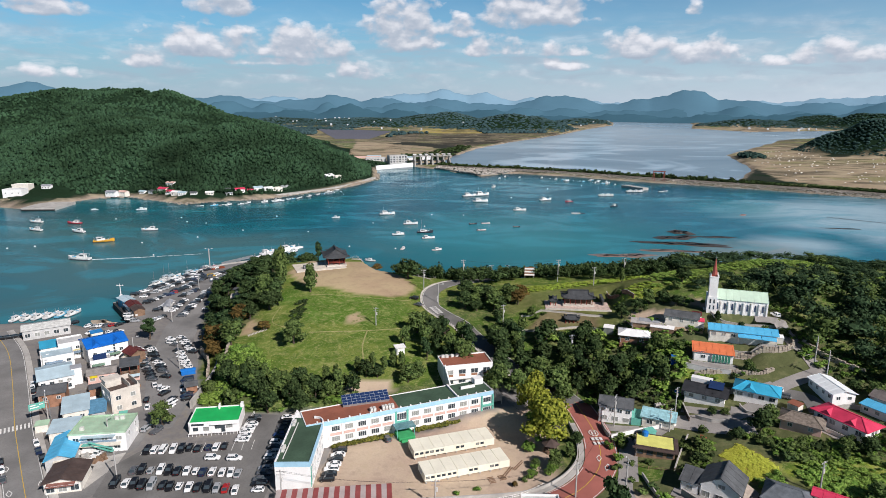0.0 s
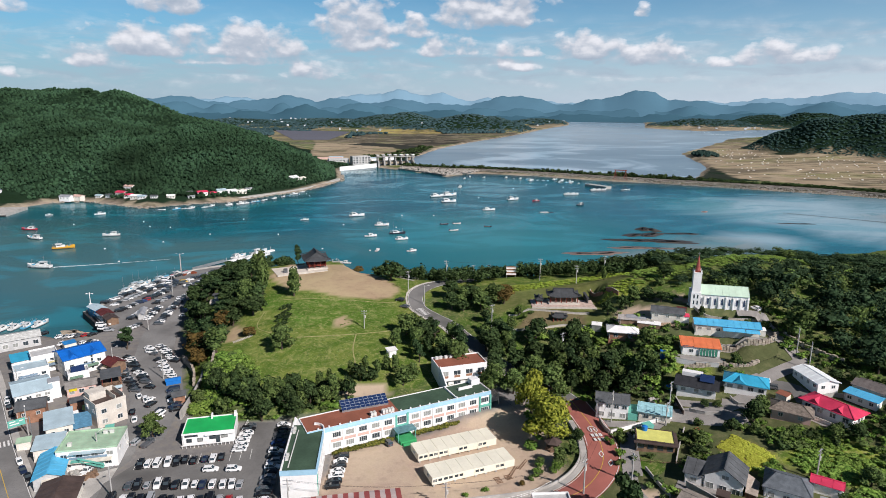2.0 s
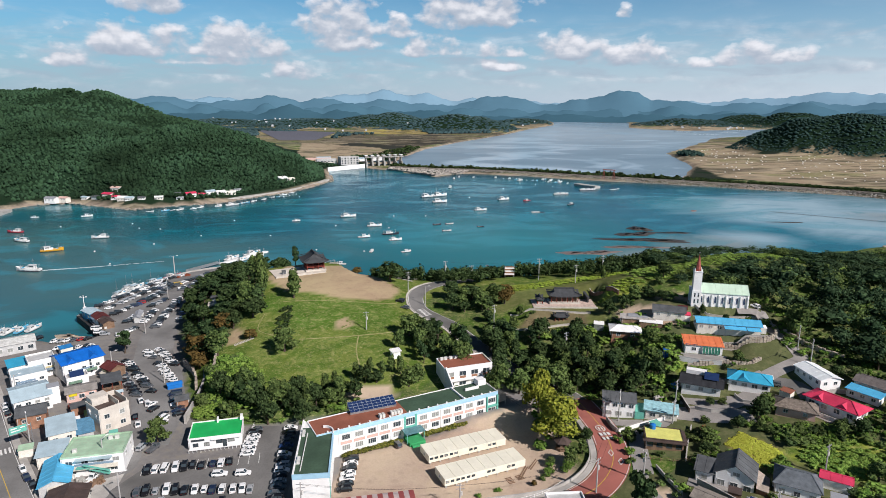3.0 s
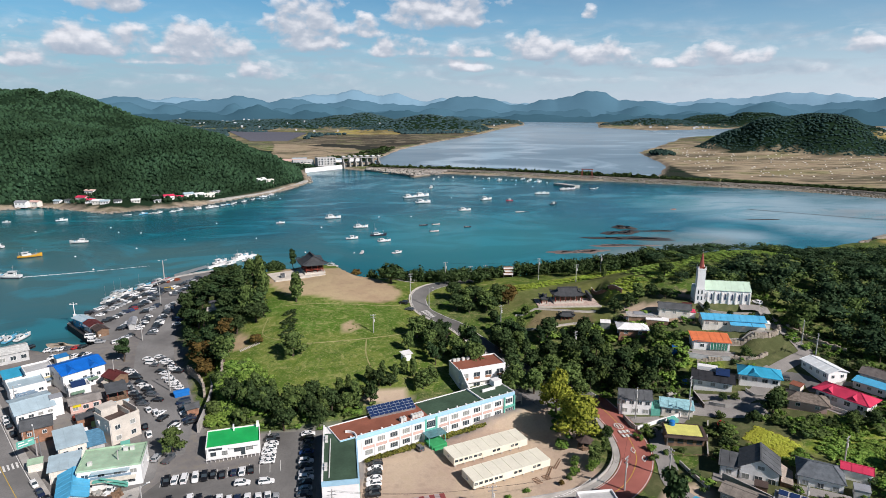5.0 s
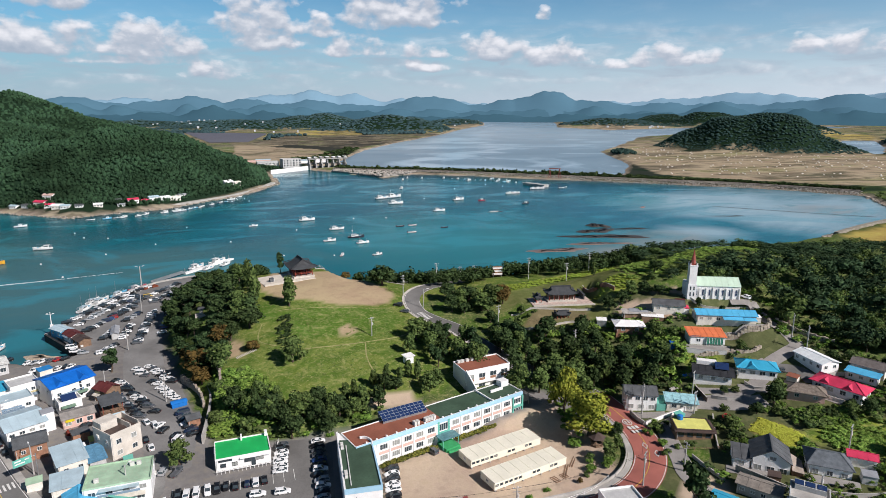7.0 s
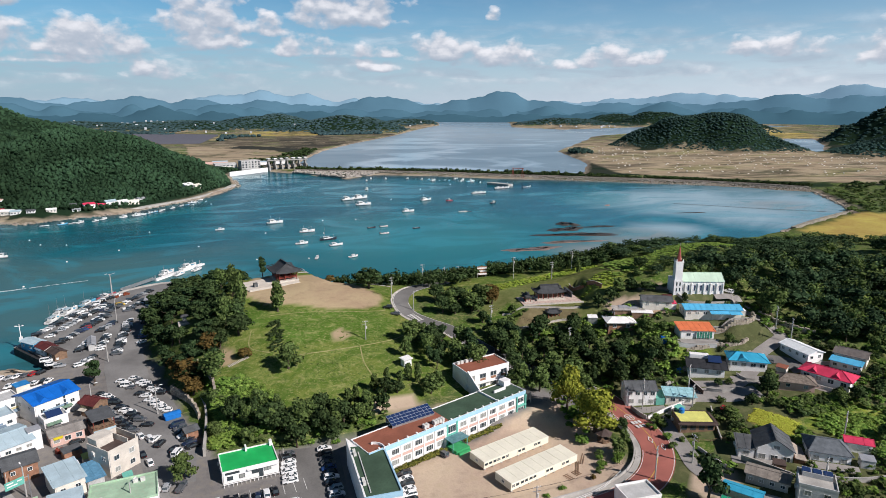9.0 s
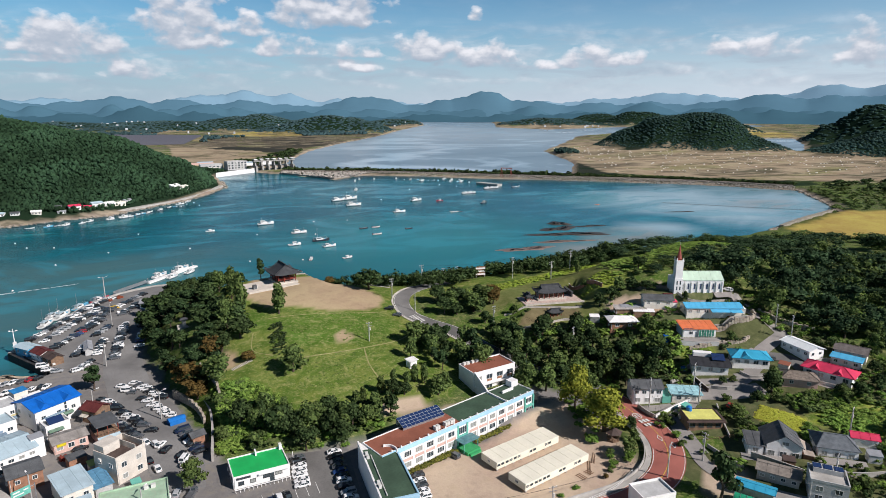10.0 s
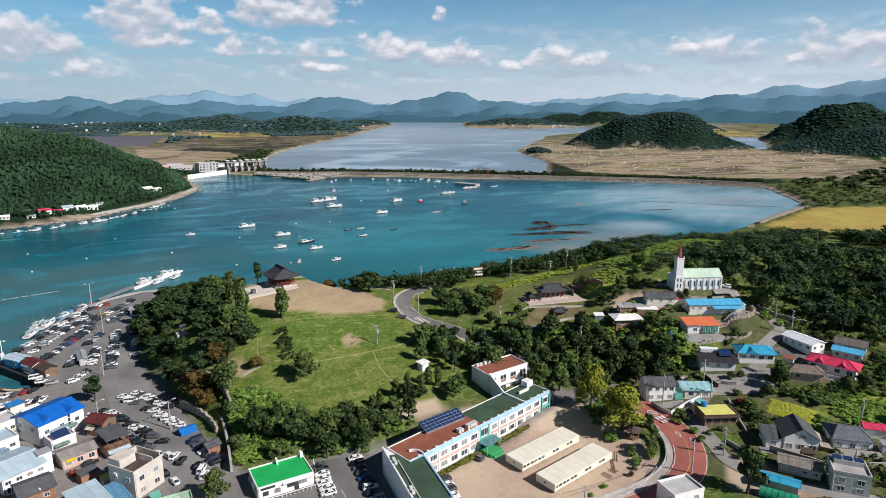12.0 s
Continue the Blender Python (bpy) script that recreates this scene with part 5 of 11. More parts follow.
def house(name, label, fl, fr, depth, h, wall=WHITE, roof="gable", roof_mat=GREY_ROOF, rise=1.2, category="house", openings=(), z=None, sink=0.6, over=0.45, frame=FRAME_WHITE, along="x", parapet=0.55, coat=None):
    """A building on its front corners. openings: (side, how many, height of the middle, width, height) rows of windows."""
    cx, cy, turn, w = footprint(fl, fr, depth)
    d = depth
    if z is None:
        z = max(level(cx, cy), 2.6)
    root = empty(name, cx, cy, z, turn)
    body = Shape().box(-w / 2, -d / 2, -sink - 1.2, w / 2, d / 2, h)
    if roof == "gable":
        if along == "x":
            for x in (-w / 2, w / 2 - 0.2):
                body.add([(x, -d / 2, h), (x + 0.2, -d / 2, h), (x + 0.2, d / 2, h), (x, d / 2, h), (x, 0, h + rise), (x + 0.2, 0, h + rise)], [(0, 1, 5, 4), (2, 3, 4, 5), (0, 4, 3), (1, 2, 5)])
        else:
            for y in (-d / 2, d / 2 - 0.2):
                body.add([(-w / 2, y, h), (w / 2, y, h), (w / 2, y + 0.2, h), (-w / 2, y + 0.2, h), (0, y, h + rise), (0, y + 0.2, h + rise)], [(0, 1, 4), (1, 2, 5, 4), (2, 3, 5), (3, 0, 4, 5)])
    body.part("wall", wall, root)
    if roof == "gable":
        gable_roof(w, d, h + 0.02, rise, over, along=along).part("roof", roof_mat, root)
    elif roof == "hip":
        hip_roof(w, d, h + 0.02, rise, over).part("roof", roof_mat, root)
    elif roof == "shed":
        s = Shape()
        v = [(-w / 2 - over, -d / 2 - over, h), (w / 2 + over, -d / 2 - over, h), (w / 2 + over, d / 2 + over, h + rise), (-w / 2 - over, d / 2 + over, h + rise)]
        v += [(x, y, q + 0.14) for x, y, q in v]
        s.add(v, [(3, 2, 1, 0), (4, 5, 6, 7), (0, 1, 5, 4), (1, 2, 6, 5), (2, 3, 7, 6), (3, 0, 4, 7)])
        for i in range(int(w / 1.8) + 1):
            x = -w / 2 + i * w / max(1, int(w / 1.8))
            s.seam((x, -d / 2 - over, h + 0.17), (x, d / 2 + over, h + rise + 0.17))
        s.part("roof", roof_mat, root)
    else:
        t = 0.18
        Shape().box(-w / 2 + t, -d / 2 + t, h, w / 2 - t, d / 2 - t, h + 0.08).part("roof", roof_mat, root)
        p = Shape().box(-w / 2 - 0.05, -d / 2 - 0.05, h - 0.05, w / 2 + 0.05, -d / 2 + t, h + parapet).box(-w / 2 - 0.05, d / 2 - t, h - 0.05, w / 2 + 0.05, d / 2 + 0.05, h + parapet)
        p.box(-w / 2 - 0.05, -d / 2 + t, h - 0.05, -w / 2 + t, d / 2 - t, h + parapet).box(w / 2 - t, -d / 2 + t, h - 0.05, w / 2 + 0.05, d / 2 - t, h + parapet)
        p.part("parapet", coat or wall, root)
    for side, count, zc, ww, hh in openings:
        span = (w if side in "fb" else d)
        for i in range(count):
            u = -span / 2 + span * (i + 0.5) / count
            window(root, side, u, zc, ww, hh, w, d, frame)
    tagged(root, label, category)
    root["w"], root["d"], root["h"] = w, d, h
    return root


def on_roof(root, u, v, what="unit"):
    """A small fitting on a flat roof: an air conditioner, a water tank or a stair head."""
    h = root["h"] + 0.08
    if what == "unit":
        s = Shape().box(u - 0.5, v - 0.35, h, u + 0.5, v + 0.35, h + 0.9).rod((u, v - 0.37, h + 0.5), (u, v - 0.34, h + 0.5), 0.32, 0.32, 10)
        return s.part("outdoor_unit", AC_GREY, root, "beige outdoor air unit")
    if what == "tank":
        s = Shape().rod((u, v, h), (u, v, h + 1.1), 0.8, 0.8, 14).rod((u, v, h + 1.1), (u, v, h + 1.4), 0.8, 0.3, 14)
        return s.part("water_tank", TANK_YELLOW if u > 0 else TANK_BLUE, root, "plastic roof water tank")
    s = Shape().box(u - 1.5, v - 1.3, h, u + 1.5, v + 1.3, h + 2.0).box(u - 1.7, v - 1.5, h + 2.0, u + 1.7, v + 1.5, h + 2.2)
    return s.part("stair_head", CONCRETE, root, "concrete stair head on the roof")


# ---- the market town by the quay ----
r = house("market_hall", "white two-storey hall with strong blue metal roof", (-122.3, 202.2), (-112.8, 210.5), 11.5, 6.2, WHITE, "gable", BLUE_ROOF, 1.5, "market hall",
          [("f", 3, 3.6, 1.1, 1.0), ("l", 2, 4.4, 1.0, 1.0), ("r", 2, 4.4, 1.0, 1.0)], over=0.5)
for u in (-3.4, 3.2):
    g = Shape().add([(u - 1.6, -6.0, 6.2), (u + 1.6, -6.0, 6.2), (u, -6.0, 7.6), (u - 1.6, -1.6, 7.2), (u + 1.6, -1.6, 7.2), (u, -0.6, 7.9)], [(0, 1, 2), (0, 3, 5, 2), (1, 4, 5, 2), (0, 1, 4, 3), (3, 4, 5)])
    g.part("dormer", BLUE_ROOF, r, "small blue cross gable")
s = Shape()
for i in range(4):
    s.box(1.7, -5.9, 1.2 + i * 1.3, 2.3, -5.72, 2.2 + i * 1.3)
s.part("stair_window", GLASS, r, "column of narrow panes")
door(r, "f", -4.2, 1.2, 2.1, r["w"], r["d"])
r = house("timber_house", "dark timber house with maroon gabled roof", (-111.6, 205.0), (-107.2, 201.6), 5.0, 4.2, WOOD, "gable", surface("maroon roofing", (0.12, 0.03, 0.028), 0.65, 0.2, 0.4), 1.2, "house",
          [("f", 2, 2.6, 1.0, 1.0), ("r", 1, 2.6, 1.0, 1.0)], frame=FRAME_DARK)
# terrace restaurant with an open upper deck
cx, cy, turn, w = footprint((-104.4, 188.6), (-99.4, 191.0), 7.6)
r = empty("terrace_restaurant", cx, cy, 2.6, turn)
Shape().box(-2.7, -3.6, -0.5, 2.7, 3.6, 2.5).part("wall", BEIGE, r)
Shape().box(-2.9, -3.9, 2.5, 2.9, 3.8, 2.7).part("deck", WOOD, r, "brown boarded upper deck")
for u in (-2.6, 0, 2.6):
    for v in (-3.5, 3.5):
        Shape().box(u - 0.09, v - 0.09, 2.7, u + 0.09, v + 0.09, 5.3).part("post", RED_WOOD, r)
Shape().box(-3.0, -4.1, 5.3, 3.0, 4.0, 5.55).part("roof", DARK_GREY, r, "flat charcoal canopy roof")
for i, v in enumerate((2.95, 3.3, 3.65)):
    Shape().box(-2.7, -3.8, v, 2.7, -3.72, v + 0.08).part("rail", WOOD, r)
v = Shape().add([(-2.8, -3.65, 2.3), (2.8, -3.65, 2.3), (2.8, -5.0, 1.9), (-2.8, -5.0, 1.9), (-2.8, -3.65, 2.36), (2.8, -3.65, 2.36), (2.8, -5.0, 1.96), (-2.8, -5.0, 1.96)],
                [(0, 1, 2, 3), (4, 5, 6, 7), (0, 1, 5, 4), (1, 2, 6, 5), (2, 3, 7, 6), (3, 0, 4, 7)])
v.part("awning", BLUE_GREY, r, "pale blue shop awning")
tagged(r, "two-level eating house with open deck and charcoal canopy", "restaurant")
r = house("shop", "low shop with weathered grey roof and yellow sign", (-114.5, 187.2), (-107.2, 190.7), 6.0, 3.0, BEIGE, "gable", surface("weathered grey roofing", (0.27, 0.25, 0.23), 0.8, 0.2, 0.5), 0.7, "shop", [("f", 3, 1.6, 1.4, 1.2)])
Shape().box(-3.4, -3.25, 2.0, -1.2, -3.08, 2.9).part("sign", TANK_YELLOW, r, "plain yellow sign board")
BUFF = surface("grey-buff render", (0.60, 0.55, 0.48), 0.8, 0.1, 0.4, 9, 0.06, second=(0.42, 0.38, 0.33))
r = house("apartment_block", "grey-buff concrete block with walled roof terrace", (-96.2, 167.0), (-90.4, 172.8), 8.4, 6.6, BUFF, "flat", BROWN_ROOF, 0, "apartment block",
          [("f", 2, 1.7, 1.3, 1.2), ("f", 2, 4.8, 1.3, 1.2), ("l", 2, 4.8, 1.1, 1.0), ("r", 2, 4.8, 1.1, 1.0)], parapet=0.8)
Shape().box(-3.8, 0.5, 6.68, 0.6, 4.0, 8.9).box(-4.0, 0.3, 8.9, 0.8, 4.1, 9.1).part("stair_head", BUFF, r)
Shape().box(1.4, -4.0, 6.68, 1.6, 3.9, 8.2).box(3.6, -4.0, 6.68, 3.8, 3.9, 8.2).box(1.6, 3.7, 6.68, 3.6, 3.9, 8.2).part("screen_wall", BUFF, r)
r = house("shop_building", "white two-storey shop building with faded mint green roof", (-96.5, 146.0), (-82.6, 148.0), 10, 5.3, WHITE, "flat", MINT_ROOF, 0, "shop building",
          [("f", 4, 3.9, 1.4, 1.0), ("f", 3, 1.6, 1.5, 1.2), ("r", 2, 3.9, 1.2, 1.0), ("l", 2, 3.9, 1.2, 1.0)], coat=MINT_ROOF, parapet=0.4)
stair = Shape().box(-3.6, -6.2, 2.6, -1.6, -5.05, 2.8).part("outside_stair", SEA_GREEN, r, "green metal outside stair")
for i in range(9):
    Shape().box(-1.8 + i * 0.62, -6.2, 2.6 - i * 0.26, -1.1 + i * 0.62, -5.15, 2.8 - i * 0.26).part("tread", SEA_GREEN, stair)
Shape().beam((-1.8, -6.2, 3.7), (4.0, -6.2, 1.5), 0.08, 0.5).part("rail", SEA_GREEN, stair)
Shape().box(-3.7, -6.4, 4.9, 4.6, -5.05, 5.0).part("stair_canopy", BLUE_GREY, r)
on_roof(r, 2.5, 2.5), on_roof(r, 4.0, 2.5), on_roof(r, -4.5, -2.5)
house("workshop", "sky blue gabled workshop beside the road", (-97.6, 137.6), (-91.8, 139.6), 12, 3.2, PALE_GREY, "gable", SKY_ROOF, 1.2, "workshop", [("r", 3, 1.7, 1.2, 1.0)], along="y")
r = house("corner_shop", "corner shop with brown sheet roof and glazed front", (-92.4, 128.6), (-84.8, 130.4), 8, 3.0, CREAM, "gable", BROWN_ROOF, 1.0, "shop", [("f", 3, 1.4, 1.7, 1.7)], along="y", over=0.6)
Shape().box(-3.6, -4.9, 2.45, 3.6, -4.08, 2.55).part("awning", WHITE, r)
house("storehouse", "storehouse with pale blue-grey sheet roof", (-106.2, 159.8), (-100.6, 162.8), 9.5, 4.2, CREAM, "shed", BLUE_GREY, 0.7, "storehouse", [("f", 2, 2.6, 1.0, 0.9)])
house("storehouse", "narrow blue sheet roofed lean-to between houses", (-100.3, 163.0), (-97.0, 164.6), 8, 2.6, PALE_GREY, "shed", surface("blue sheet", (0.12, 0.28, 0.42), 0.5), 0.4, "lean-to")
house("storehouse", "pale sheet roofed annex by the road", (-104.6, 150.6), (-98.6, 152.6), 6.5, 3.4, CREAM, "shed", BLUE_GREY, 0.5, "annex")
house("brick_house", "brown brick house with dark felt roof", (-119.8, 170.4), (-113.4, 173.2), 7, 4.4, BRICK, "gable", DARK_GREY, 1.1, "house", [("f", 2, 2.9, 0.9, 0.9)])
r = house("row_house", "white terrace with grey and pale blue roof slopes", (-125.4, 179.6), (-117.6, 185.0), 12, 4.6, WHITE, "gable", BLUE_GREY, 1.3, "house", [("f", 4, 3.2, 1.2, 0.8), ("f", 3, 1.3, 1.6, 1.3), ("r", 2, 2.6, 1.0, 1.0)])
house("row_house", "white flat-roofed house with pale blue coating", (-134.6, 195.6), (-126.6, 201.0), 8, 4.8, WHITE, "flat", BLUE_GREY, 0, "house", [("f", 3, 3.2, 1.2, 0.9), ("r", 2, 3.2, 1.0, 0.9)])
house("row_house", "white block with turquoise roof", (-141.4, 206.6), (-136.2, 210.2), 6.5, 4.2, WHITE, "shed", TEAL_ROOF, 0.5, "house", [("f", 2, 2.6, 1.1, 0.9)])
house("row_house", "tall white block facing the quay", (-134.6, 205.6), (-128.2, 210.0), 7.5, 5.8, WHITE, "flat", PALE_GREY, 0, "house", [("f", 2, 4.2, 1.0, 0.9), ("f", 2, 1.7, 1.2, 1.2)])
r = house("kiosk", "white rooftop block with solar panel", (-118.4, 196.2), (-113.2, 199.4), 5, 3.6, WHITE, "flat", PALE_GREY, 0, "outbuilding")
Shape().add([(-2.0, -2.2, 3.8), (2.0, -2.2, 3.8), (2.0, 0.6, 5.0), (-2.0, 0.6, 5.0), (-2.0, -2.2, 3.9), (2.0, -2.2, 3.9), (2.0, 0.6, 5.1), (-2.0, 0.6, 5.1)], [(0, 1, 2, 3), (4, 5, 6, 7), (0, 1, 5, 4), (1, 2, 6, 5), (2, 3, 7, 6), (3, 0, 4, 7)]).part("solar_panel", SOLAR, r)
house("fish_market", "long pale grey fish market shed on the waterfront", (-160.0, 224.6), (-146.6, 233.0), 8.5, 3.8, PALE_GREY, "gable", surface("pale sheet", (0.58, 0.58, 0.55), 0.6), 0.9, "fish market", [("f", 5, 1.8, 1.6, 1.4)])
for i, (x, y, mat, h) in enumerate([(-110, 131, WHITE, 5), (-120, 146, CREAM, 6), (-129.5, 160, WHITE, 5.2), (-139, 174, PALE_GREY, 6), (-149, 189, WHITE, 4.6), (-163, 205, CREAM, 4.4)]):
    ux, uy = 0.56, -0.83
    house("street_shop", ["white street shop with signboards", "cream street shop with flat roof"][i % 2], (x - 3.6, y - 1.4 - 4), (x + 2.4, y - 5.4 + 4), 8, h, mat, "flat", [CONCRETE, MINT_ROOF, RUST_ROOF][i % 3], 0, "shop", [("f", 2, 3.2, 1.3, 1.0), ("r", 2, 3.2, 1.3, 1.0), ("r", 2, 1.4, 1.8, 1.6)])
r = house("office", "white single-storey office with bright green roof", (-69.6, 156.4), (-56.2, 158.4), 9.2, 3.0, WHITE, "flat", GREEN_ROOF, 0, "office", [("l", 2, 1.6, 1.2, 1.0)], coat=WHITE, frame=FRAME_DARK, parapet=0.35)
for u, v, ww, hh in ((-5.0, 1.3, 1.2, 0.9), (-2.2, 1.3, 1.2, 0.9), (-4.4, 2.6, 3.2, 0.4), (1.0, 1.7, 1.5, 0.9), (4.0, 1.8, 1.6, 0.9)):
    window(r, "f", u, v, ww, hh, r["w"], r["d"], FRAME_DARK)
door(r, "f", 2.4, 0.9, 2.0, r["w"], r["d"], GLASS)
Shape().box(-0.9, -5.2, 2.55, 6.5, -4.62, 2.8).part("canopy", WHITE, r, "thin white porch canopy")
Shape().box(-0.2, 3.2, 3.0, 0.2, 4.7, 4.3).box(5.9, 3.4, 3.0, 6.7, 4.7, 4.4, 0.05).part("parapet_step", WHITE, r)
s = Shape()
for i in range(14):
    s.box(-6.6 + i, -6.3, -0.3, -6.5 + i, -6.2, 0.9)
s.box(-6.7, -6.32, 0.75, 6.7, -6.18, 0.9).part("fence", WHITE, r, "low white railing")
# sheds on the wharf
house("wharf_hut", "light blue hut on the wharf edge", (-146.6, 270.0), (-141.0, 264.8), 4.6, 2.9, SKY_ROOF, "gable", BLUE_GREY, 0.6, "hut", [("f", 2, 1.5, 1.0, 0.9)])
house("wharf_hut", "white wharf shed with maroon roof", (-139.8, 263.4), (-135.4, 258.2), 4.6, 2.8, WHITE, "gable", bpy.data.materials["maroon roofing"], 0.9, "hut", [("f", 2, 1.5, 1.0, 0.9)])
house("wharf_hut", "brown wharf shed with rusty roof", (-134.4, 257.0), (-130.6, 252.4), 4.2, 2.7, WOOD, "gable", BROWN_ROOF, 0.9, "hut", [("f", 1, 1.5, 1.0, 0.9)])
house("toilet_hut", "small brick hut with dark roof by the car park", (-80.0, 180.6), (-77.0, 182.0), 3, 2.6, BRICK, "gable", DARK_GREY, 0.7, "hut")
house("shelter", "long grey roofed shelter among parked cars", (-121.4, 259.5), (-119.2, 260.0), 9, 2.4, PALE_GREY, "gable", GREY_ROOF, 0.5, "shelter", along="y")
house("quay_office", "pale teal roofed quay office under the trees", (-109.6, 312), (-103.8, 311), 5, 3.0, BLUE_GREY, "gable", GREY_ROOF, 0.8, "office", [("f", 2, 1.6, 1.2, 1.0)])

# ---- the school ----
SCHOOL_Z = 3.0
school = empty("school", -29.5, 150.0, SCHOOL_Z, 22.3)
L0, L1, TOP = -6.0, 49.0, 7.2
body = Shape().box(L0, 0, -1, L1, 8.6, TOP - 0.45)
body.part("wall", WHITE, school)
Shape().box(L0, -0.08, TOP - 1.25, L1, 0.0, TOP).part("band", LIGHT_BLUE, school, "light blue top band")
for u0, u1 in ((-0.0, 18.2), (22.6, 44.8)):
    Shape().box(u0, -0.06, 2.75, u1, 0.0, 3.55).part("band", BEIGE, school, "pink band between the floors")
    n = int((u1 - u0) / 3.6)
    for i in range(n + 1):
        u = u0 + (u1 - u0) * i / n
        Shape().box(u - 0.22, -0.14, -0.5, u + 0.22, 0.0, TOP - 1.25).part("pilaster", WHITE, school)
    for i in range(n):
        u = u0 + (u1 - u0) * (i + 0.5) / n
        for zc in (1.75, 4.75):
            window(school, "f", u, zc, 2.1, 1.35, 0, 0, bars=3)
# entrance bay, sea green, with canopy and steps
Shape().box(18.4, -0.2, -0.5, 19.0, 0.0, 6.4).box(21.8, -0.2, -0.5, 22.4, 0.0, 6.4).box(19.0, -0.16, 2.7, 21.8, 0.0, 3.3).part("entrance_bay", SEA_GREEN, school, "sea green entrance surround")
window(school, "f", 20.4, 4.6, 2.6, 1.9, 0, 0, bars=3)
door(school, "f", 20.4, 2.4, 2.4, 0, 0, GLASS)
Shape().box(17.6, -3.6, 2.65, 23.4, -0.2, 2.85).part("canopy", surface("teal glass canopy", (0.10, 0.22, 0.24), 0.15), school, "teal glazed entrance canopy")
for u in (18, 23):
    Shape().rod((u, -3.3, -0.3), (u, -3.3, 2.65), 0.12).part("post", SEA_GREEN, school)
Shape().box(18.2, -4.6, -0.5, 22.8, -0.2, 0.55).box(18.6, -5.4, -0.5, 22.4, -4.6, 0.25).part("steps", GREEN_MAT, school, "green covered entrance steps")
Shape().box(44.9, -0.6, 2.8, 48.9, 0.0, 3.3).box(44.9, -0.5, -0.5, 45.3, 0.0, 6.2).box(48.5, -0.5, -0.5, 48.9, 0.0, 6.2).part("entrance_bay", SEA_GREEN, school, "sea green end bay")
window(school, "f", 46.9, 4.7, 2.4, 1.4, 0, 0, bars=3), window(school, "f", 46.9, 1.6, 2.4, 1.4, 0, 0, bars=3)
s = Shape().box(49.0, 0.8, 3.0, 52.4, 6.5, 3.2)
for i in range(7):
    s.box(49.0, 0.75 + 0.0, 3.3 + i * 0.3, 52.4, 0.85, 3.42 + i * 0.3)
    s.box(52.35, 0.8, 3.3 + i * 0.3, 52.45, 6.5, 3.42 + i * 0.3)
s.rod((52.3, 0.9, -0.8), (52.3, 0.9, 3.0), 0.12).part("balcony", CONCRETE, school, "open end balcony with railings")
# roofs of the long wing: rust red, then dark green
Shape().box(L0 + 0.2, 0.25, TOP - 0.45, 20.0, 8.4, TOP - 0.3).part("roof", RUST_ROOF, school, "rust red roof coating")
Shape().box(20.0, 0.25, TOP - 0.45, 37.4, 8.4, TOP - 0.28).part("roof", DARK_GREEN, school, "dark green roof coating")
Shape().box(37.8, 0.25, TOP - 0.45, L1 - 0.2, 8.4, TOP - 0.3).part("roof", DARK_GREEN, school, "dark green roof coating")
Shape().box(L0, 0, TOP - 0.45, L1, 0.25, TOP).box(L0, 8.4, TOP - 0.45, L1, 8.65, TOP - 0.1).box(L0, 0.25, TOP - 0.45, L0 + 0.2, 8.4, TOP - 0.1).box(L1 - 0.2, 0.25, TOP - 0.45, L1, 8.4, TOP).box(37.4, 0.25, TOP - 0.45, 37.8, 8.4, TOP + 0.2).part("parapet", WHITE, school)
for i in range(18):
    u = L0 + 3 + i * 2.9
    Shape().box(u - 0.18, -0.12, TOP, u + 0.18, 0.25, TOP + 0.45).part("merlon", WHITE, school)
Shape().box(45.6, 5.8, TOP - 0.3, 48.4, 8.2, TOP + 1.5).part("roof_tank", WHITE, school, "white roof water tank box")
Shape().box(40.6, 4.6, TOP - 0.3, 45.2, 5.0, TOP + 0.5).part("roof_kerb", WHITE, school)
for u in (12.2, 13.1, 15.6, 16.5, 17.4, 18.3):
    Shape().box(u - 0.35, 1.0, TOP - 0.3, u + 0.35, 2.2, TOP + 0.75).part("outdoor_unit", AC_GREY, school, "beige outdoor air unit")
tagged(school, "long two-storey white and pink school with light blue band", "school")
# solar array on the rust red roof
array = empty("solar_array", -26.9, 158.1, SCHOOL_Z + TOP - 0.3, 17.5)
Shape().box(0, 0.2, 0.0, 13.2, 0.32, 0.6).box(0, 3.6, 0.0, 13.2, 3.72, 1.9).part("frame", STEEL, array)
_cell = Shape().box(0.03, 0.03, 0, 1.29, 0.95, 0.05)
_rim = Shape().box(0, 0, -0.02, 1.32, 0.03, 0.06).box(0, 0.95, -0.02, 1.32, 0.98, 0.06).box(0, 0.03, -0.02, 0.03, 0.95, 0.06).box(1.29, 0.03, -0.02, 1.32, 0.95, 0.06)
_cm, _rm = bpy.data.meshes.new("panel"), bpy.data.meshes.new("panel_rim")
_cm.from_pydata(_cell.v, [], _cell.f), _rm.from_pydata(_rim.v, [], _rim.f)
_cm.materials.append(SOLAR), _rm.materials.append(SOLAR_FRAME)
for i in range(10):
    for j in range(4):
        p = new("panel", _cm)
        p.parent = array
        p.matrix_basis = pose(0, 0, 0.62, 20, 0, 0) @ pose(i * 1.33, j * 1.0, 0)
        q = new("panel_rim", _rm)
        q.parent = p
tagged(array, "tilted rooftop array of dark blue solar panels", "solar array")
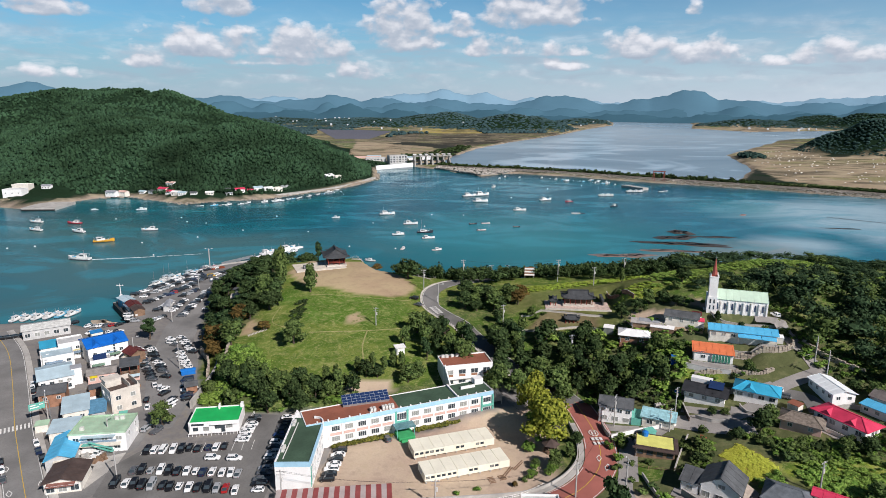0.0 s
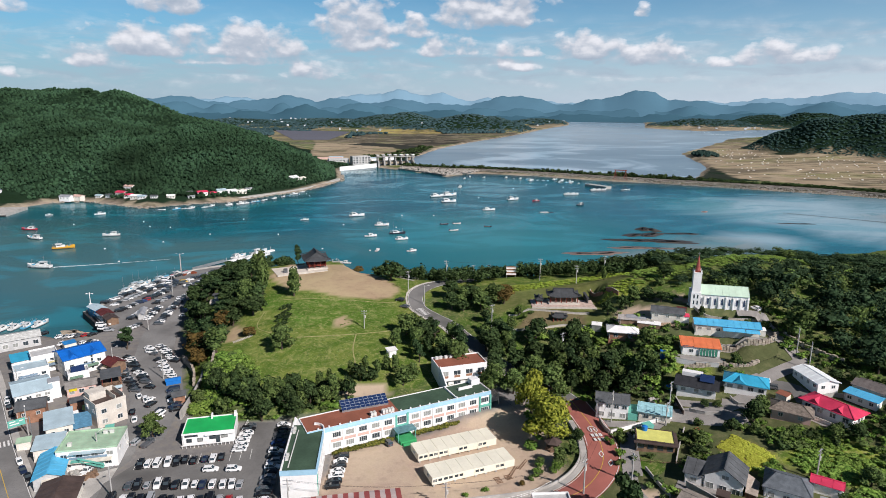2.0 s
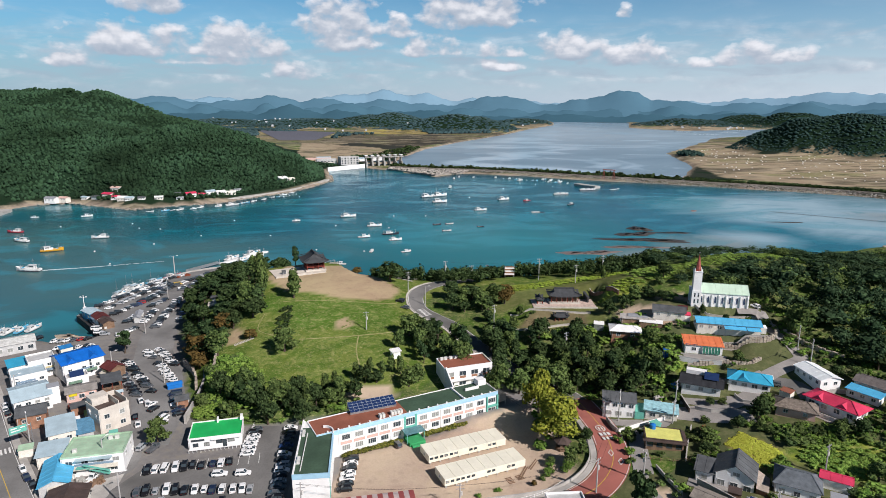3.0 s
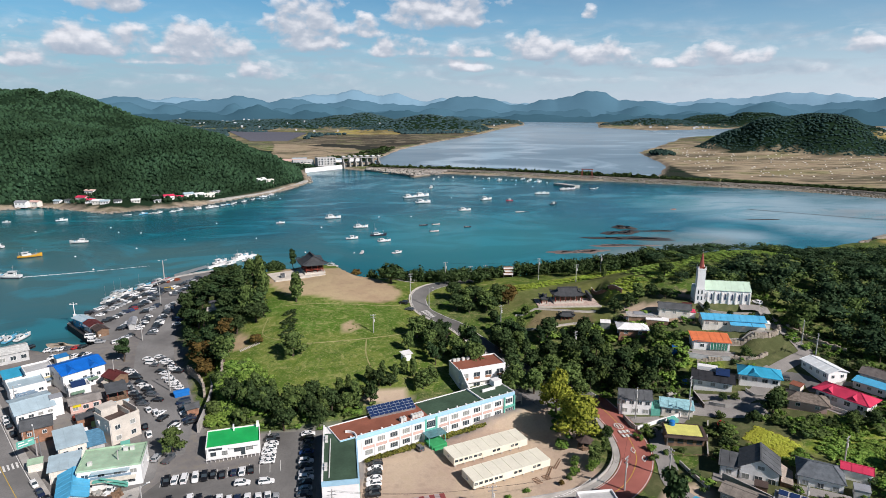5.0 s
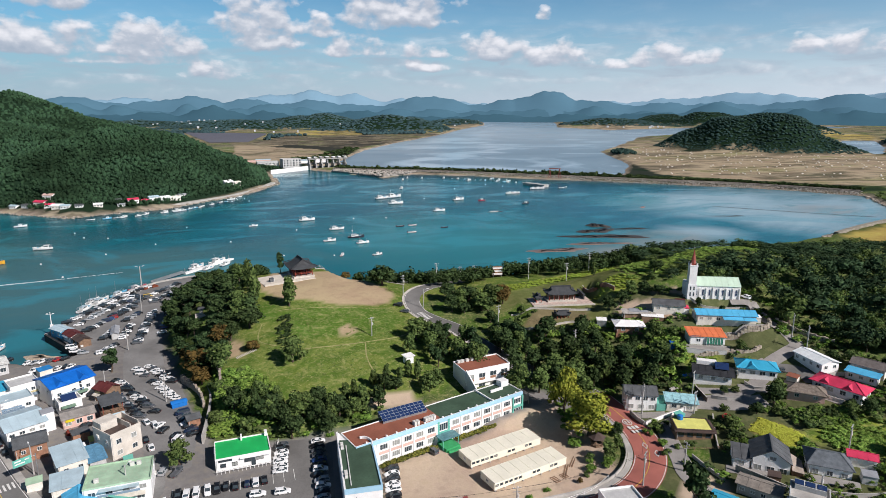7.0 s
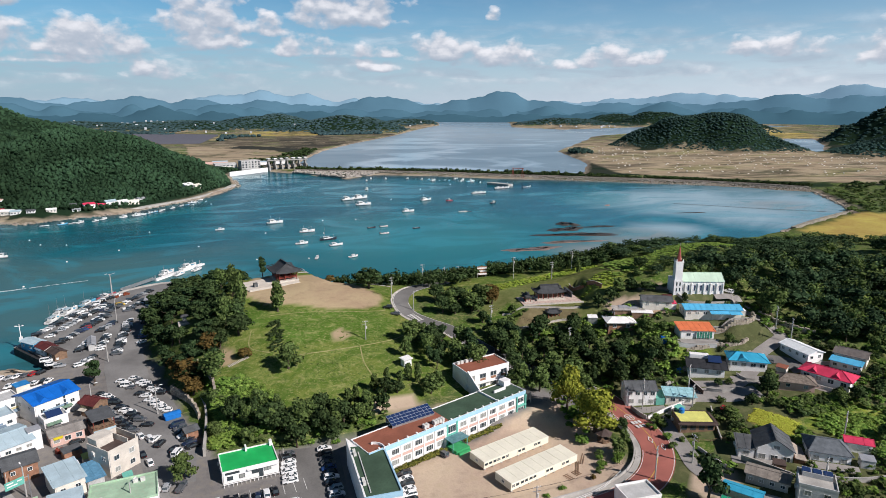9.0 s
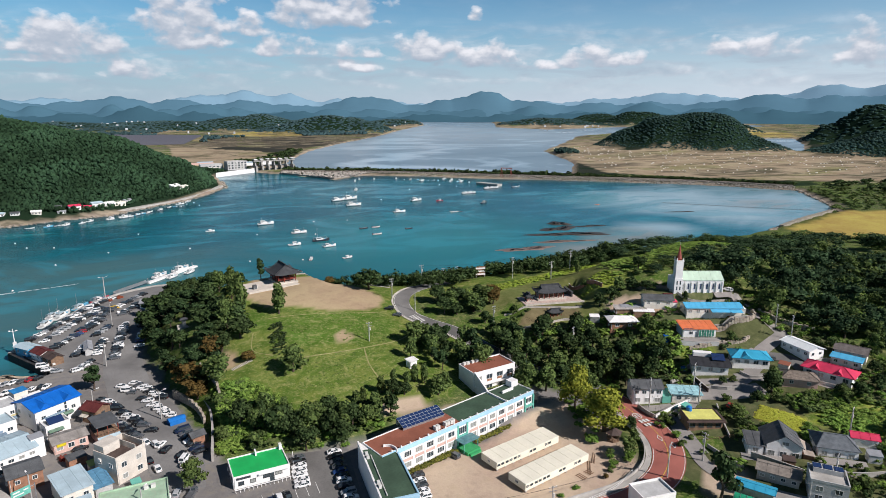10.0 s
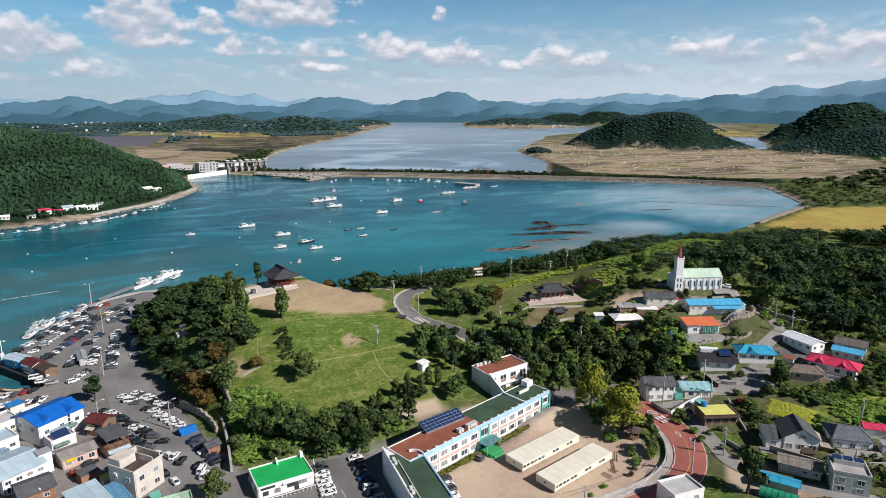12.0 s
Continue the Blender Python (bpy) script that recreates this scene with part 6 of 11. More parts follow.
# near wing of the school
wing = empty("school_wing", -34.9, 141.5, SCHOOL_Z, 1.0)
Shape().prism([(-4.2, -10.8), (4.2, -10.8), (4.2, 7.0), (3.6, 9.4), (2.0, 11.0), (-3.9, 15.0), (-4.2, 15.0)], -1, 6.7).part("wall", WHITE, wing)
Shape().prism([(-3.9, -10.5), (3.9, -10.5), (3.9, 6.9), (3.3, 9.2), (1.8, 10.6), (-3.9, 11.0)], 6.7, 6.85).part("roof", DARK_GREEN, wing, "dark green roof coating")
Shape().box(-4.25, -10.9, 6.0, 4.25, -10.5, 7.15).box(3.9, -10.5, 6.0, 4.28, 7.0, 7.15).part("band", LIGHT_BLUE, wing, "light blue top band")
Shape().box(-4.3, -10.5, 6.4, -3.9, 15.0, 7.1).part("parapet", WHITE, wing)
for i in range(7):
    a0, a1 = math.radians(-2 + i * 14), math.radians(12 + i * 14)
    Shape().prism([(1.6 + 2.7 * math.cos(a0), 7.6 + 3.2 * math.sin(a0)), (1.6 + 2.7 * math.cos(a1), 7.6 + 3.2 * math.sin(a1)), (1.6 + 2.4 * math.cos(a1), 7.6 + 2.9 * math.sin(a1)), (1.6 + 2.4 * math.cos(a0), 7.6 + 2.9 * math.sin(a0))], 5.8, 7.5).part("curved_parapet", WHITE, wing)
for i in range(5):
    for zc in (1.75, 4.6):
        window(wing, "r", -8.6 + i * 3.4, zc, 2.0, 1.35, 8.4, 0, bars=3)
Shape().box(4.2, -10.6, 0.4, 4.3, -9.8, 5.6).part("bay", SEA_GREEN, wing)
Shape().rod((-2.6, -9.0, 7.0), (-2.4, 8.0, 7.0), 0.14).part("roof_pipe", AC_GREY, wing, "long pale pipe on the roof")
for v in (-6, -4.5, 6.5, 8.0):
    Shape().box(-3.7, v, 6.85, -3.0, v + 0.9, 7.6).part("outdoor_unit", AC_GREY, wing)
tagged(wing, "white two-storey school wing with dark green roof", "school wing")
# taller block behind
r = house("school_block", "white and brown school block with rust red roof", (1.2, 180.2), (16.8, 183.9), 8.4, 8.2, WHITE, "flat", RUST_ROOF, 0, "school", [("f", 4, 6.3, 2.2, 1.4), ("f", 4, 2.8, 2.2, 1.4)], z=4.0, parapet=0.45)
for i in range(4):
    Shape().box(-6.9 + i * 3.95, -4.27, 4.7, -4.9 + i * 3.95, -4.19, 5.5).part("panel", BRICK, r, "brown spandrel panel")
Shape().box(-8.2, -5.2, 4.2, 8.0, -4.2, 4.4).part("canopy", WHITE, r)
for u in (-6.5, -5.2, -3.4, -1.8):
    on_roof(r, u, 3.2)
Shape().add([(-7.8, -4.2, 9.0), (-7.4, -4.2, 9.0), (-7.4, -13.0, 4.6), (-7.8, -13.0, 4.6), (-7.8, -4.2, -0.5), (-7.4, -4.2, -0.5), (-7.4, -13.0, -0.5), (-7.8, -13.0, -0.5)], [(0, 1, 2, 3), (0, 3, 7, 4), (1, 2, 6, 5), (3, 2, 6, 7), (4, 5, 6, 7)]).part("stepped_wall", WHITE, r, "sloping white stair wall")


# prefabricated classrooms
def prefab(fl, turn, count, label):
    root = empty("prefab_classroom", fl[0], fl[1], SCHOOL_Z, turn)
    step, d, h = 2.8, 6.0, 2.2
    for i in range(count):
        u = i * step
        Shape().box(u + 0.02, 0, 0.25, u + step - 0.02, d, h - 0.14).part("module", SHEET, root)
        Shape().box(u + 0.01, -0.12, h - 0.14, u + step - 0.01, d + 0.12, h, 0.03).part("roof", SHEET, root)
        for du in (0.75, 2.05):
            if (i + int(du)) % 2 == 0 or i in (1, 4):
                w = window(root, "f", u + du, 1.35, 0.75, 0.42, 0, 0, FRAME_DARK, 0)
        Shape().box(u + 0.3, 0.2, -0.3, u + 0.7, 0.6, 0.25).part("footing", CONCRETE, root)
    window(root, "l", d / 2, 1.3, 0.8, 0.5, 0, 0)
    return tagged(root, label, "prefab classroom", "prefab classrooms in the school yard")


prefab((-3.6, 133.2), 18, 8, "row of ivory prefab classrooms beside the fence")
prefab((-6.6, 143.6), 18, 8, "row of ivory prefab classrooms beside the school")
# striped shelter in front of the yard
root = empty("striped_shelter", -24, 124.2, SCHOOL_Z, 6)
STRIPE_RED = surface("red roof stripe", (0.28, 0.07, 0.065), 0.6, 0.12, 0.4)
STRIPE_PALE = surface("pale roof stripe", (0.46, 0.38, 0.36), 0.6, 0.1, 0.4)
for i in range(22):
    u = -13.2 + i * 1.2
    Shape().box(u, -4, 2.35, u + 1.19, 4, 2.5).part("roof_sheet", STRIPE_RED if i % 2 else STRIPE_PALE, root)
for u in (-12.6, -6.3, 0, 6.3, 12.6):
    for v in (-3.6, 3.6):
        Shape().rod((u, v, -0.4), (u, v, 2.35), 0.08).part("post", STEEL, root)
tagged(root, "long shelter with red and white striped roof", "shelter")

# ---- the village ----
BLACK_ROOF = surface("black roofing", (0.035, 0.036, 0.04), 0.6, 0.2, 0.5)
r = house("village_house", "white house with raspberry red roof and gablets", (99.8, 150.6), (105.6, 138.8), 6.2, 3.0, WHITE, "hip", PINK_ROOF, 1.5, "house", [("f", 4, 1.6, 1.4, 1.2), ("r", 1, 1.6, 1.0, 1.0)], over=0.8)
for u in (-3.4, 2.8):
    Shape().add([(u - 1.4, -3.6, 3.2), (u + 1.4, -3.6, 3.2), (u, -3.4, 4.3), (u, -0.6, 4.4)], [(0, 1, 2), (0, 2, 3), (1, 3, 2), (0, 3, 1)]).part("gablet", PINK_ROOF, r)
r = house("village_house", "white house with turquoise hipped roof", (84.4, 163.2), (93.8, 157.6), 6.4, 2.9, WHITE, "hip", TEAL_ROOF, 1.5, "house", [("f", 4, 1.6, 1.4, 1.1), ("l", 2, 1.6, 1.0, 1.0)], over=0.7)
Shape().add([(-3.6, -4.0, 3.0), (0.2, -4.0, 3.0), (-1.7, -3.9, 4.3), (-1.7, -0.8, 4.5)], [(0, 1, 2), (0, 2, 3), (1, 3, 2), (0, 3, 1)]).part("gablet", TEAL_ROOF, r)
house("village_hall", "pale hall with light grey metal roof", (107.2, 166.4), (107.6, 155.6), 6.4, 3.0, WHITE, "gable", surface("pale grey metal", (0.76, 0.79, 0.79), 0.5, 0.06), 0.9, "hall", [("f", 4, 1.8, 1.0, 0.9), ("r", 2, 1.8, 1.0, 0.9)])
house("village_house", "old house with grey roof by the slope", (117.4, 155.0), (122.0, 147.4), 6.5, 2.8, CREAM, "gable", surface("old grey tiles", (0.16, 0.14, 0.13), 0.8, 0.2), 1.2, "house", [("f", 3, 1.5, 1.0, 1.0)])
house("lean_to", "sky blue lean-to beside the old house", (113.6, 152.8), (117.6, 145.6), 3.2, 2.2, WHITE, "shed", SKY_ROOF, 0.5, "lean-to", [("f", 3, 1.2, 1.0, 0.8)])
r = house("village_house", "white house with orange roof and green glazed veranda", (79.8, 182.2), (90.6, 178.4), 6.2, 2.9, WHITE, "shed", ORANGE_ROOF, 0.9, "house", [("f", 2, 1.5, 1.2, 1.0)], z=14.4)
Shape().box(-0.4, -3.6, 0.4, 5.0, -3.15, 2.5).part("veranda", surface("green glazing", (0.06, 0.22, 0.15), 0.2), r, "green glazed veranda")
for i in range(7):
    Shape().box(-0.4 + i * 0.88, -3.68, 0.2, -0.3 + i * 0.88, -3.6, 2.6).part("mullion", WHITE, r)
Shape().box(-5.6, -3.5, 2.95, -2.2, -0.2, 3.1).part("solar_panel", SOLAR, r)
Shape().box(-7.0, -4.6, -1.6, 7.0, -4.4, 0.3).part("terrace_wall", CONCRETE, r)
r = house("community_hall", "long pale hall with sky blue roof", (88.0, 190.8), (107.0, 184.4), 6.4, 2.9, CREAM, "gable", SKY_ROOF, 1.0, "hall", [("f", 7, 1.6, 1.2, 1.0), ("l", 2, 1.6, 1.0, 1.0)], z=18.5)
for u0, u1, dz in ((-1.6, 5.2, 2.5), (5.4, 9.6, 2.4)):
    v = [(u0, -3.1, dz), (u1, -3.1, dz), (u1, -5.4, dz - 0.6), (u0, -5.4, dz - 0.6)]
    Shape().add(v + [(a, b, c + 0.08) for a, b, c in v], [(0, 1, 2, 3), (4, 5, 6, 7), (0, 1, 5, 4), (1, 2, 6, 5), (2, 3, 7, 6), (3, 0, 4, 7)]).part("canopy", SKY_ROOF, r)
    for u in (u0 + 0.2, u1 - 0.2):
        Shape().rod((u, -5.2, -0.4), (u, -5.2, dz - 0.6), 0.06).part("post", STEEL, r)
house("village_house", "dark roofed farmhouse on the slope", (77.0, 201.0), (86.6, 196.6), 5.6, 2.6, CREAM, "gable", DARK_GREY, 1.2, "house", [("f", 3, 1.4, 1.0, 1.0)])
house("farm_shed", "open farm shed with pale sheet roof", (66.5, 203.0), (77.0, 199.6), 3.4, 2.2, WOOD, "shed", surface("pale rusty sheet", (0.42, 0.39, 0.36), 0.7, 0.15), 0.4, "shed")
house("farm_shed", "small shed with red roof", (86.4, 201.0), (88.6, 200.0), 3, 2.6, WHITE, "gable", bpy.data.materials["maroon roofing"], 0.6, "shed")
house("village_house", "brick house with white painted roof", (61.0, 197.6), (70.0, 194.8), 6, 2.7, BRICK, "hip", WHITE, 0.9, "house", [("f", 2, 1.4, 1.2, 1.0)], over=0.8)
house("blue_shed", "tiny strong blue garden shed", (73.4, 183.4), (75.0, 182.8), 1.8, 2.2, BLUE_ROOF, "flat", BLUE_ROOF, 0, "shed", parapet=0.1)
r = house("village_house", "black roofed house with white side and solar panels", (71.4, 166.2), (80.6, 160.8), 7.2, 2.8, WHITE, "gable", BLACK_ROOF, 1.0, "house", [("f", 3, 1.4, 1.2, 1.0)], over=0.9)
Shape().add([(0.6, -1.8, 3.9), (4.6, -1.8, 3.9), (4.6, 1.2, 5.0), (0.6, 1.2, 5.0), (0.6, -1.8, 4.0), (4.6, -1.8, 4.0), (4.6, 1.2, 5.1), (0.6, 1.2, 5.1)], [(0, 1, 2, 3), (4, 5, 6, 7), (0, 1, 5, 4), (1, 2, 6, 5), (2, 3, 7, 6), (3, 0, 4, 7)]).part("solar_panel", SOLAR, r)
Shape().box(-4.6, 1.4, 2.8, 1.2, 3.6, 4.8).part("upper_room", WHITE, r)
r = house("village_house", "white two-storey house with dark gabled roof", (45.2, 160.6), (53.6, 157.8), 6.2, 5.0, WHITE, "gable", DARK_GREY, 1.4, "house", [("f", 4, 3.8, 1.2, 1.0), ("f", 3, 1.3, 1.5, 1.2)])
Shape().box(4.4, -3.4, 0, 8.6, 2.6, 2.5).part("green_annex", SEA_GREEN, r, "green glazed annex")
house("lean_to", "low house with pale turquoise roof", (56.0, 156.6), (63.8, 153.0), 5.0, 2.5, CREAM, "shed", surface("pale turquoise roofing", (0.34, 0.58, 0.62), 0.5), 0.4, "house", [("f", 2, 1.3, 1.4, 1.1)])
r = house("bungalow", "brown timber bungalow with pale yellow flat roof", (49.6, 141.4), (58.6, 138.4), 6.6, 2.8, WOOD, "flat", YELLOW_COAT, 0, "bungalow", [("f", 4, 1.4, 1.3, 1.2), ("r", 2, 1.4, 1.2, 1.1)], frame=FRAME_DARK, coat=BROWN_ROOF, parapet=0.25)
Shape().box(-5.4, -4.2, 2.45, 5.4, -3.3, 2.7).box(4.7, -3.3, 2.45, 5.6, 3.3, 2.7).part("roof_edge", BROWN_ROOF, r)
on_roof(r, -2.5, 2.4, "tank")
r = house("village_house", "white gabled house with charcoal roof", (58.8, 124.0), (65.6, 119.2), 8.0, 4.0, WHITE, "gable", DARK_GREY, 2.6, "house", [("f", 3, 1.6, 1.5, 1.3), ("l", 2, 1.6, 1.2, 1.1)], along="y", z=5.7)
window(r, "f", 0.3, 4.5, 1.4, 0.9, r["w"], r["d"])
Shape().add([(4.6, -4.4, 2.5), (7.2, -4.4, 2.2), (7.2, 2.0, 2.2), (4.6, 2.0, 3.6), (4.6, -4.4, 2.64), (7.2, -4.4, 2.34), (7.2, 2.0, 2.34), (4.6, 2.0, 3.74)], [(0, 1, 2, 3), (4, 5, 6, 7), (0, 1, 5, 4), (1, 2, 6, 5), (2, 3, 7, 6), (3, 0, 4, 7)]).part("porch_roof", surface("pale brown porch roof", (0.36, 0.30, 0.25), 0.8), r)
Shape().box(4.6, -4.0, -1, 6.9, 1.8, 2.2).part("porch", BRICK, r)
house("outbuilding", "white annex with dark lean-to roof", (55.4, 126.4), (58.6, 124.2), 5.6, 2.8, WHITE, "shed", DARK_GREY, 0.7, "outbuilding", [("f", 1, 1.5, 1.2, 1.0)], z=6.0)
house("village_house", "pale house with slate grey hipped roof", (70.2, 118.8), (77.6, 113.6), 8.0, 3.2, WHITE, "hip", surface("slate grey roofing", (0.13, 0.145, 0.16), 0.6), 1.8, "house", [("f", 3, 1.6, 1.2, 1.1), ("l", 2, 1.6, 1.1, 1.0)], z=6.4)
house("outbuilding", "outbuilding with a red roof", (81.0, 118.4), (85.6, 114.8), 3.2, 2.5, WHITE, "gable", PINK_ROOF, 0.7, "outbuilding")
house("farm_shed", "long low shed with weathered grey-brown roof", (50.0, 117.6), (55.8, 110.8), 4.6, 2.5, CONCRETE, "gable", surface("grey-brown sheet", (0.24, 0.21, 0.18), 0.8, 0.18), 0.7, "shed", [("f", 4, 1.3, 0.9, 0.7)], z=5.6)
r = house("modern_house", "pale grey concrete house with flat roof terraces", (54.8, 107.4), (60.4, 102.2), 7.0, 5.0, PALE_GREY, "flat", CONCRETE, 0, "house", [("f", 2, 3.4, 1.3, 1.1), ("f", 2, 1.2, 1.4, 1.1), ("l", 2, 3.4, 1.1, 1.0)], z=5.4, parapet=0.5)
Shape().box(-3.0, 0.6, 5.08, 3.0, 3.2, 6.2).part("upper_room", PALE_GREY, r)
for u in (-2.2, 0.0, 2.2):
    Shape().box(u - 0.9, 0.8, 6.25, u + 0.9, 2.8, 6.35).part("solar_panel", SOLAR, r)
house("farm_shed", "low shed with bright blue roof", (42.0, 115.6), (46.8, 109.4), 3.0, 2.0, CONCRETE, "gable", TEAL_ROOF, 0.4, "shed", z=5.0)
s = Shape()
for i in range(9):
    a0, a1 = math.pi * i / 9, math.pi * (i + 1) / 9
    s.add([(-4, 1.4 * math.cos(a0), 1.7 * math.sin(a0)), (4, 1.4 * math.cos(a0), 1.7 * math.sin(a0)), (4, 1.4 * math.cos(a1), 1.7 * math.sin(a1)), (-4, 1.4 * math.cos(a1), 1.7 * math.sin(a1))], [(0, 1, 2, 3)])
r = empty("tunnel_greenhouse", 42.2, 110.6, 4.8, -52)
s.part("cover", surface("green shade cloth", (0.02, 0.30, 0.16), 0.7), r)
for i in range(7):
    hoop = Shape()
    for k in range(9):
        a0, a1 = math.pi * k / 9, math.pi * (k + 1) / 9
        hoop.beam((-3.9 + i * 1.3, 1.44 * math.cos(a0), 1.74 * math.sin(a0)), (-3.9 + i * 1.3, 1.44 * math.cos(a1), 1.74 * math.sin(a1)), 0.06)
    hoop.part("hoop", STEEL, r)
tagged(r, "tunnel greenhouse under green shade cloth", "greenhouse")
r = house("village_house", "derelict house with broken grey-brown tile roof", (89.6, 148.4), (97.2, 142.8), 6.0, 2.4, BEIGE, "hip", surface("broken old tiles", (0.20, 0.165, 0.135), 0.9, 0.3, 1.2), 1.3, "house", [("f", 2, 1.3, 1.0, 0.9)], over=0.7)
house("flat_house", "white flat-roofed house at the road bend", (18.2, 117.6), (26.6, 117.4), 6.0, 2.8, WHITE, "flat", PALE_GREY, 0, "house", [("f", 2, 1.4, 1.2, 1.0)], z=3.6)

# ---- the church ----
church = empty("church", 103.2, 204.2, 23.0, -18.0)
W, D, H = 17.4, 7.2, 5.0
b = Shape().box(-W / 2, -D / 2, -2, W / 2, D / 2, H)
for x in (-W / 2, W / 2 - 0.3):
    b.add([(x, -D / 2, H), (x + 0.3, -D / 2, H), (x + 0.3, D / 2, H), (x, D / 2, H), (x, 0, H + 2.4), (x + 0.3, 0, H + 2.4)], [(0, 1, 5, 4), (2, 3, 4, 5), (0, 4, 3), (1, 2, 5)])
b.part("wall", WHITE, church)
gable_roof(W - 0.6, D, H + 0.02, 2.4, 0.3).part("roof", PALE_GREEN, church, "pale green metal roof")
for i in range(8):
    u = -W / 2 + 0.4 + i * (W - 0.8) / 7
    Shape().box(u - 0.2, -D / 2 - 0.45, -1.5, u + 0.2, -D / 2, 4.2).part("buttress", WHITE, church)
for i in range(7):
    u = -W / 2 + 0.4 + (i + 0.5) * (W - 0.8) / 7
    arch = [(-0.42, 1.2), (0.42, 1.2), (0.42, 3.0), (0.3, 3.45), (0.0, 3.8), (-0.3, 3.45), (-0.42, 3.0)]
    s = Shape()
    n = len(arch)
    s.add([(u + x, -D / 2 - 0.03, z) for x, z in arch] + [(u + x, -D / 2 + 0.02, z) for x, z in arch], [tuple(range(n)), *[(k, (k + 1) % n, n + (k + 1) % n, n + k) for k in range(n)]])
    f = s.part("window", surface("arched glazing", (0.05, 0.07, 0.12), 0.2) if i == 0 else bpy.data.materials["arched glazing"], church)
    k = Shape()
    for (x0, z0), (x1, z1) in zip(arch, arch[1:] + arch[:1]):
        k.beam((u + x0, -D / 2 - 0.06, z0), (u + x1, -D / 2 - 0.06, z1), 0.12)
    k.part("window_frame", WHITE, f)
# tower with spire
T, TOP, TIP = -W / 2 - 0.2, 12.4, 18.6
Shape().box(T - 1.6, -D / 2 - 0.9, -2, T + 1.6, -D / 2 + 2.3, 5.6).box(T - 1.35, -D / 2 - 0.65, 5.6, T + 1.35, -D / 2 + 2.05, TOP).box(T - 1.5, -D / 2 - 0.8, TOP, T + 1.5, -D / 2 + 2.2, TOP + 0.3).part("tower", WHITE, church)
for sx in (-1.2, 1.2):
    for sy in (-0.5, 1.9):
        Shape().box(T + sx - 0.2, -D / 2 + sy - 0.2, TOP + 0.3, T + sx + 0.2, -D / 2 + sy + 0.2, TOP + 1.3, 0.12).part("pinnacle", WHITE, church)
Shape().box(T - 0.9, -D / 2 - 0.2, TOP + 0.3, T + 0.9, -D / 2 + 1.6, TOP + 0.9).part("spire_base", RED_WOOD, church)
Shape().rod((T, -D / 2 + 0.7, TOP + 0.9), (T, -D / 2 + 0.7, TIP), 0.95, 0.06, 8).part("spire", surface("faded red spire", (0.34, 0.09, 0.07), 0.6), church, "slim faded red spire")
Shape().rod((T, -D / 2 + 0.7, TIP - 0.1), (T, -D / 2 + 0.7, TIP + 1.2), 0.05, 0.05, 6).box(T - 0.35, -D / 2 + 0.66, TIP + 0.6, T + 0.35, -D / 2 + 0.74, TIP + 0.75).part("cross", STEEL, church)
Shape().box(T - 1.3, -D / 2 + 2.3, -2, T + 0.4, D / 2, 5.2).part("porch", WHITE, church)
for z in (1.2, 3.4):
    for x in (-0.6, 0.6):
        Shape().box(T + x - 0.22, -D / 2 - 0.95, z, T + x + 0.22, -D / 2 - 0.88, z + 1.4).part("tower_window", GLASS, church)
tagged(church, "white church with pale green roof and red spire", "church")


# ---- timber halls with curved tile roofs ----
def curved_roof(w, d, h, rise, over, gable=0.62):
    """A hipped and gabled tile roof with sagging slopes and lifted corners; ridge along x."""
    s = Shape()
    a, b = w / 2 + over, d / 2 + over
    nu, nv = 24, 16
    top, low = [], []
    for i in range(nu + 1):
        u = -1 + 2 * i / nu
        for j in range(nv + 1):
            v = -1 + 2 * j / nv
            main = (1 - abs(v)) ** 1.25
            end = ((1 - abs(u)) / (1 - gable)) * 0.52 if abs(u) > gable else 9
            z = h + rise * min(main, end) + 0.55 * (abs(u) ** 3) * (abs(v) ** 3) + 0.18 * abs(u) ** 4
            top.append((u * a, v * b, z))
            low.append((u * a, v * b, z - 0.28))
    n = nv + 1
    quad = [(i * n + j, (i + 1) * n + j, (i + 1) * n + j + 1, i * n + j + 1) for i in range(nu) for j in range(nv)]
    s.add(top, quad)
    s.add(low, [q[::-1] for q in quad])
    m = len(top)
    rim = [i * n for i in range(nu + 1)] + [nu * n + j for j in range(1, nv + 1)] + [i * n + nv for i in range(nu - 1, -1, -1)] + [j for j in range(nv - 1, 0, -1)]
    s.f += [(p, q, q + m, p + m) for p, q in zip(rim, rim[1:] + rim[:1])]
    g = gable * a
    s.beam((-g, 0, h + rise + 0.15), (g, 0, h + rise + 0.15), 0.4, 0.5)
    for sx in (-1, 1):
        for sy in (-1, 1):
            s.beam((sx * g, 0, h + rise + 0.1), (sx * g, sy * b * 0.42, h + rise * 0.52 + 0.1), 0.25, 0.25)
            s.beam((sx * g, sy * b * 0.42, h + rise * 0.52 + 0.1), (sx * a, sy * b, h + 0.85), 0.25, 0.25)
    return s


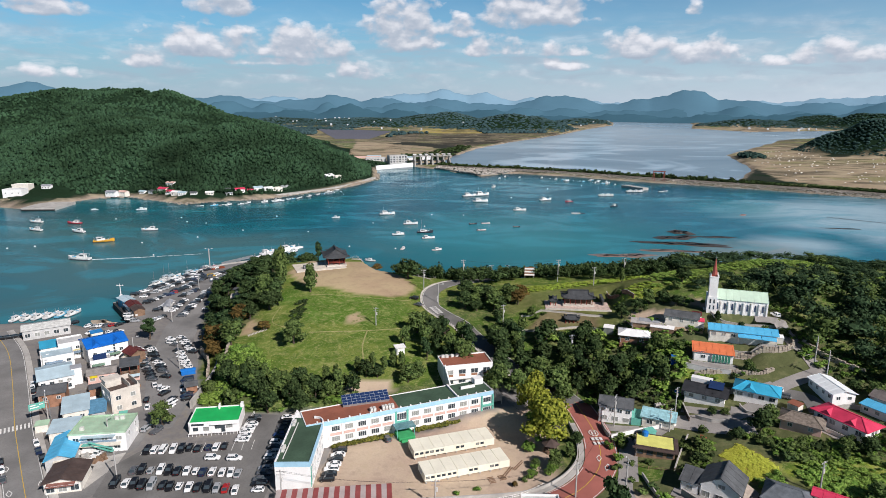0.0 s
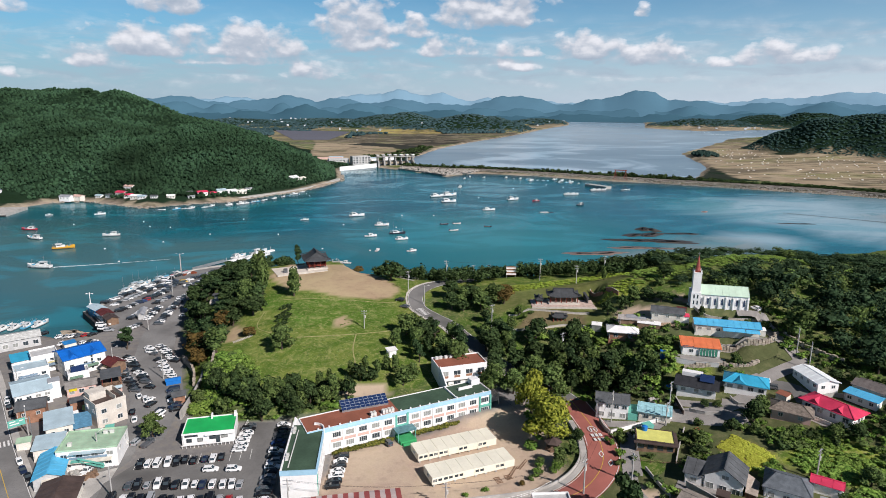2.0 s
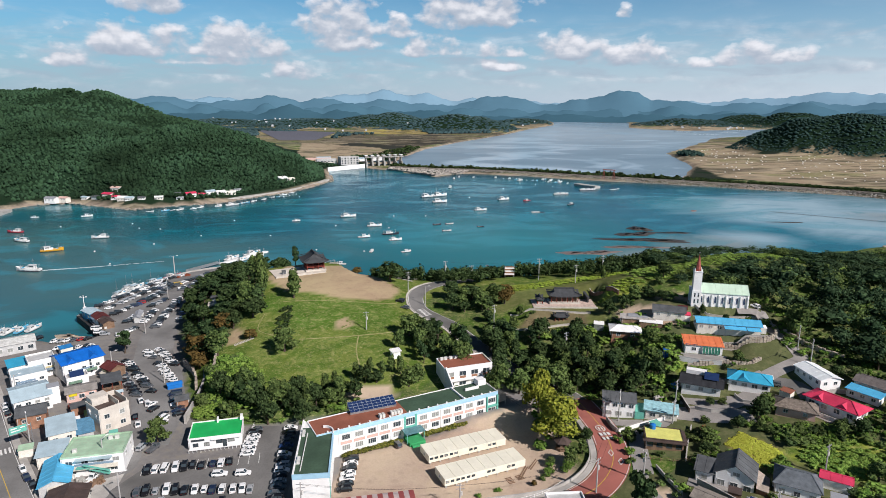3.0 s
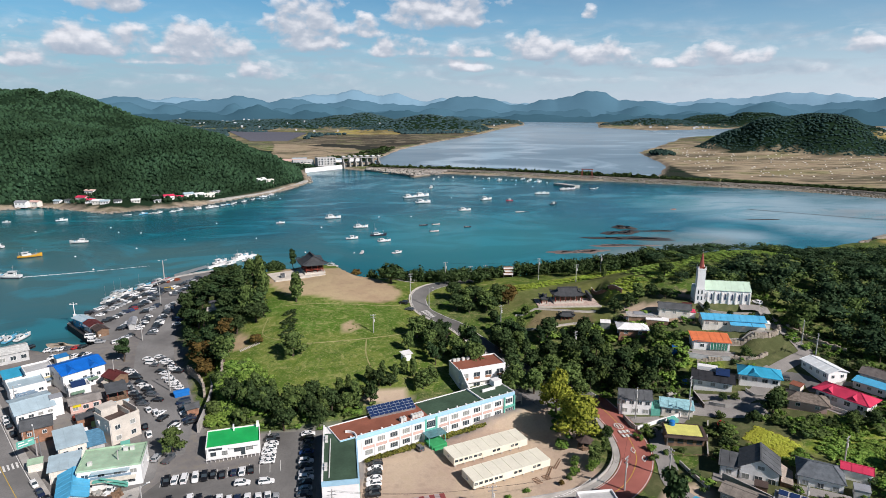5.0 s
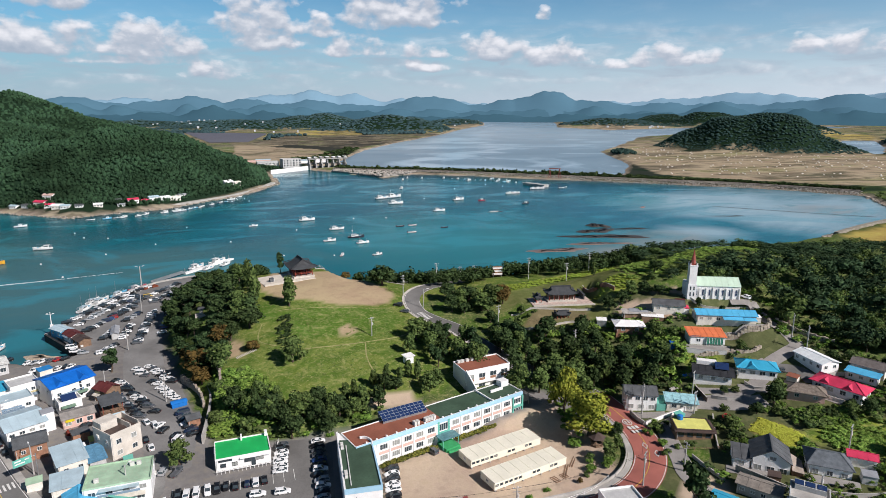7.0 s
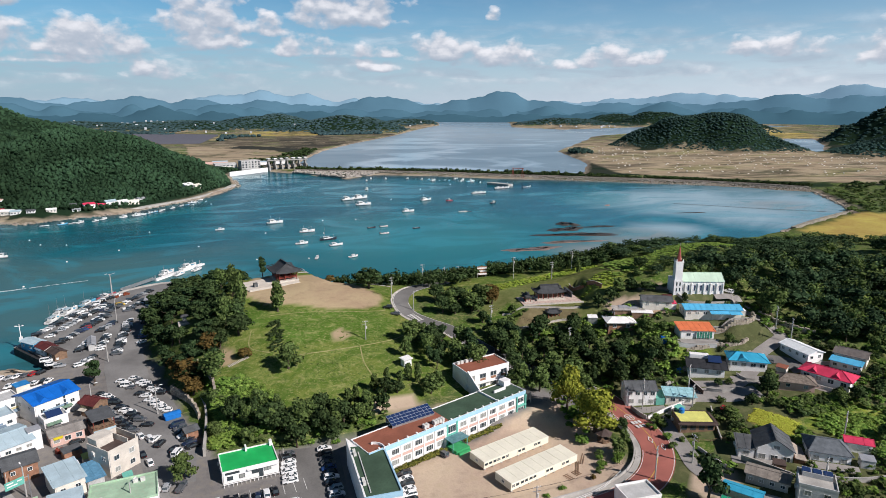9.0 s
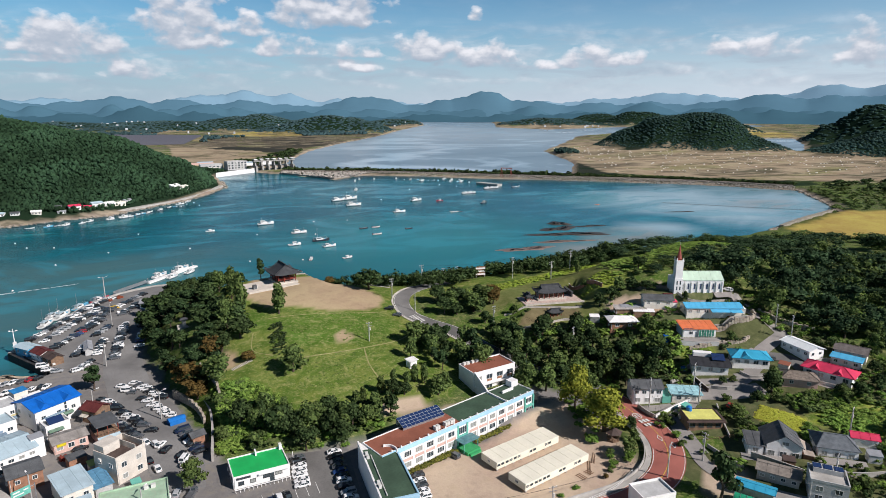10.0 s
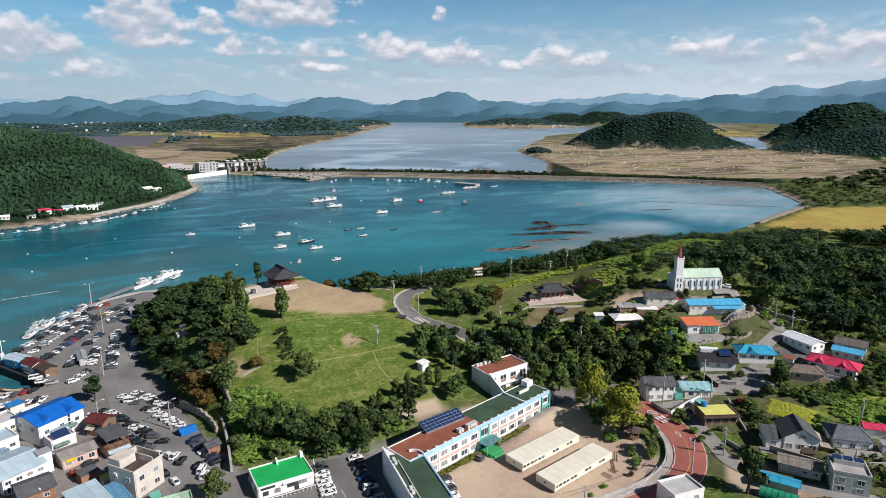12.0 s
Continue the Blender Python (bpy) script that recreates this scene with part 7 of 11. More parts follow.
def timber_hall(name, label, x, y, z, turn, w, d, h, rise, over, bays, open_hall, category, floor_high=0.6):
    root = empty(name, x, y, z, turn)
    Shape().box(-w / 2 - 0.8, -d / 2 - 0.8, -1.2, w / 2 + 0.8, d / 2 + 0.8, floor_high).part("stone_base", STONE, root)
    if not open_hall:
        Shape().box(-w / 2 + 0.25, -d / 2 + 0.8, floor_high, w / 2 - 0.25, d / 2 - 0.2, h - 0.1).part("wall", surface("pinkish lime plaster", (0.48, 0.36, 0.30), 0.85) if "pinkish lime plaster" not in bpy.data.materials else bpy.data.materials["pinkish lime plaster"], root)
        for i in range(bays):
            u = -w / 2 + w * (i + 0.5) / bays
            Shape().box(u - w / bays * 0.36, -d / 2 + 0.7, floor_high + 0.2, u + w / bays * 0.36, -d / 2 + 0.79, h - 0.7).part("door", DOOR_BROWN, root, "dark lattice door")
    else:
        Shape().box(-w / 2, -d / 2, floor_high + 0.9, w / 2, d / 2, floor_high + 1.1).part("floor", RED_WOOD, root)
        for q in (0.35, 0.75):
            Shape().box(-w / 2, -d / 2, floor_high + 1.1 + q, w / 2, -d / 2 + 0.08, floor_high + 1.2 + q).box(-w / 2, d / 2 - 0.08, floor_high + 1.1 + q, w / 2, d / 2, floor_high + 1.2 + q).box(-w / 2, -d / 2, floor_high + 1.1 + q, -w / 2 + 0.08, d / 2, floor_high + 1.2 + q).box(w / 2 - 0.08, -d / 2, floor_high + 1.1 + q, w / 2, d / 2, floor_high + 1.2 + q).part("rail", RED_WOOD, root)
    for i in range(bays + 1):
        for v in (-d / 2, d / 2):
            Shape().rod((-w / 2 + w * i / bays, v, floor_high), (-w / 2 + w * i / bays, v, h), 0.17, 0.17, 8).part("column", RED_WOOD, root)
    if open_hall:
        for v in (-d / 6, d / 6):
            for u in (-w / 2, w / 2):
                Shape().rod((u, v, floor_high), (u, v, h), 0.17, 0.17, 8).part("column", RED_WOOD, root)
    Shape().box(-w / 2 - 0.3, -d / 2 - 0.3, h - 0.45, w / 2 + 0.3, d / 2 + 0.3, h).part("beam", surface("green painted beam", (0.05, 0.10, 0.07), 0.7) if "green painted beam" not in bpy.data.materials else bpy.data.materials["green painted beam"], root)
    curved_roof(w, d, h, rise, over).part("roof", TILE_ROOF, root, smooth=False)
    return tagged(root, label, category)


timber_hall("pavilion", "open timber pavilion with curved charcoal tile roof", -48.2, 277.0, 20.4, -74, 9.6, 7.4, 4.0, 3.6, 2.0, 5, True, "pavilion")
timber_hall("shrine_hall", "old timber hall with curved charcoal tile roof", 53.8, 231.2, 16.4, -5, 10.4, 4.6, 3.2, 2.4, 1.2, 5, False, "shrine hall")
timber_hall("shrine_gate", "small tiled timber gate below the hall", 48.6, 216.6, 13.4, -9, 4.4, 1.8, 2.4, 1.1, 0.7, 3, False, "gate", 0.2)
timber_hall("shrine_gate", "low tiled annex beside the hall yard", 44.0, 230.8, 16.4, 82, 4.0, 2.0, 2.0, 1.0, 0.6, 2, False, "annex", 0.2)
# terraces and walls round the halls
t = empty("shrine_terrace", 53.2, 227.6, 16.4, -6)
Shape().box(-12.5, -3.4, -2.6, 12.0, 7.0, 0.02).part("paving", surface("pinkish paving", (0.52, 0.40, 0.34), 0.85), t, "pinkish paved terrace")
Shape().box(-12.6, -3.9, -3.0, 12.2, -3.4, 0.35).part("retaining_wall", STONE, t)
v = Shape().box(9.6, 3.0, 0.02, 10.1, 11.0, 1.9).box(9.35, 3.0, 1.9, 10.35, 11.0, 2.2).part("tiled_wall", TILE_ROOF, t, "dark tiled yard wall")
tagged(t, "paved terrace in front of the old hall", "terrace")
t = empty("pavilion_terrace", -55.0, 272.5, 20.3, 22)
Shape().box(-11.0, -7.4, -3.0, 11.0, 6.6, 0.1).part("paving", surface("pale paving", (0.60, 0.54, 0.46), 0.85, 0.08, 0.3), t, "pale paved terrace")
Shape().box(-11.2, -7.8, -3.4, 4.5, -7.4, 0.8).part("kerb_wall", STONE, t)
tagged(t, "pale paved terrace beside the pavilion", "terrace")
house("electric_hut", "dark little hut on the pavilion terrace", (-60.6, 266.6), (-59.2, 267.2), 1.2, 1.6, DARK_GREY, "flat", DARK_GREY, 0, "hut", z=20.4, parapet=0.1)
house("white_hut", "small white hut on the meadow edge", (-14.6, 196.6), (-12.0, 197.6), 2.2, 2.4, WHITE, "shed", WHITE, 0.2, "hut")

# ---- roads, lots and walls ----
ASPHALT = surface("asphalt", (0.165, 0.160, 0.152), 0.9, 0.22, 0.08, 30, 0.05, second=(0.105, 0.10, 0.094))
PALE_ASPHALT = surface("worn pale asphalt", (0.20, 0.195, 0.188), 0.9, 0.2, 0.08, 30, 0.05, second=(0.13, 0.128, 0.122))
RED_ASPHALT = surface("red school zone surfacing", (0.36, 0.125, 0.098), 0.85, 0.16, 0.12, 30, 0.05, second=(0.28, 0.11, 0.09))
LANE = surface("village concrete lane", (0.30, 0.28, 0.26), 0.9, 0.15, 0.15, 20, 0.06)
PAINT = surface("white road paint", (0.70, 0.69, 0.66), 0.8, 0.12, 0.8, 12, 0.0)
YELLOW_PAINT = surface("yellow road paint", (0.62, 0.42, 0.06), 0.8, 0.12, 0.8, 12, 0.0)
FOAM = surface("sea foam", (0.62, 0.70, 0.70), 0.8, 0.12, 0.1, 12, 0.0)


def smooth_line(points, step=1.5):
    """Points every step metres along a smooth curve through the given ones."""
    p = [Vector(q) for q in points]
    out = []
    for i in range(len(p) - 1):
        a, b, c, d = p[max(0, i - 1)], p[i], p[i + 1], p[min(len(p) - 1, i + 2)]
        n = max(2, int((c - b).length / step))
        for k in range(n):
            t = k / n
            out.append(0.5 * (2 * b + (c - a) * t + (2 * a - 5 * b + 4 * c - d) * t * t + (3 * b - a - 3 * c + d) * t ** 3))
    return out + [p[-1]]


def ribbon(points, offset, width, lift, thick=0.0, across=2, gap=None, flat=None):
    """A strip laid over the ground beside a line: offset to its right, with an optional thickness and dashes."""
    line = smooth_line([(*q, 0) for q in points])
    s = Shape()
    rows = []
    run = 0.0
    for i, p in enumerate(line):
        t = (line[min(i + 1, len(line) - 1)] - line[max(i - 1, 0)]).normalized()
        side = Vector((t.y, -t.x, 0))
        pts = [p + side * (offset + width * (k / across - 0.5)) for k in range(across + 1)]
        mid = p + side * offset
        base = [flat if flat is not None else max(level(q.x, q.y), level(mid.x, mid.y) - 0.25) for q in pts]
        rows.append([(q.x, q.y, z + lift) for q, z in zip(pts, base)])
    dist = 0.0
    for i in range(len(rows) - 1):
        dist += (line[i + 1] - line[i]).length
        if gap and (dist % (2 * gap)) > gap:
            continue
        for k in range(across):
            s.add([rows[i][k], rows[i][k + 1], rows[i + 1][k + 1], rows[i + 1][k]], [(0, 1, 2, 3)])
        if thick:
            a, b, c, d = rows[i][0], rows[i][-1], rows[i + 1][-1], rows[i + 1][0]
            low = lambda q: (q[0], q[1], q[2] - thick)
            s.add([a, d, low(d), low(a)], [(0, 1, 2, 3)]).add([b, c, low(c), low(b)], [(0, 1, 2, 3)])
    if thick:
        for end in (rows[0], rows[-1]):
            s.add([end[0], end[-1], low(end[-1]), low(end[0])], [(0, 1, 2, 3)])
    return s


def lot(name, outline, z, material, label):
    ob = Shape().prism(outline, z - 0.5, z).part(name, material)
    return tagged(ob, label, "pavement", kind="structure")


def road_piece(shape, name, material, label, category="road"):
    return tagged(shape.part(name, material), label, category, kind="structure")


MARKET = [(-84, 112), (-96.5, 128), (-110, 146), (-121, 161), (-139, 187), (-158, 213), (-176, 232)]
REDROAD = [(38, 186), (41, 172), (42.6, 160), (42.6, 149), (39.6, 137), (31.5, 127.5), (20, 123.4), (4, 121.4), (-14, 120)]
UPPER = [(24, 272), (10, 267), (1.5, 260), (-3.6, 250), (-3.4, 238), (1.8, 229.5), (7.6, 222), (12, 212), (18, 200), (26, 188), (36, 179), (41, 170)]
VILLAGE = [(45, 131), (50, 146.5), (57, 151.5), (66.5, 157), (80, 156), (92, 161), (98, 166), (107, 169.5), (114, 173), (113, 182), (113, 194), (106, 197.5)]
road_piece(ribbon(MARKET, 0, 8.4, 0.06, across=1, flat=2.6), "road", PALE_ASPHALT, "two-lane asphalt market street")
for off in (-4.0, 4.0):
    road_piece(ribbon(MARKET, off, 0.15, 0.075, across=1, flat=2.6), "road_line", PAINT, "white edge line", "road marking")
road_piece(ribbon(MARKET, 0, 0.15, 0.075, across=1, flat=2.6), "road_line", YELLOW_PAINT, "yellow centre line", "road marking")
for off in (-5.2, 5.2):
    road_piece(ribbon(MARKET, off, 1.8, 0.16, 0.3, across=1, flat=2.6), "pavement", CONCRETE, "raised concrete footway", "pavement")
road_piece(ribbon(REDROAD[1:], 0, 8.2, 0.10, across=4), "road", RED_ASPHALT, "red surfaced school zone road in a bend")
for off in (-3.8, 3.8):
    road_piece(ribbon(REDROAD[1:], off, 0.16, 0.12, across=1), "road_line", PAINT, "white edge line", "road marking")
road_piece(ribbon(REDROAD[1:], 0.2, 0.16, 0.12, across=1), "road_line", YELLOW_PAINT, "yellow centre line", "road marking")
road_piece(ribbon(REDROAD[2:], 5.0, 1.4, 0.24, 0.5, across=1), "pavement", CONCRETE, "pale footway round the bend", "pavement")
road_piece(ribbon(REDROAD[2:], 6.0, 0.3, 0.95, 1.4, across=1), "wall", CONCRETE, "low concrete wall round the bend", "wall")
road_piece(ribbon(UPPER, 0, 6.4, 0.10, across=3), "road", ASPHALT, "narrow asphalt hill road")
for off in (-3.0, 3.0):
    road_piece(ribbon(UPPER, off, 0.14, 0.12, across=1), "road_line", PAINT, "white edge line", "road marking")
road_piece(ribbon(UPPER, 3.7, 0.7, 0.18, 0.4, across=1), "kerb", STONE, "pale stone kerb", "kerb")
road_piece(ribbon(VILLAGE, 0, 4.6, 0.12, across=3), "road", LANE, "concrete village lane")
road_piece(ribbon([(45, 133), (43, 126), (45, 118), (52, 109), (64, 98)], 0, 3.6, 0.12, across=3), "road", LANE, "concrete lane between gardens")
road_piece(ribbon([(66, 157), (75, 152), (84, 150)], 0, 7, 0.10, across=4), "road", LANE, "wide concrete forecourt")
road_piece(ribbon([(97, 164), (104, 160), (103, 153)], 0, 5, 0.11, across=3), "road", ASPHALT, "asphalt yard between houses")
# zebra crossings and lozenges
for x, y, turn, n, w, l in [(-119.6, 159.0, 123, 9, 0.45, 3.2), (-1.2, 233.0, 30, 7, 0.5, 3.0), (40.9, 152.6, 100, 0, 0.5, 2.4)]:
    for i in range(n):
        b = Shape().box(-w / 2, -l / 2, 0, w / 2, l / 2, 0.02).part("zebra_bar", PAINT)
        px, py = x + (i - n / 2) * 0.95 * math.cos(radians(turn - 90)), y + (i - n / 2) * 0.95 * math.sin(radians(turn - 90))
        b.matrix_world = pose(px, py, (2.67 if y < 200 else level(px, py) + 0.13), 0, 0, turn - 90)
        tagged(b, "white zebra crossing bar", "road marking", kind="structure")
for x, y, turn in [(-101, 129, 37), (-108.5, 139.0, 37), (-96, 133, 37), (40.6, 141.5, -14), (41.6, 137.2, -22)]:
    s = Shape()
    k = [(0, -1.6), (0.6, 0), (0, 1.6), (-0.6, 0)]
    for (ax, ay), (bx, by) in zip(k, k[1:] + k[:1]):
        s.beam((ax, ay, 0), (bx, by, 0), 0.18, 0.02)
    ob = s.part("lozenge", PAINT)
    ob.matrix_world = pose(x, y, 2.69 if x < 0 else level(x, y) + 0.16, 0, 0, turn)
    tagged(ob, "white lozenge road marking", "road marking", kind="structure")
# school zone sign painted on the road: a ring and bars
ob = Shape()
for i in range(20):
    a0, a1 = i * math.tau / 20, (i + 1) * math.tau / 20
    ob.beam((1.2 * math.cos(a0), 1.6 * math.sin(a0), 0), (1.2 * math.cos(a1), 1.6 * math.sin(a1), 0), 0.25, 0.02)
ob.box(-0.6, -0.8, -0.01, -0.25, 0.8, 0.01).box(0.2, -0.8, -0.01, 0.6, 0.8, 0.01)
for i in range(3):
    ob.box(-1.5 + i * 1.1, -4.0, -0.01, -0.7 + i * 1.1, -2.4, 0.01).box(-1.5 + i * 1.1, -6.2, -0.01, -0.8 + i * 1.1, -4.7, 0.01)
ob = ob.part("road_sign_marking", PAINT)
ob.matrix_world = pose(42.2, 154.0, level(42.2, 152.0) + 0.22, -1.5, 0, 2)
tagged(ob, "white ring and bars painted on the red road", "road marking", kind="structure")
lot("car_park_ground", [(-81, 128), (-49, 122), (-41, 124), (-40.5, 167), (-54.6, 168), (-55.0, 158), (-55, 151.4), (-78, 149.6), (-83, 140)], 2.66, ASPHALT, "dark asphalt car park")
lot("car_park_ground", [(-86, 158), (-76, 160), (-77.5, 182), (-86, 206), (-96, 228), (-104, 262), (-107, 300), (-122, 300), (-116, 262), (-112, 238), (-103, 204), (-92, 178)], 2.65, PALE_ASPHALT, "worn asphalt car park lane")
lot("quay_ground", [(-147, 271.6), (-134, 254.6), (-122, 246), (-117, 262), (-121.5, 300), (-107.4, 300.4), (-99, 336), (-92, 348), (-107.5, 349.6), (-122, 340.6), (-133.6, 323.4)], 2.66, PALE_ASPHALT, "broad quay of worn grey asphalt")
lot("lane_ground", [(-80.6, 150), (-84, 141), (-80, 130), (-84, 126), (-92, 127), (-84, 138), (-86, 158), (-82, 160)], 2.64, PALE_ASPHALT, "worn asphalt side street")
lot("forecourt", [(-94.6, 141), (-84.6, 131), (-82, 141), (-82.4, 147)], 2.65, CONCRETE, "bare concrete corner plot")
# parking bay lines
for i in range(12):
    ob = Shape().box(-0.06, -2.4, 0, 0.06, 2.4, 0.015).part("bay_line", PAINT)
    ob.matrix_world = pose(-78.4 + i * 2.55, 148.0 + i * 0.28, 2.665, 0, 0, 6)
    tagged(ob, "white parking bay line", "road marking", kind="structure")
# quay edge: dark wall, kerb, tyres
DARK_FACING = surface("tarred quay facing", (0.035, 0.035, 0.036), 0.8, 0.2, 0.6)
for pts in ([(-131.4, 249.4), (-149, 271)], [(-149, 271), (-135, 324)], [(-135, 324), (-123, 342), (-108, 351), (-90, 349.5)]):
    s = ribbon(pts, 0, 1.0, 2.85, 3.6, across=1, flat=0.0)
    road_piece(s, "quay_wall", DARK_FACING if pts[0][1] < 260 else CONCRETE, "black tarred quay wall" if pts[0][1] < 260 else "concrete quay wall with raised edge", "quay wall")


# stone retaining walls at the foot of the knoll
def stone_wall(points, high, label, thick=0.7, low=None):
    line = smooth_line([(*p, 0) for p in points], 0.8)
    root = empty("retaining_wall", line[0].x, line[0].y, 0)
    rng = random.Random(len(points) + int(high * 10))
    for a, b in zip(line, line[1:]):
        base = low if low is not None else min(level(a.x, a.y), level(b.x, b.y)) - 0.5
        d = (b - a)
        turn = math.degrees(math.atan2(d.y, d.x))
        z = base
        top = base + high + rng.uniform(-0.15, 0.15)
        while z < top:
            h = rng.uniform(0.4, 0.65)
            ob = new("stone", STONE_BLOCKS[rng.randrange(4)])
            ob.parent = root
            ob.matrix_basis = pose(a.x - line[0].x, a.y - line[0].y, z, 0, 0, turn) @ Matrix.Diagonal((d.length * 0.98, thick, h * 0.97, 1)) @ pose(0, rng.uniform(-0.08, 0.08), 0, 0, 0, rng.uniform(-4, 4))
            z += h
    return tagged(root, label, "wall")


ROUGH_STONE = surface("rough retaining stone", (0.36, 0.31, 0.25), 0.9, 0.2, 0.8, 10, 0.3, random_tint=0.5)
STONE_BLOCKS = []
for i in range(4):
    rng = random.Random(i)
    j = lambda: rng.uniform(-0.06, 0.06)
    s = Shape().add([(0.02 + abs(j()), -0.5 + j(), 0.02), (0.98 - abs(j()), -0.5 + j(), 0.02), (0.98, 0.5, 0), (0.02, 0.5, 0), (0.04 + abs(j()), -0.48 + j(), 0.97), (0.96 - abs(j()), -0.48 + j(), 0.97), (0.97, 0.5, 1), (0.03, 0.5, 1)],
                    [(3, 2, 1, 0), (4, 5, 6, 7), (0, 1, 5, 4), (1, 2, 6, 5), (2, 3, 7, 6), (3, 0, 4, 7)])
    me = bpy.data.meshes.new("stone")
    me.from_pydata(s.v, [], s.f)
    me.materials.append(ROUGH_STONE)
    STONE_BLOCKS.append(me)
stone_wall([(-87.5, 213), (-83, 206.5), (-79.5, 199), (-77.5, 192)], 2.6, "pale curved stone retaining wall by the car park", low=2.4)
stone_wall([(-79.5, 219), (-76.4, 212), (-74, 204), (-73, 196)], 2.4, "upper curved stone wall on the knoll")
stone_wall([(78, 176.2), (86, 174.6), (95, 172.4), (101, 174)], 1.3, "stone terrace wall below the houses")
stone_wall([(92, 184.6), (104, 180.4), (110, 181.4), (113, 186)], 1.9, "curved stone bank below the hall")
stone_wall([(116, 186), (120, 178), (126, 170)], 1.8, "rubble stone bank beside the lane")

# ---- dam, barrage and shore works ----
DAM = [(-4, 912), (60, 878), (110, 862), (175, 826), (250, 776), (345, 716), (462, 638), (538, 560)]
road_piece(ribbon(DAM, 0, 9, 4.6, 3.2, across=1, flat=0.0), "dam_crest", surface("dam track", (0.26, 0.23, 0.19), 0.9), "long straight earth dam with track", "dam")
s = ribbon(DAM, 8.5, 9, 0, across=3, flat=0.0)
_rng = np.random.RandomState(12)
line = smooth_line([(*p, 0) for p in DAM], 4)
spots = []
for i, p in enumerate(line[:-1]):
    t = (line[i + 1] - p).normalized()
    side = Vector((t.y, -t.x, 0))
    for k in range(15):
        f = _rng.rand()
        q = p + side * (4 + 11 * f) + t * 4 * _rng.rand()
        spots.append((q.x, q.y, 4.0 * (1 - f), 0.4 + 0.45 * _rng.rand()))
for k in range(900):
    x, y = -10 + 115 * _rng.rand(), 808 + 95 * _rng.rand()
    if _inside([(-8, 898), (53, 810), (97, 846), (112, 862), (60, 880), (0, 908)], np.array([x]), np.array([y]))[0] > 0:
        spots.append((x, y, 2.2 + 1.2 * _rng.rand(), 0.9 + 1.2 * _rng.rand()))


def rubble(name, spots, material, label, seed=3):
    """Heaped stones on one mesh."""
    rng = np.random.RandomState(seed)
    p = np.array(spots)
    V = ICO_V[None] * (0.6 + 0.7 * rng.rand(len(p), 12, 1)) * (p[:, 3:4, None] * np.array([1.3, 1.0, 0.7])) + p[:, None, :3]
    F = (ICO_F[None] + 12 * np.arange(len(p))[:, None, None]).reshape(-1, 3)
    ob = new(name, mesh_from_arrays(name, V.reshape(-1, 3), F, [], material))
    return tagged(ob, label, "rocks", kind="stuff")


RUBBLE = surface("pale quarry stone", (0.36, 0.33, 0.29), 0.9, 0.22, 0.2, 8, 0.2)
rubble("rubble", spots, RUBBLE, "pale quarry stone facing of the dam")
Shape().prism([(-8, 898), (53, 812), (96, 848), (112, 862), (60, 880), (0, 908)], -2, 2.3).part("apron", RUBBLE)
tagged(bpy.data.objects["apron"], "broad pale stone apron beside the barrage", "breakwater", kind="structure")
hedge = []
for i, p in enumerate(line[:-1]):
    t = (line[i + 1] - p).normalized()
    side = Vector((t.y, -t.x, 0))
    for k in range(4):
        q = p - side * (1.5 + 5 * _rng.rand()) + t * 4 * _rng.rand()
        tall = 3.0 + 1.8 * _rng.rand() + (3.0 if 280 < i * 4 < 420 and _rng.rand() < 0.25 else 0) + (2.5 if i * 4 < 300 and _rng.rand() < 0.15 else 0)
        hedge.append((q.x, q.y, 4.2, 4.5 + 2 * _rng.rand(), tall))
joined_woods("hedge", hedge, LEAF_DARK, "dark hedge along the dam crest", 16, 0.2, "bush", 9)
# the same along the shore on both hands
shore = []
for poly, lo in (([(532, 548), (468, 448), (439, 425), (315, 374)], 1.2), ([(-78, 771), (-98, 712), (-118, 668), (-168, 606), (-205, 588), (-236, 568), (-272, 590), (-306, 610), (-336, 602)], 0.8), ([(-84, 830), (-78, 771)], 0.8)):
    for a, b in zip(poly, poly[1:]):
        n = int(math.hypot(b[0] - a[0], b[1] - a[1]) / 1.1)
        for i in range(n):
            f = (i + _rng.rand()) / n
            shore.append((a[0] + (b[0] - a[0]) * f + 5 * (_rng.rand() - 0.5), a[1] + (b[1] - a[1]) * f + 5 * (_rng.rand() - 0.5), lo * _rng.rand(), 0.6 + 0.9 * _rng.rand()))
rubble("shore_rocks", shore, surface("shore stone", (0.30, 0.26, 0.21), 0.9, 0.25, 0.2, 8, 0.2), "grey-brown stones along the shore", 5)
road_piece(ribbon([(436, 419), (380, 397), (334, 376)], 4, 3.2, 3.1, 3.6, across=1, flat=0.0), "sea_dike", surface("dike stone", (0.26, 0.235, 0.19), 0.9, 0.2, 0.3), "low stone dike beside the rice field", "dike")
road_piece(ribbon([(-76, 772), (-96, 712), (-116, 668), (-166, 610), (-205, 594), (-236, 574), (-272, 596), (-306, 616), (-338, 610)], 7, 5, 2.4, 2.0, across=1, flat=0.0), "shore_road", CONCRETE, "pale concrete shore road", "road")

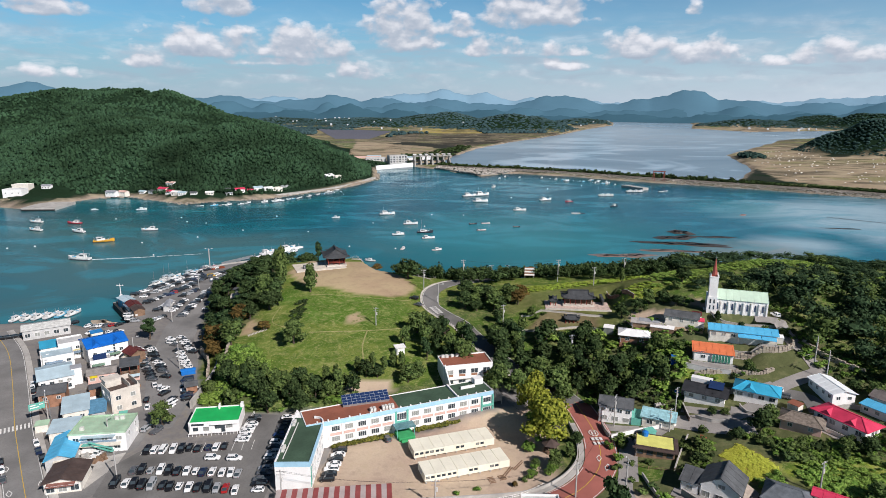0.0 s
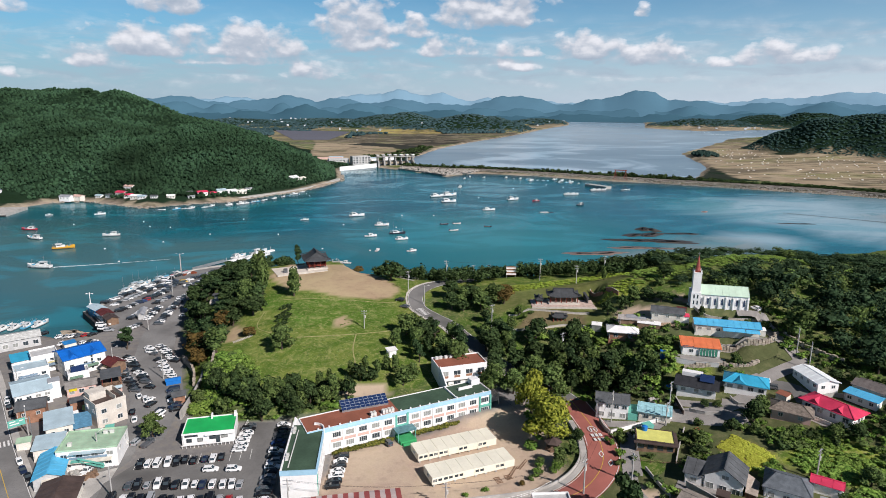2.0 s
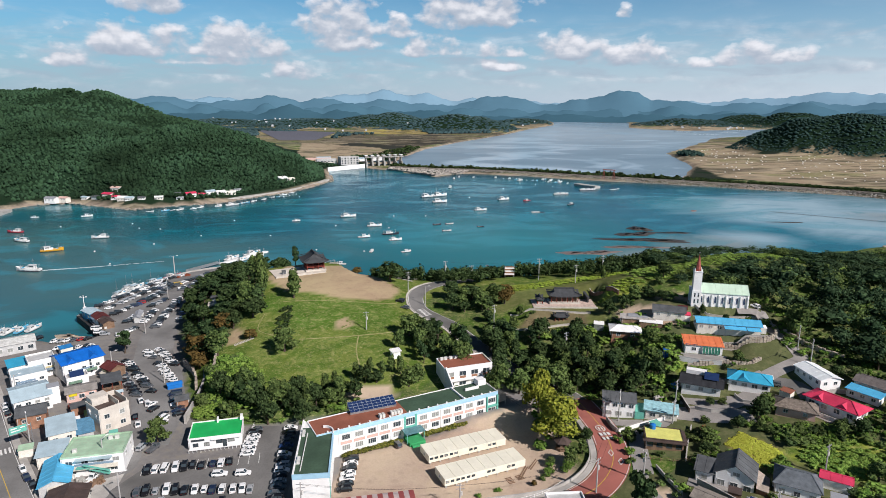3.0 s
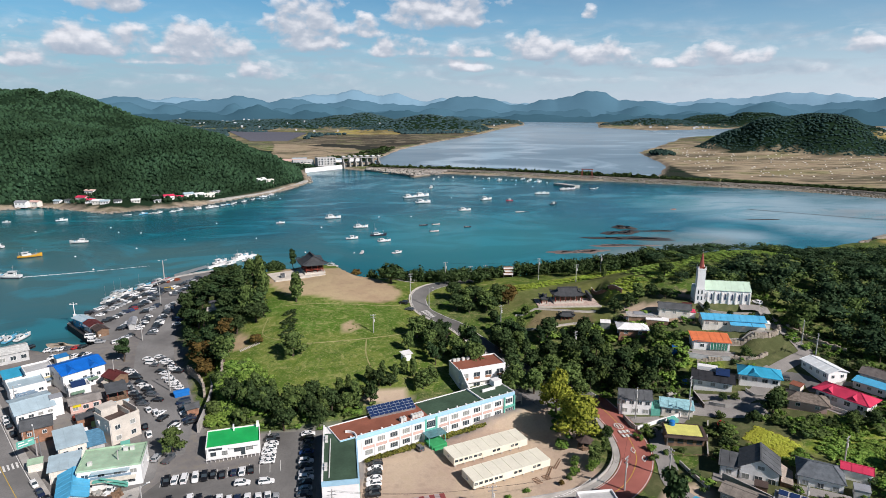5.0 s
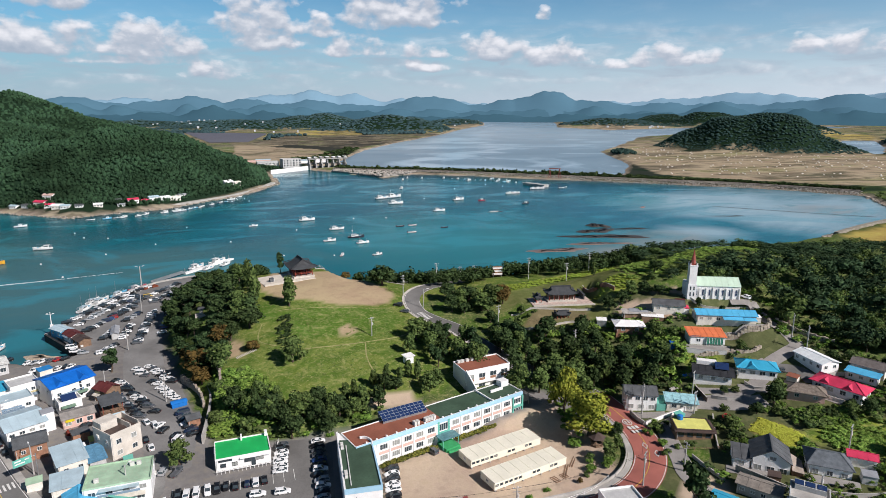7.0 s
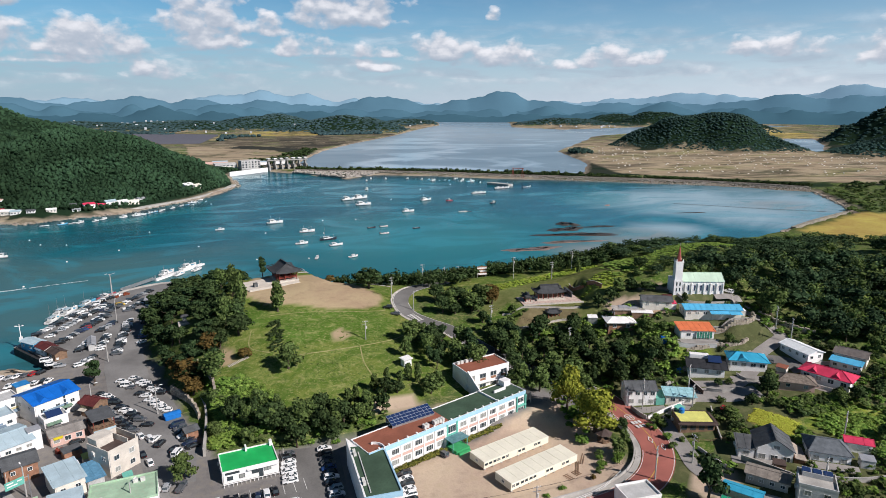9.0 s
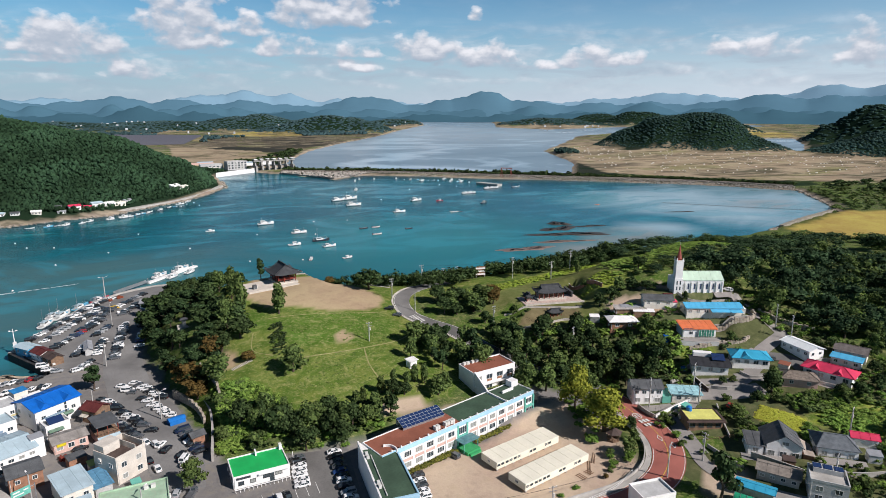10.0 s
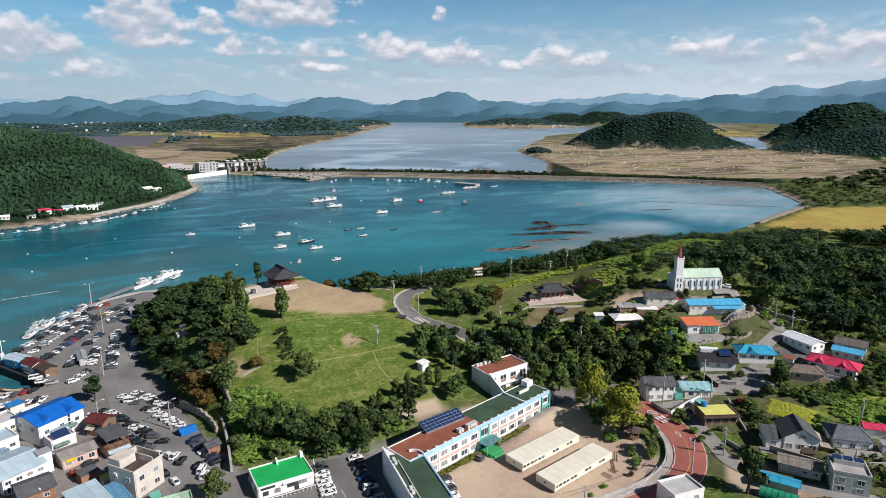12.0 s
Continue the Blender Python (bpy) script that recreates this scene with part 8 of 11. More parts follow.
# barrage with lifting gates
barrage = empty("barrage", -38.5, 938, 0, 14)
PIER = surface("barrage concrete", (0.36, 0.35, 0.33), 0.85, 0.15, 0.1)
for i in range(7):
    u = i * 9.0
    Shape().box(u - 1.1, -6, -3, u + 1.1, 10, 9).box(u - 0.9, -1, 9, u + 0.9, 6, 15).part("pier", PIER, barrage)
    Shape().box(u - 1.7, -2.2, 15.8, u + 1.7, 5.2, 17.6).part("hoist_house", PIER, barrage, "grey hoist house")
    Shape().box(u - 2.5, -3.0, 17.6, u + 2.5, 6.0, 18.1, 0.15).part("hoist_roof", WHITE, barrage, "pale flat roof of the hoist house")
    if i < 6:
        Shape().box(u + 1.1, 0, -2, u + 7.9, 0.8, 4.6).part("gate", surface("dark steel gate", (0.06, 0.075, 0.085), 0.5, 0.15) if i == 0 else bpy.data.materials["dark steel gate"], barrage, "dark steel gate")
Shape().box(-3, -2.5, 14.6, 57, 6.0, 15.8).part("hoist_deck", PIER, barrage)
Shape().box(-4, 6.5, 7.4, 58, 11.5, 8.4).part("road_deck", PIER, barrage)
tagged(barrage, "concrete barrage with seven tall piers and steel gates", "barrage")
road_piece(ribbon([(-91, 884), (-66, 908), (-41, 934)], 0, 1.6, 5.8, 9, across=1, flat=0.0), "sea_wall", WHITE, "white concrete wall beside the barrage", "sea wall")
house("control_building", "pale control building with dark glazed bays", (-76, 940), (-50, 950), 14, 11, PALE_GREY, "flat", CONCRETE, 0, "building", [("f", 6, 9, 2.2, 2.0), ("f", 6, 5.5, 2.2, 2.0), ("f", 6, 2.2, 2.2, 2.0)], frame=FRAME_DARK, z=4)
house("control_building", "lower grey works building beside the barrage", (-112, 946), (-82, 952), 14, 7, PALE_GREY, "flat", PALE_GREY, 0, "building", [("f", 6, 4, 2.6, 2.2)], z=4)
house("works_shed", "long low shed with reddish roof", (-150, 990), (-96, 1000), 16, 4, WHITE, "gable", BEIGE, 2, "shed", z=3)
for x, y, w, mat in [(-60, 1010, 20, BLUE_GREY), (-30, 1020, 18, WHITE), (-120, 1030, 22, BLUE_GREY)]:
    house("works_shed", "low pale works shed", (x, y), (x + w, y + 3), 10, 4, WHITE, "gable", mat, 1.2, "shed", z=3)
# pier and gantry on the dam
pier = empty("landing_pier", 214, 706, 0, -58)
Shape().box(-5, -4, -2, 26, 5, 2.6).part("deck", CONCRETE, pier)
for u in (0, 8, 16, 24):
    Shape().rod((u, -3.4, 2.6), (u, -3.4, 5.2), 0.2).part("bollard_post", STEEL, pier)
tagged(pier, "short concrete landing pier at the dam", "pier")
RED_STEEL = surface("rusty red steel", (0.30, 0.08, 0.06), 0.6, 0.2)
gantry = empty("gantry_crane", 262, 742, 3, -28)
for u in (-6, 6):
    Shape().beam((u - 1.5, 0, 0), (u, 0, 12), 0.6).part("leg", RED_STEEL, gantry)
    Shape().beam((u + 1.5, 0, 0), (u, 0, 12), 0.6).part("leg", RED_STEEL, gantry)
Shape().beam((-7.5, 0, 12), (7.5, 0, 12), 0.9).part("girder", RED_STEEL, gantry)
tagged(gantry, "small red gantry crane on the dam", "gantry crane")


# mud bars in the shallows
def mud_bar(x, y, long, wide, turn, high, material, label, seed):
    rng = np.random.RandomState(seed)
    n = 40
    a = np.arange(n) * 2 * np.pi / n
    ph = rng.rand(5) * 6.28
    r = 1 + 0.22 * np.sin(2 * a + ph[0]) + 0.16 * np.sin(3 * a + ph[1]) + 0.12 * np.sin(5 * a + ph[2]) + 0.08 * np.sin(9 * a + ph[3])
    v, f = [(0, 0, high)], []
    for ring, z in ((0.45, high * 0.8), (0.8, high * 0.35), (1.0, -0.25)):
        v += [(long / 2 * ring * r[i] * np.cos(a[i]), wide / 2 * ring * r[i] * np.sin(a[i]), z) for i in range(n)]
    f += [(0, 1 + i, 1 + (i + 1) % n) for i in range(n)]
    for k in range(2):
        f += [(1 + k * n + i, 1 + k * n + (i + 1) % n, 1 + (k + 1) * n + (i + 1) % n, 1 + (k + 1) * n + i) for i in range(n)]
    ob = mesh_object("mud_bar", v, f, material, smooth=True)
    ob.matrix_world = pose(x, y, 0, 0, 0, turn)
    return tagged(ob, label, "mud bar", kind="structure")


DARK_MUD = surface("dark wet mud", (0.055, 0.048, 0.042), 0.5, 0.2, 0.05, 20, 0.2)
PALE_MUD = surface("pinkish wet sand", (0.20, 0.15, 0.125), 0.45, 0.15, 0.05, 20, 0.1)
mud_bar(168, 413, 62, 15, -8, 0.5, DARK_MUD, "dark mud bar just above the water", 1)
mud_bar(170, 434, 34, 16, 20, 0.6, DARK_MUD, "dark mud bar just above the water", 2)
mud_bar(179, 452, 16, 18, 20, 1.4, DARK_MUD, "small dark rocky hump in the shallows", 3)
mud_bar(200, 436, 30, 7, -10, 0.3, DARK_MUD, "thin dark mud bar", 4)
mud_bar(116, 379, 40, 14, 0, 0.28, PALE_MUD, "pinkish sand bar awash", 5)
mud_bar(152, 392, 60, 8, -10, 0.26, PALE_MUD, "pinkish sand bar awash", 6)
mud_bar(312, 470, 30, 5, -12, 0.28, DARK_MUD, "thin dark mud bar", 7)
mud_bar(-139, 249.5, 22, 9, -30, 1.0, surface("pale beach sand", (0.44, 0.36, 0.27), 0.95), "small pale sandy beach beside the quay", 12)
mud_bar(262, 528, 7, 3, 0, 0.8, surface("bleached driftwood", (0.30, 0.17, 0.13), 0.9), "driftwood and mud in the shallows", 8)
road_piece(ribbon([(330, 520), (390, 470), (432, 440)], 0, 1.2, 0.25, across=1, flat=0.0), "net_line", DARK_MUD, "dark line of stakes across the shallows", "fishing stakes")

# marsh bales and far villages
_rng = np.random.RandomState(21)
b = []
for k in range(420):
    x, y = 430 + 560 * _rng.rand(), 640 + 620 * _rng.rand()
    if _inside(REED_MARSH, np.array([x]), np.array([y]))[0] > 14 and level(x, y) < 4:
        b.append((x, y, level(x, y) + 0.6, 0.9 + 0.5 * _rng.rand()))
rubble("reed_bales", b, surface("white wrapped bales", (0.74, 0.70, 0.62), 0.6, 0.06), "white wrapped bales scattered over the reed marsh", 8)
_tree_line = places([(545, 560), (700, 570), (860, 640), (980, 560), (760, 430), (640, 440)], 22, 16, 7, _rng)
joined_woods("woodland", _tree_line, LEAF_DARK, "clumps of dark bushes round the marsh fields", 60, 0.10, "bush", 11)
_lots = places([(432, 420), (470, 446), (540, 548), (640, 520), (560, 400)], 11, 8, 3, _rng)
joined_woods("undergrowth", _lots, LEAF_MID, "scrub beside the shallows", 60, 0.10, "bush", 12)
_brush = places([(-30, 1005), (20, 1110), (70, 1330), (40, 1340), (-20, 1150), (-90, 1010)], 16, 14, 6, _rng)
joined_woods("undergrowth", _brush, LEAF_DARK, "dark scrub on the lake bank", 60, 0.10, "bush", 13)


FAR_WALL = surface("dim far house walls", (0.44, 0.46, 0.48), 0.8, 0.2, 0.05, 6, 0.0)


def far_village(name, cx, cy, sx, sy, count, label, seed):
    """Small houses far off on one mesh: walls with pitched roofs."""
    rng = random.Random(seed)
    s = Shape()
    for i in range(count):
        x, y = cx + rng.gauss(0, sx), cy + rng.gauss(0, sy)
        z = level(x, y)
        if z < 2.0:
            continue
        w, d, h = rng.choice((4, 5, 6, 7, 10)) * rng.uniform(0.8, 1.2), rng.uniform(4, 7), rng.choice((2.4, 2.8, 3, 3.5, 5))
        s.box(x - w / 2, y - d / 2, z - 2, x + w / 2, y + d / 2, z + h)
        s.add([(x - w / 2, y - d / 2, z + h), (x + w / 2, y - d / 2, z + h), (x + w / 2, y + d / 2, z + h), (x - w / 2, y + d / 2, z + h), (x - w / 2, y, z + h + 2), (x + w / 2, y, z + h + 2)], [(0, 1, 5, 4), (2, 3, 4, 5), (0, 4, 3), (1, 2, 5)])
    return tagged(s.part(name, FAR_WALL), label, "village", kind="stuff")


far_village("far_village", -780, 2950, 140, 70, 110, "cluster of pale far village houses", 1)
far_village("far_village", 750, 3380, 420, 60, 120, "line of pale far houses by the lake", 2)
far_village("far_village", 300, 2650, 420, 160, 16, "pale far houses among woods", 15)
far_village("far_village", -450, 2500, 200, 160, 14, "pale far farmhouses behind the hill", 16)
far_village("far_village", 1400, 2420, 120, 30, 12, "pale far houses between hills", 3)
far_village("far_village", -300, 2250, 160, 120, 8, "pale farm sheds among fields", 5)
far_village("far_village", 200, 2300, 200, 30, 8, "pale farm sheds among fields", 6)
s = Shape()
for i in range(26):
    f = i / 25
    x0, y0, x1, y1 = -269 - 150 * f, 1600 + 560 * f, -178 + 20 * f, 1600 + 400 * f
    z0 = level((x0 + x1) / 2, (y0 + y1) / 2) + 0.6
    s.add([(x0, y0, z0), (x1, y1, z0), (x1, y1 + 13, z0 + 2.5), (x0, y0 + 13, z0 + 2.5)], [(0, 1, 2, 3)])
tagged(s.part("solar_field", surface("grey solar field", (0.13, 0.13, 0.15), 0.5)), "grey solar field on the far slope", "solar field", kind="stuff")
# shore hamlet under the hill
_hr = random.Random(12)
SHORE_HOUSES = [(-392, 566, PALE_GREY, 4, 1.7), (-396, 584, WHITE, 4, 1.5), (-376, 590, GREY_ROOF, 0, 0.8), (-323, 604, GREY_ROOF, -10, 1.0), (-314, 608, BEIGE, -20, 0.9), (-296, 612, BLUE_GREY, -25, 0.7), (-284, 606, DARK_GREY, -30, 0.8),
                (-272, 603, PINK_ROOF, -25, 1.0), (-262, 597, PINK_ROOF, -10, 0.8), (-268, 613, BEIGE, -20, 0.9), (-254, 592, WHITE, -10, 0.9), (-247, 590, BLUE_GREY, 0, 0.7), (-236, 590, DARK_GREY, 5, 0.6), (-222, 594, WHITE, 10, 0.7),
                (-205, 600, GREY_ROOF, 20, 0.6), (-196, 606, PINK_ROOF, 30, 0.9), (-188, 610, PINK_ROOF, 30, 0.7), (-181, 617, BLUE_GREY, 35, 0.9), (-172, 621, WHITE, 40, 0.9), (-165, 628, WHITE, 40, 1.0), (-160, 640, GREY_ROOF, 45, 0.7),
                (-124, 700, WHITE, 50, 1.1), (-116, 708, CREAM, 55, 0.9), (-210, 610, DARK_GREY, 20, 0.6)]
for i, (x, y, mat, turn, big) in enumerate(SHORE_HOUSES):
    c, q = math.cos(radians(turn)), math.sin(radians(turn))
    ground = max(level(x, y), 2.9)
    house("shore_house", ["white shore house with pitched roof", "pale shore house under the wooded hill", "small shore house among pine trees"][i % 3], (x - 5 * c * big, y - 5 * q * big), (x + 5 * c * big, y + 5 * q * big), 6.5 * big, (3.0 + _hr.random()) * big,
          [WHITE, CREAM, WHITE][i % 3], "flat" if i in (0, 1, 19) else "gable", mat, 1.2 * big, "house", [("f", 3, 1.7 * big, 1.1, 1.0)], z=ground)
w = empty("wharf", -346, 546, 0, 4)
Shape().box(-16, -16, -2, 12, 20, 2.4).part("deck", CONCRETE, w)
Shape().box(-16, -16.5, -2, 12, -16, 1.2).part("fender", RUBBER, w)
tagged(w, "pale concrete wharf of the far hamlet", "wharf")

# ---- parked vehicles ----
CAR_PAINT = {k: glossy("car paint " + k, c, 0.28, 0.0, 0.6) for k, c in {
    "white": (0.82, 0.82, 0.81), "black": (0.012, 0.012, 0.014), "silver": (0.36, 0.37, 0.38), "grey": (0.10, 0.105, 0.115), "blue": (0.03, 0.07, 0.20), "red": (0.38, 0.02, 0.02), "dark blue": (0.015, 0.025, 0.06), "yellow": (0.65, 0.42, 0.02)}.items()}
LAMP_RED = glossy("tail lamp", (0.25, 0.01, 0.01), 0.2)
LAMP_CLEAR = glossy("head lamp", (0.6, 0.6, 0.58), 0.15)
_ws = Shape().rod((0, -0.11, 0), (0, 0.11, 0), 0.33, 0.33, 12)
_tyre = len(_ws.f)
_ws.rod((0, -0.125, 0), (0, 0.125, 0), 0.19, 0.19, 8)
WHEEL = bpy.data.meshes.new("wheel")
WHEEL.from_pydata(_ws.v, [], _ws.f)
WHEEL.materials.append(RUBBER)
WHEEL.materials.append(STEEL)
WHEEL.polygons.foreach_set("material_index", [0] * _tyre + [1] * (len(_ws.f) - _tyre))


def hull(s, sections):
    """Skins a row of cross-sections (each a ring of points) and caps both ends."""
    k, n = len(s.v), len(sections[0])
    for ring in sections:
        s.v += [tuple(p) for p in ring]
    for i in range(len(sections) - 1):
        s.f += [(k + i * n + j, k + i * n + (j + 1) % n, k + (i + 1) * n + (j + 1) % n, k + (i + 1) * n + j) for j in range(n)]
    s.f += [tuple(range(k + n - 1, k - 1, -1)), tuple(range(k + (len(sections) - 1) * n, k + len(sections) * n))]
    return s


def car_kind(style, colour):
    """One vehicle with its parts, nose along +x, at the origin."""
    L, W, belt, top = {"sedan": (4.7, 1.84, 0.92, 1.44), "suv": (4.65, 1.88, 1.06, 1.70), "hatch": (3.7, 1.62, 0.95, 1.50), "van": (5.0, 1.92, 1.15, 1.95), "truck": (5.1, 1.78, 1.1, 1.95)}[style]
    paint = CAR_PAINT[colour]
    root = empty("car" if style not in ("van", "truck") else style, 0, 0, 0)

    def ring(x, low, high, half):
        return [(x, -half * 0.9, low), (x, half * 0.9, low), (x, half, low + 0.22), (x, half * 0.97, high - 0.10), (x, half * 0.86, high), (x, -half * 0.86, high), (x, -half * 0.97, high - 0.10), (x, -half, low + 0.22)]

    nose = {"sedan": 0.74, "suv": 0.92, "hatch": 0.80, "van": 0.95, "truck": 1.0}[style]
    tail = {"sedan": 0.90, "suv": 1.04, "hatch": 0.94, "van": 1.12, "truck": 0.75}[style]
    h = W / 2
    s = Shape()
    hull(s, [ring(-L / 2, 0.34, tail - 0.08, h * 0.86), ring(-L / 2 + 0.25, 0.25, tail, h * 0.97), ring(-L * 0.2, 0.22, belt, h), ring(L * 0.16, 0.22, belt, h), ring(L * 0.3, 0.22, (belt + nose) / 2 + 0.05, h), ring(L / 2 - 0.28, 0.25, nose - 0.02, h * 0.95), ring(L / 2, 0.36, nose - 0.2, h * 0.8)])
    x0, x1, x2, x3 = {"sedan": (-0.42, -0.24, 0.06, 0.24), "suv": (-0.48, -0.42, 0.06, 0.22), "hatch": (-0.47, -0.38, 0.08, 0.28), "van": (-0.49, -0.46, 0.22, 0.36), "truck": (0.12, 0.14, 0.36, 0.45)}[style]
    x0, x1, x2, x3 = x0 * L, x1 * L, x2 * L, x3 * L
    rh = h * 0.78
    s.add([(x1, -rh, top - 0.05), (x2, -rh, top - 0.05), (x2, rh, top - 0.05), (x1, rh, top - 0.05), (x1 + 0.1, -rh + 0.1, top + 0.02), (x2 - 0.1, -rh + 0.1, top + 0.02), (x2 - 0.1, rh - 0.1, top + 0.02), (x1 + 0.1, rh - 0.1, top + 0.02)],
          [(3, 2, 1, 0), (4, 5, 6, 7), (0, 1, 5, 4), (1, 2, 6, 5), (2, 3, 7, 6), (3, 0, 4, 7)])
    for side in (-1, 1):
        s.beam((x3, side * h * 0.88, belt), (x2, side * rh, top - 0.02), 0.09).beam((x0, side * h * 0.88, belt), (x1, side * rh, top - 0.02), 0.12)
        s.beam(((x1 + x2) / 2, side * h * 0.9, belt), ((x1 + x2) / 2, side * rh, top - 0.02), 0.09)
    if style == "truck":
        s.box(-L / 2, -h, 0.72, 0.55, h, 0.84).box(-L / 2, -h, 0.84, 0.55, -h + 0.06, 1.2).box(-L / 2, h - 0.06, 0.84, 0.55, h, 1.2).box(-L / 2, -h, 0.84, -L / 2 + 0.06, h, 1.2)
    s.part("body", paint, root)
    g = Shape().add([(x0, -h * 0.86, belt - 0.02), (x3, -h * 0.86, belt - 0.02), (x3, h * 0.86, belt - 0.02), (x0, h * 0.86, belt - 0.02), (x1, -rh + 0.02, top - 0.04), (x2, -rh + 0.02, top - 0.04), (x2, rh - 0.02, top - 0.04), (x1, rh - 0.02, top - 0.04)],
                    [(0, 1, 5, 4), (1, 2, 6, 5), (2, 3, 7, 6), (3, 0, 4, 7)])
    g.part("glazing", GLASS, root)
    for sx in (-0.30, 0.31):
        for sy in (-1, 1):
            w = new("wheel", WHEEL)
            w.parent, w.matrix_basis = root, pose(sx * L, sy * (h - 0.1), 0.33)
    for y0, y1 in ((-h * 0.8, -h * 0.45), (h * 0.45, h * 0.8)):
        Shape().box(L / 2 - 0.16, y0, nose - 0.34, L / 2 - 0.02, y1, nose - 0.2).part("headlight", LAMP_CLEAR, root)
        Shape().box(-L / 2 - 0.01, y0, tail - 0.3, -L / 2 + 0.1, y1, tail - 0.16).part("taillight", LAMP_RED, root)
    word = {"sedan": "saloon car", "suv": "sport utility car", "hatch": "small hatchback", "van": "van", "truck": "light truck"}[style]
    return tagged(root, "%s %s parked on the asphalt" % (colour, word), {"van": "van", "truck": "truck"}.get(style, "car"), "parked vehicles")


_kinds, _used = {}, set()
_carseed = random.Random(4)
STYLES = ["sedan"] * 9 + ["suv"] * 6 + ["hatch"] * 2 + ["van"]
TINTS = ["white"] * 13 + ["black"] * 15 + ["grey"] * 3 + ["silver"] * 2 + ["dark blue"] + ["blue", "red"]


def park(x, y, turn, style=None, colour=None, z=2.67):
    style, colour = style or _carseed.choice(STYLES), colour or _carseed.choice(TINTS)
    if (style, colour) not in _kinds:
        _kinds[style, colour] = car_kind(style, colour)
    m = pose(x, y, z, 0, 0, turn) @ Matrix.Diagonal((0.82, 0.82, 0.82, 1))
    if (style, colour) not in _used:
        _used.add((style, colour))
        _kinds[style, colour].matrix_world = m
    else:
        copy_thing(_kinds[style, colour], pose(x, y, z, 0, 0, turn))


def row(a, b, count, turn, skip=0.06, **kw):
    count = round(count * 1.16)
    for i in range(count):
        if _carseed.random() < skip:
            continue
        f = (i + 0.5) / count
        park(a[0] + (b[0] - a[0]) * f + _carseed.uniform(-0.25, 0.25), a[1] + (b[1] - a[1]) * f + _carseed.uniform(-0.25, 0.25), turn + _carseed.uniform(-3, 3) + _carseed.choice((0, 180)), **kw)


row((-109.0, 218.8), (-90.9, 191.4), 12, -12)
row((-112.4, 216.6), (-94.4, 189.2), 11, -12)
row((-105.1, 227.2), (-94.6, 211.6), 7, -12)
row((-93.8, 210.3), (-86.6, 199.4), 5, -10, colour="white", skip=0)
row((-101.2, 228.6), (-90.4, 212.4), 7, -12)
row((-83.9, 191.1), (-77.6, 175.8), 6, 24)
park(-88.4, 183.6, 60, "sedan", "white")
park(-86.6, 180.4, 66, "suv", "black")
row((-83.4, 178), (-80.6, 170), 3, 70)
row((-78.2, 147.0), (-56.2, 149.6), 9, 96, 0)
row((-77.4, 138.6), (-48.6, 137.2), 11, 96, 0)
row((-79.0, 133.0), (-47.4, 130.6), 12, 96, 0)
row((-53.6, 166.4), (-53.8, 151.6), 6, 4, 0)
row((-44.2, 166.4), (-43.2, 129.0), 14, 2, 0.05)
for i, c in enumerate(("black", "white", "black", "white", "white", "black", "black")):
    park(-26.3 - 0.2 * i, 147.6 - 2.15 * i, 184, "sedan" if i % 2 else "suv", c)
row((-145.6, 282.0), (-131.4, 323.0), 17, 14, 0.03)
row((-140.0, 279.0), (-126.6, 320.0), 16, 14, 0.05)
row((-134.4, 270.0), (-122.6, 301.0), 12, 20)
row((-127.2, 296), (-119.8, 318), 8, 20)
row((-125.0, 259.0), (-123.4, 272.0), 5, 10)
row((-117.6, 258.0), (-118.2, 276.0), 6, 10)
row((-110.6, 252.0), (-113.0, 293.0), 15, 2, 0.03)
row((-104.0, 262.0), (-104.6, 282.0), 6, 5)
row((-121.6, 244.6), (-118.0, 252.6), 4, 30)
row((-145.0, 239.4), (-131.0, 242.6), 5, 60)
row((-140.2, 232.6), (-126.6, 234.0), 6, 70, 0.1)
row((-104.4, 132.0), (-113.4, 144.0), 3, 127)
row((-100.8, 141.6), (-109.4, 152.4), 3, 127, 0)
row((-124.4, 175.4), (-133.0, 188.0), 4, 125, 0.1)
row((-134.0, 171.0), (-147.0, 190.0), 5, 125, 0.1)
for x, y, turn, st, col in [(-58.6, 143.9, 2, "suv", "white"), (-52.9, 143.7, 2, "suv", "white"), (-14.5, 153.6, 118, "suv", "grey"), (-88.2, 138.2, 70, "sedan", "black"), (-82.4, 158.6, 80, "suv", "silver"), (-79.0, 157.4, 70, "truck", "grey"), (-89.2, 149.4 - 5.4, 80, "truck", "white"),
                            (-90.4, 176.0, 110, "sedan", "black"), (-88.0, 171.4, 110, "sedan", "white"), (-133.6, 253.0, 10, "van", "white"), (-131.0, 248.6, 0, "suv", "white"), (-127.6, 246.4, 5, "suv", "silver"), (-92.6, 186.4, 120, "sedan", "white"), (-90.0, 184.4, 120, "suv", "white"),
                            (-108.6, 188.0, 25, "sedan", "black"), (-120.8, 316.0, 30, "van", "yellow"), (-116.4, 309.0, 20, "truck", "white")]:
    park(x, y, turn, st, col)
park(97.6, 161.6, 150, "suv", "grey", level(97.6, 161.6) + 0.13)
park(97.2, 164.8, 150, "suv", "white", level(97.2, 164.8) + 0.13)
park(113.6, 199.0, 100, "suv", "white", level(113.6, 199.0) + 0.13)
park(68.6, 146.6, 30, "hatch", "red", level(68.6, 146.6) + 0.1)
park(-8.8, 236.4, 150, "sedan", "grey", level(-8.8, 236.4) + 0.15)
park(-10.6, 242.0, 160, "suv", "black", level(-10.6, 242.0) + 0.15)


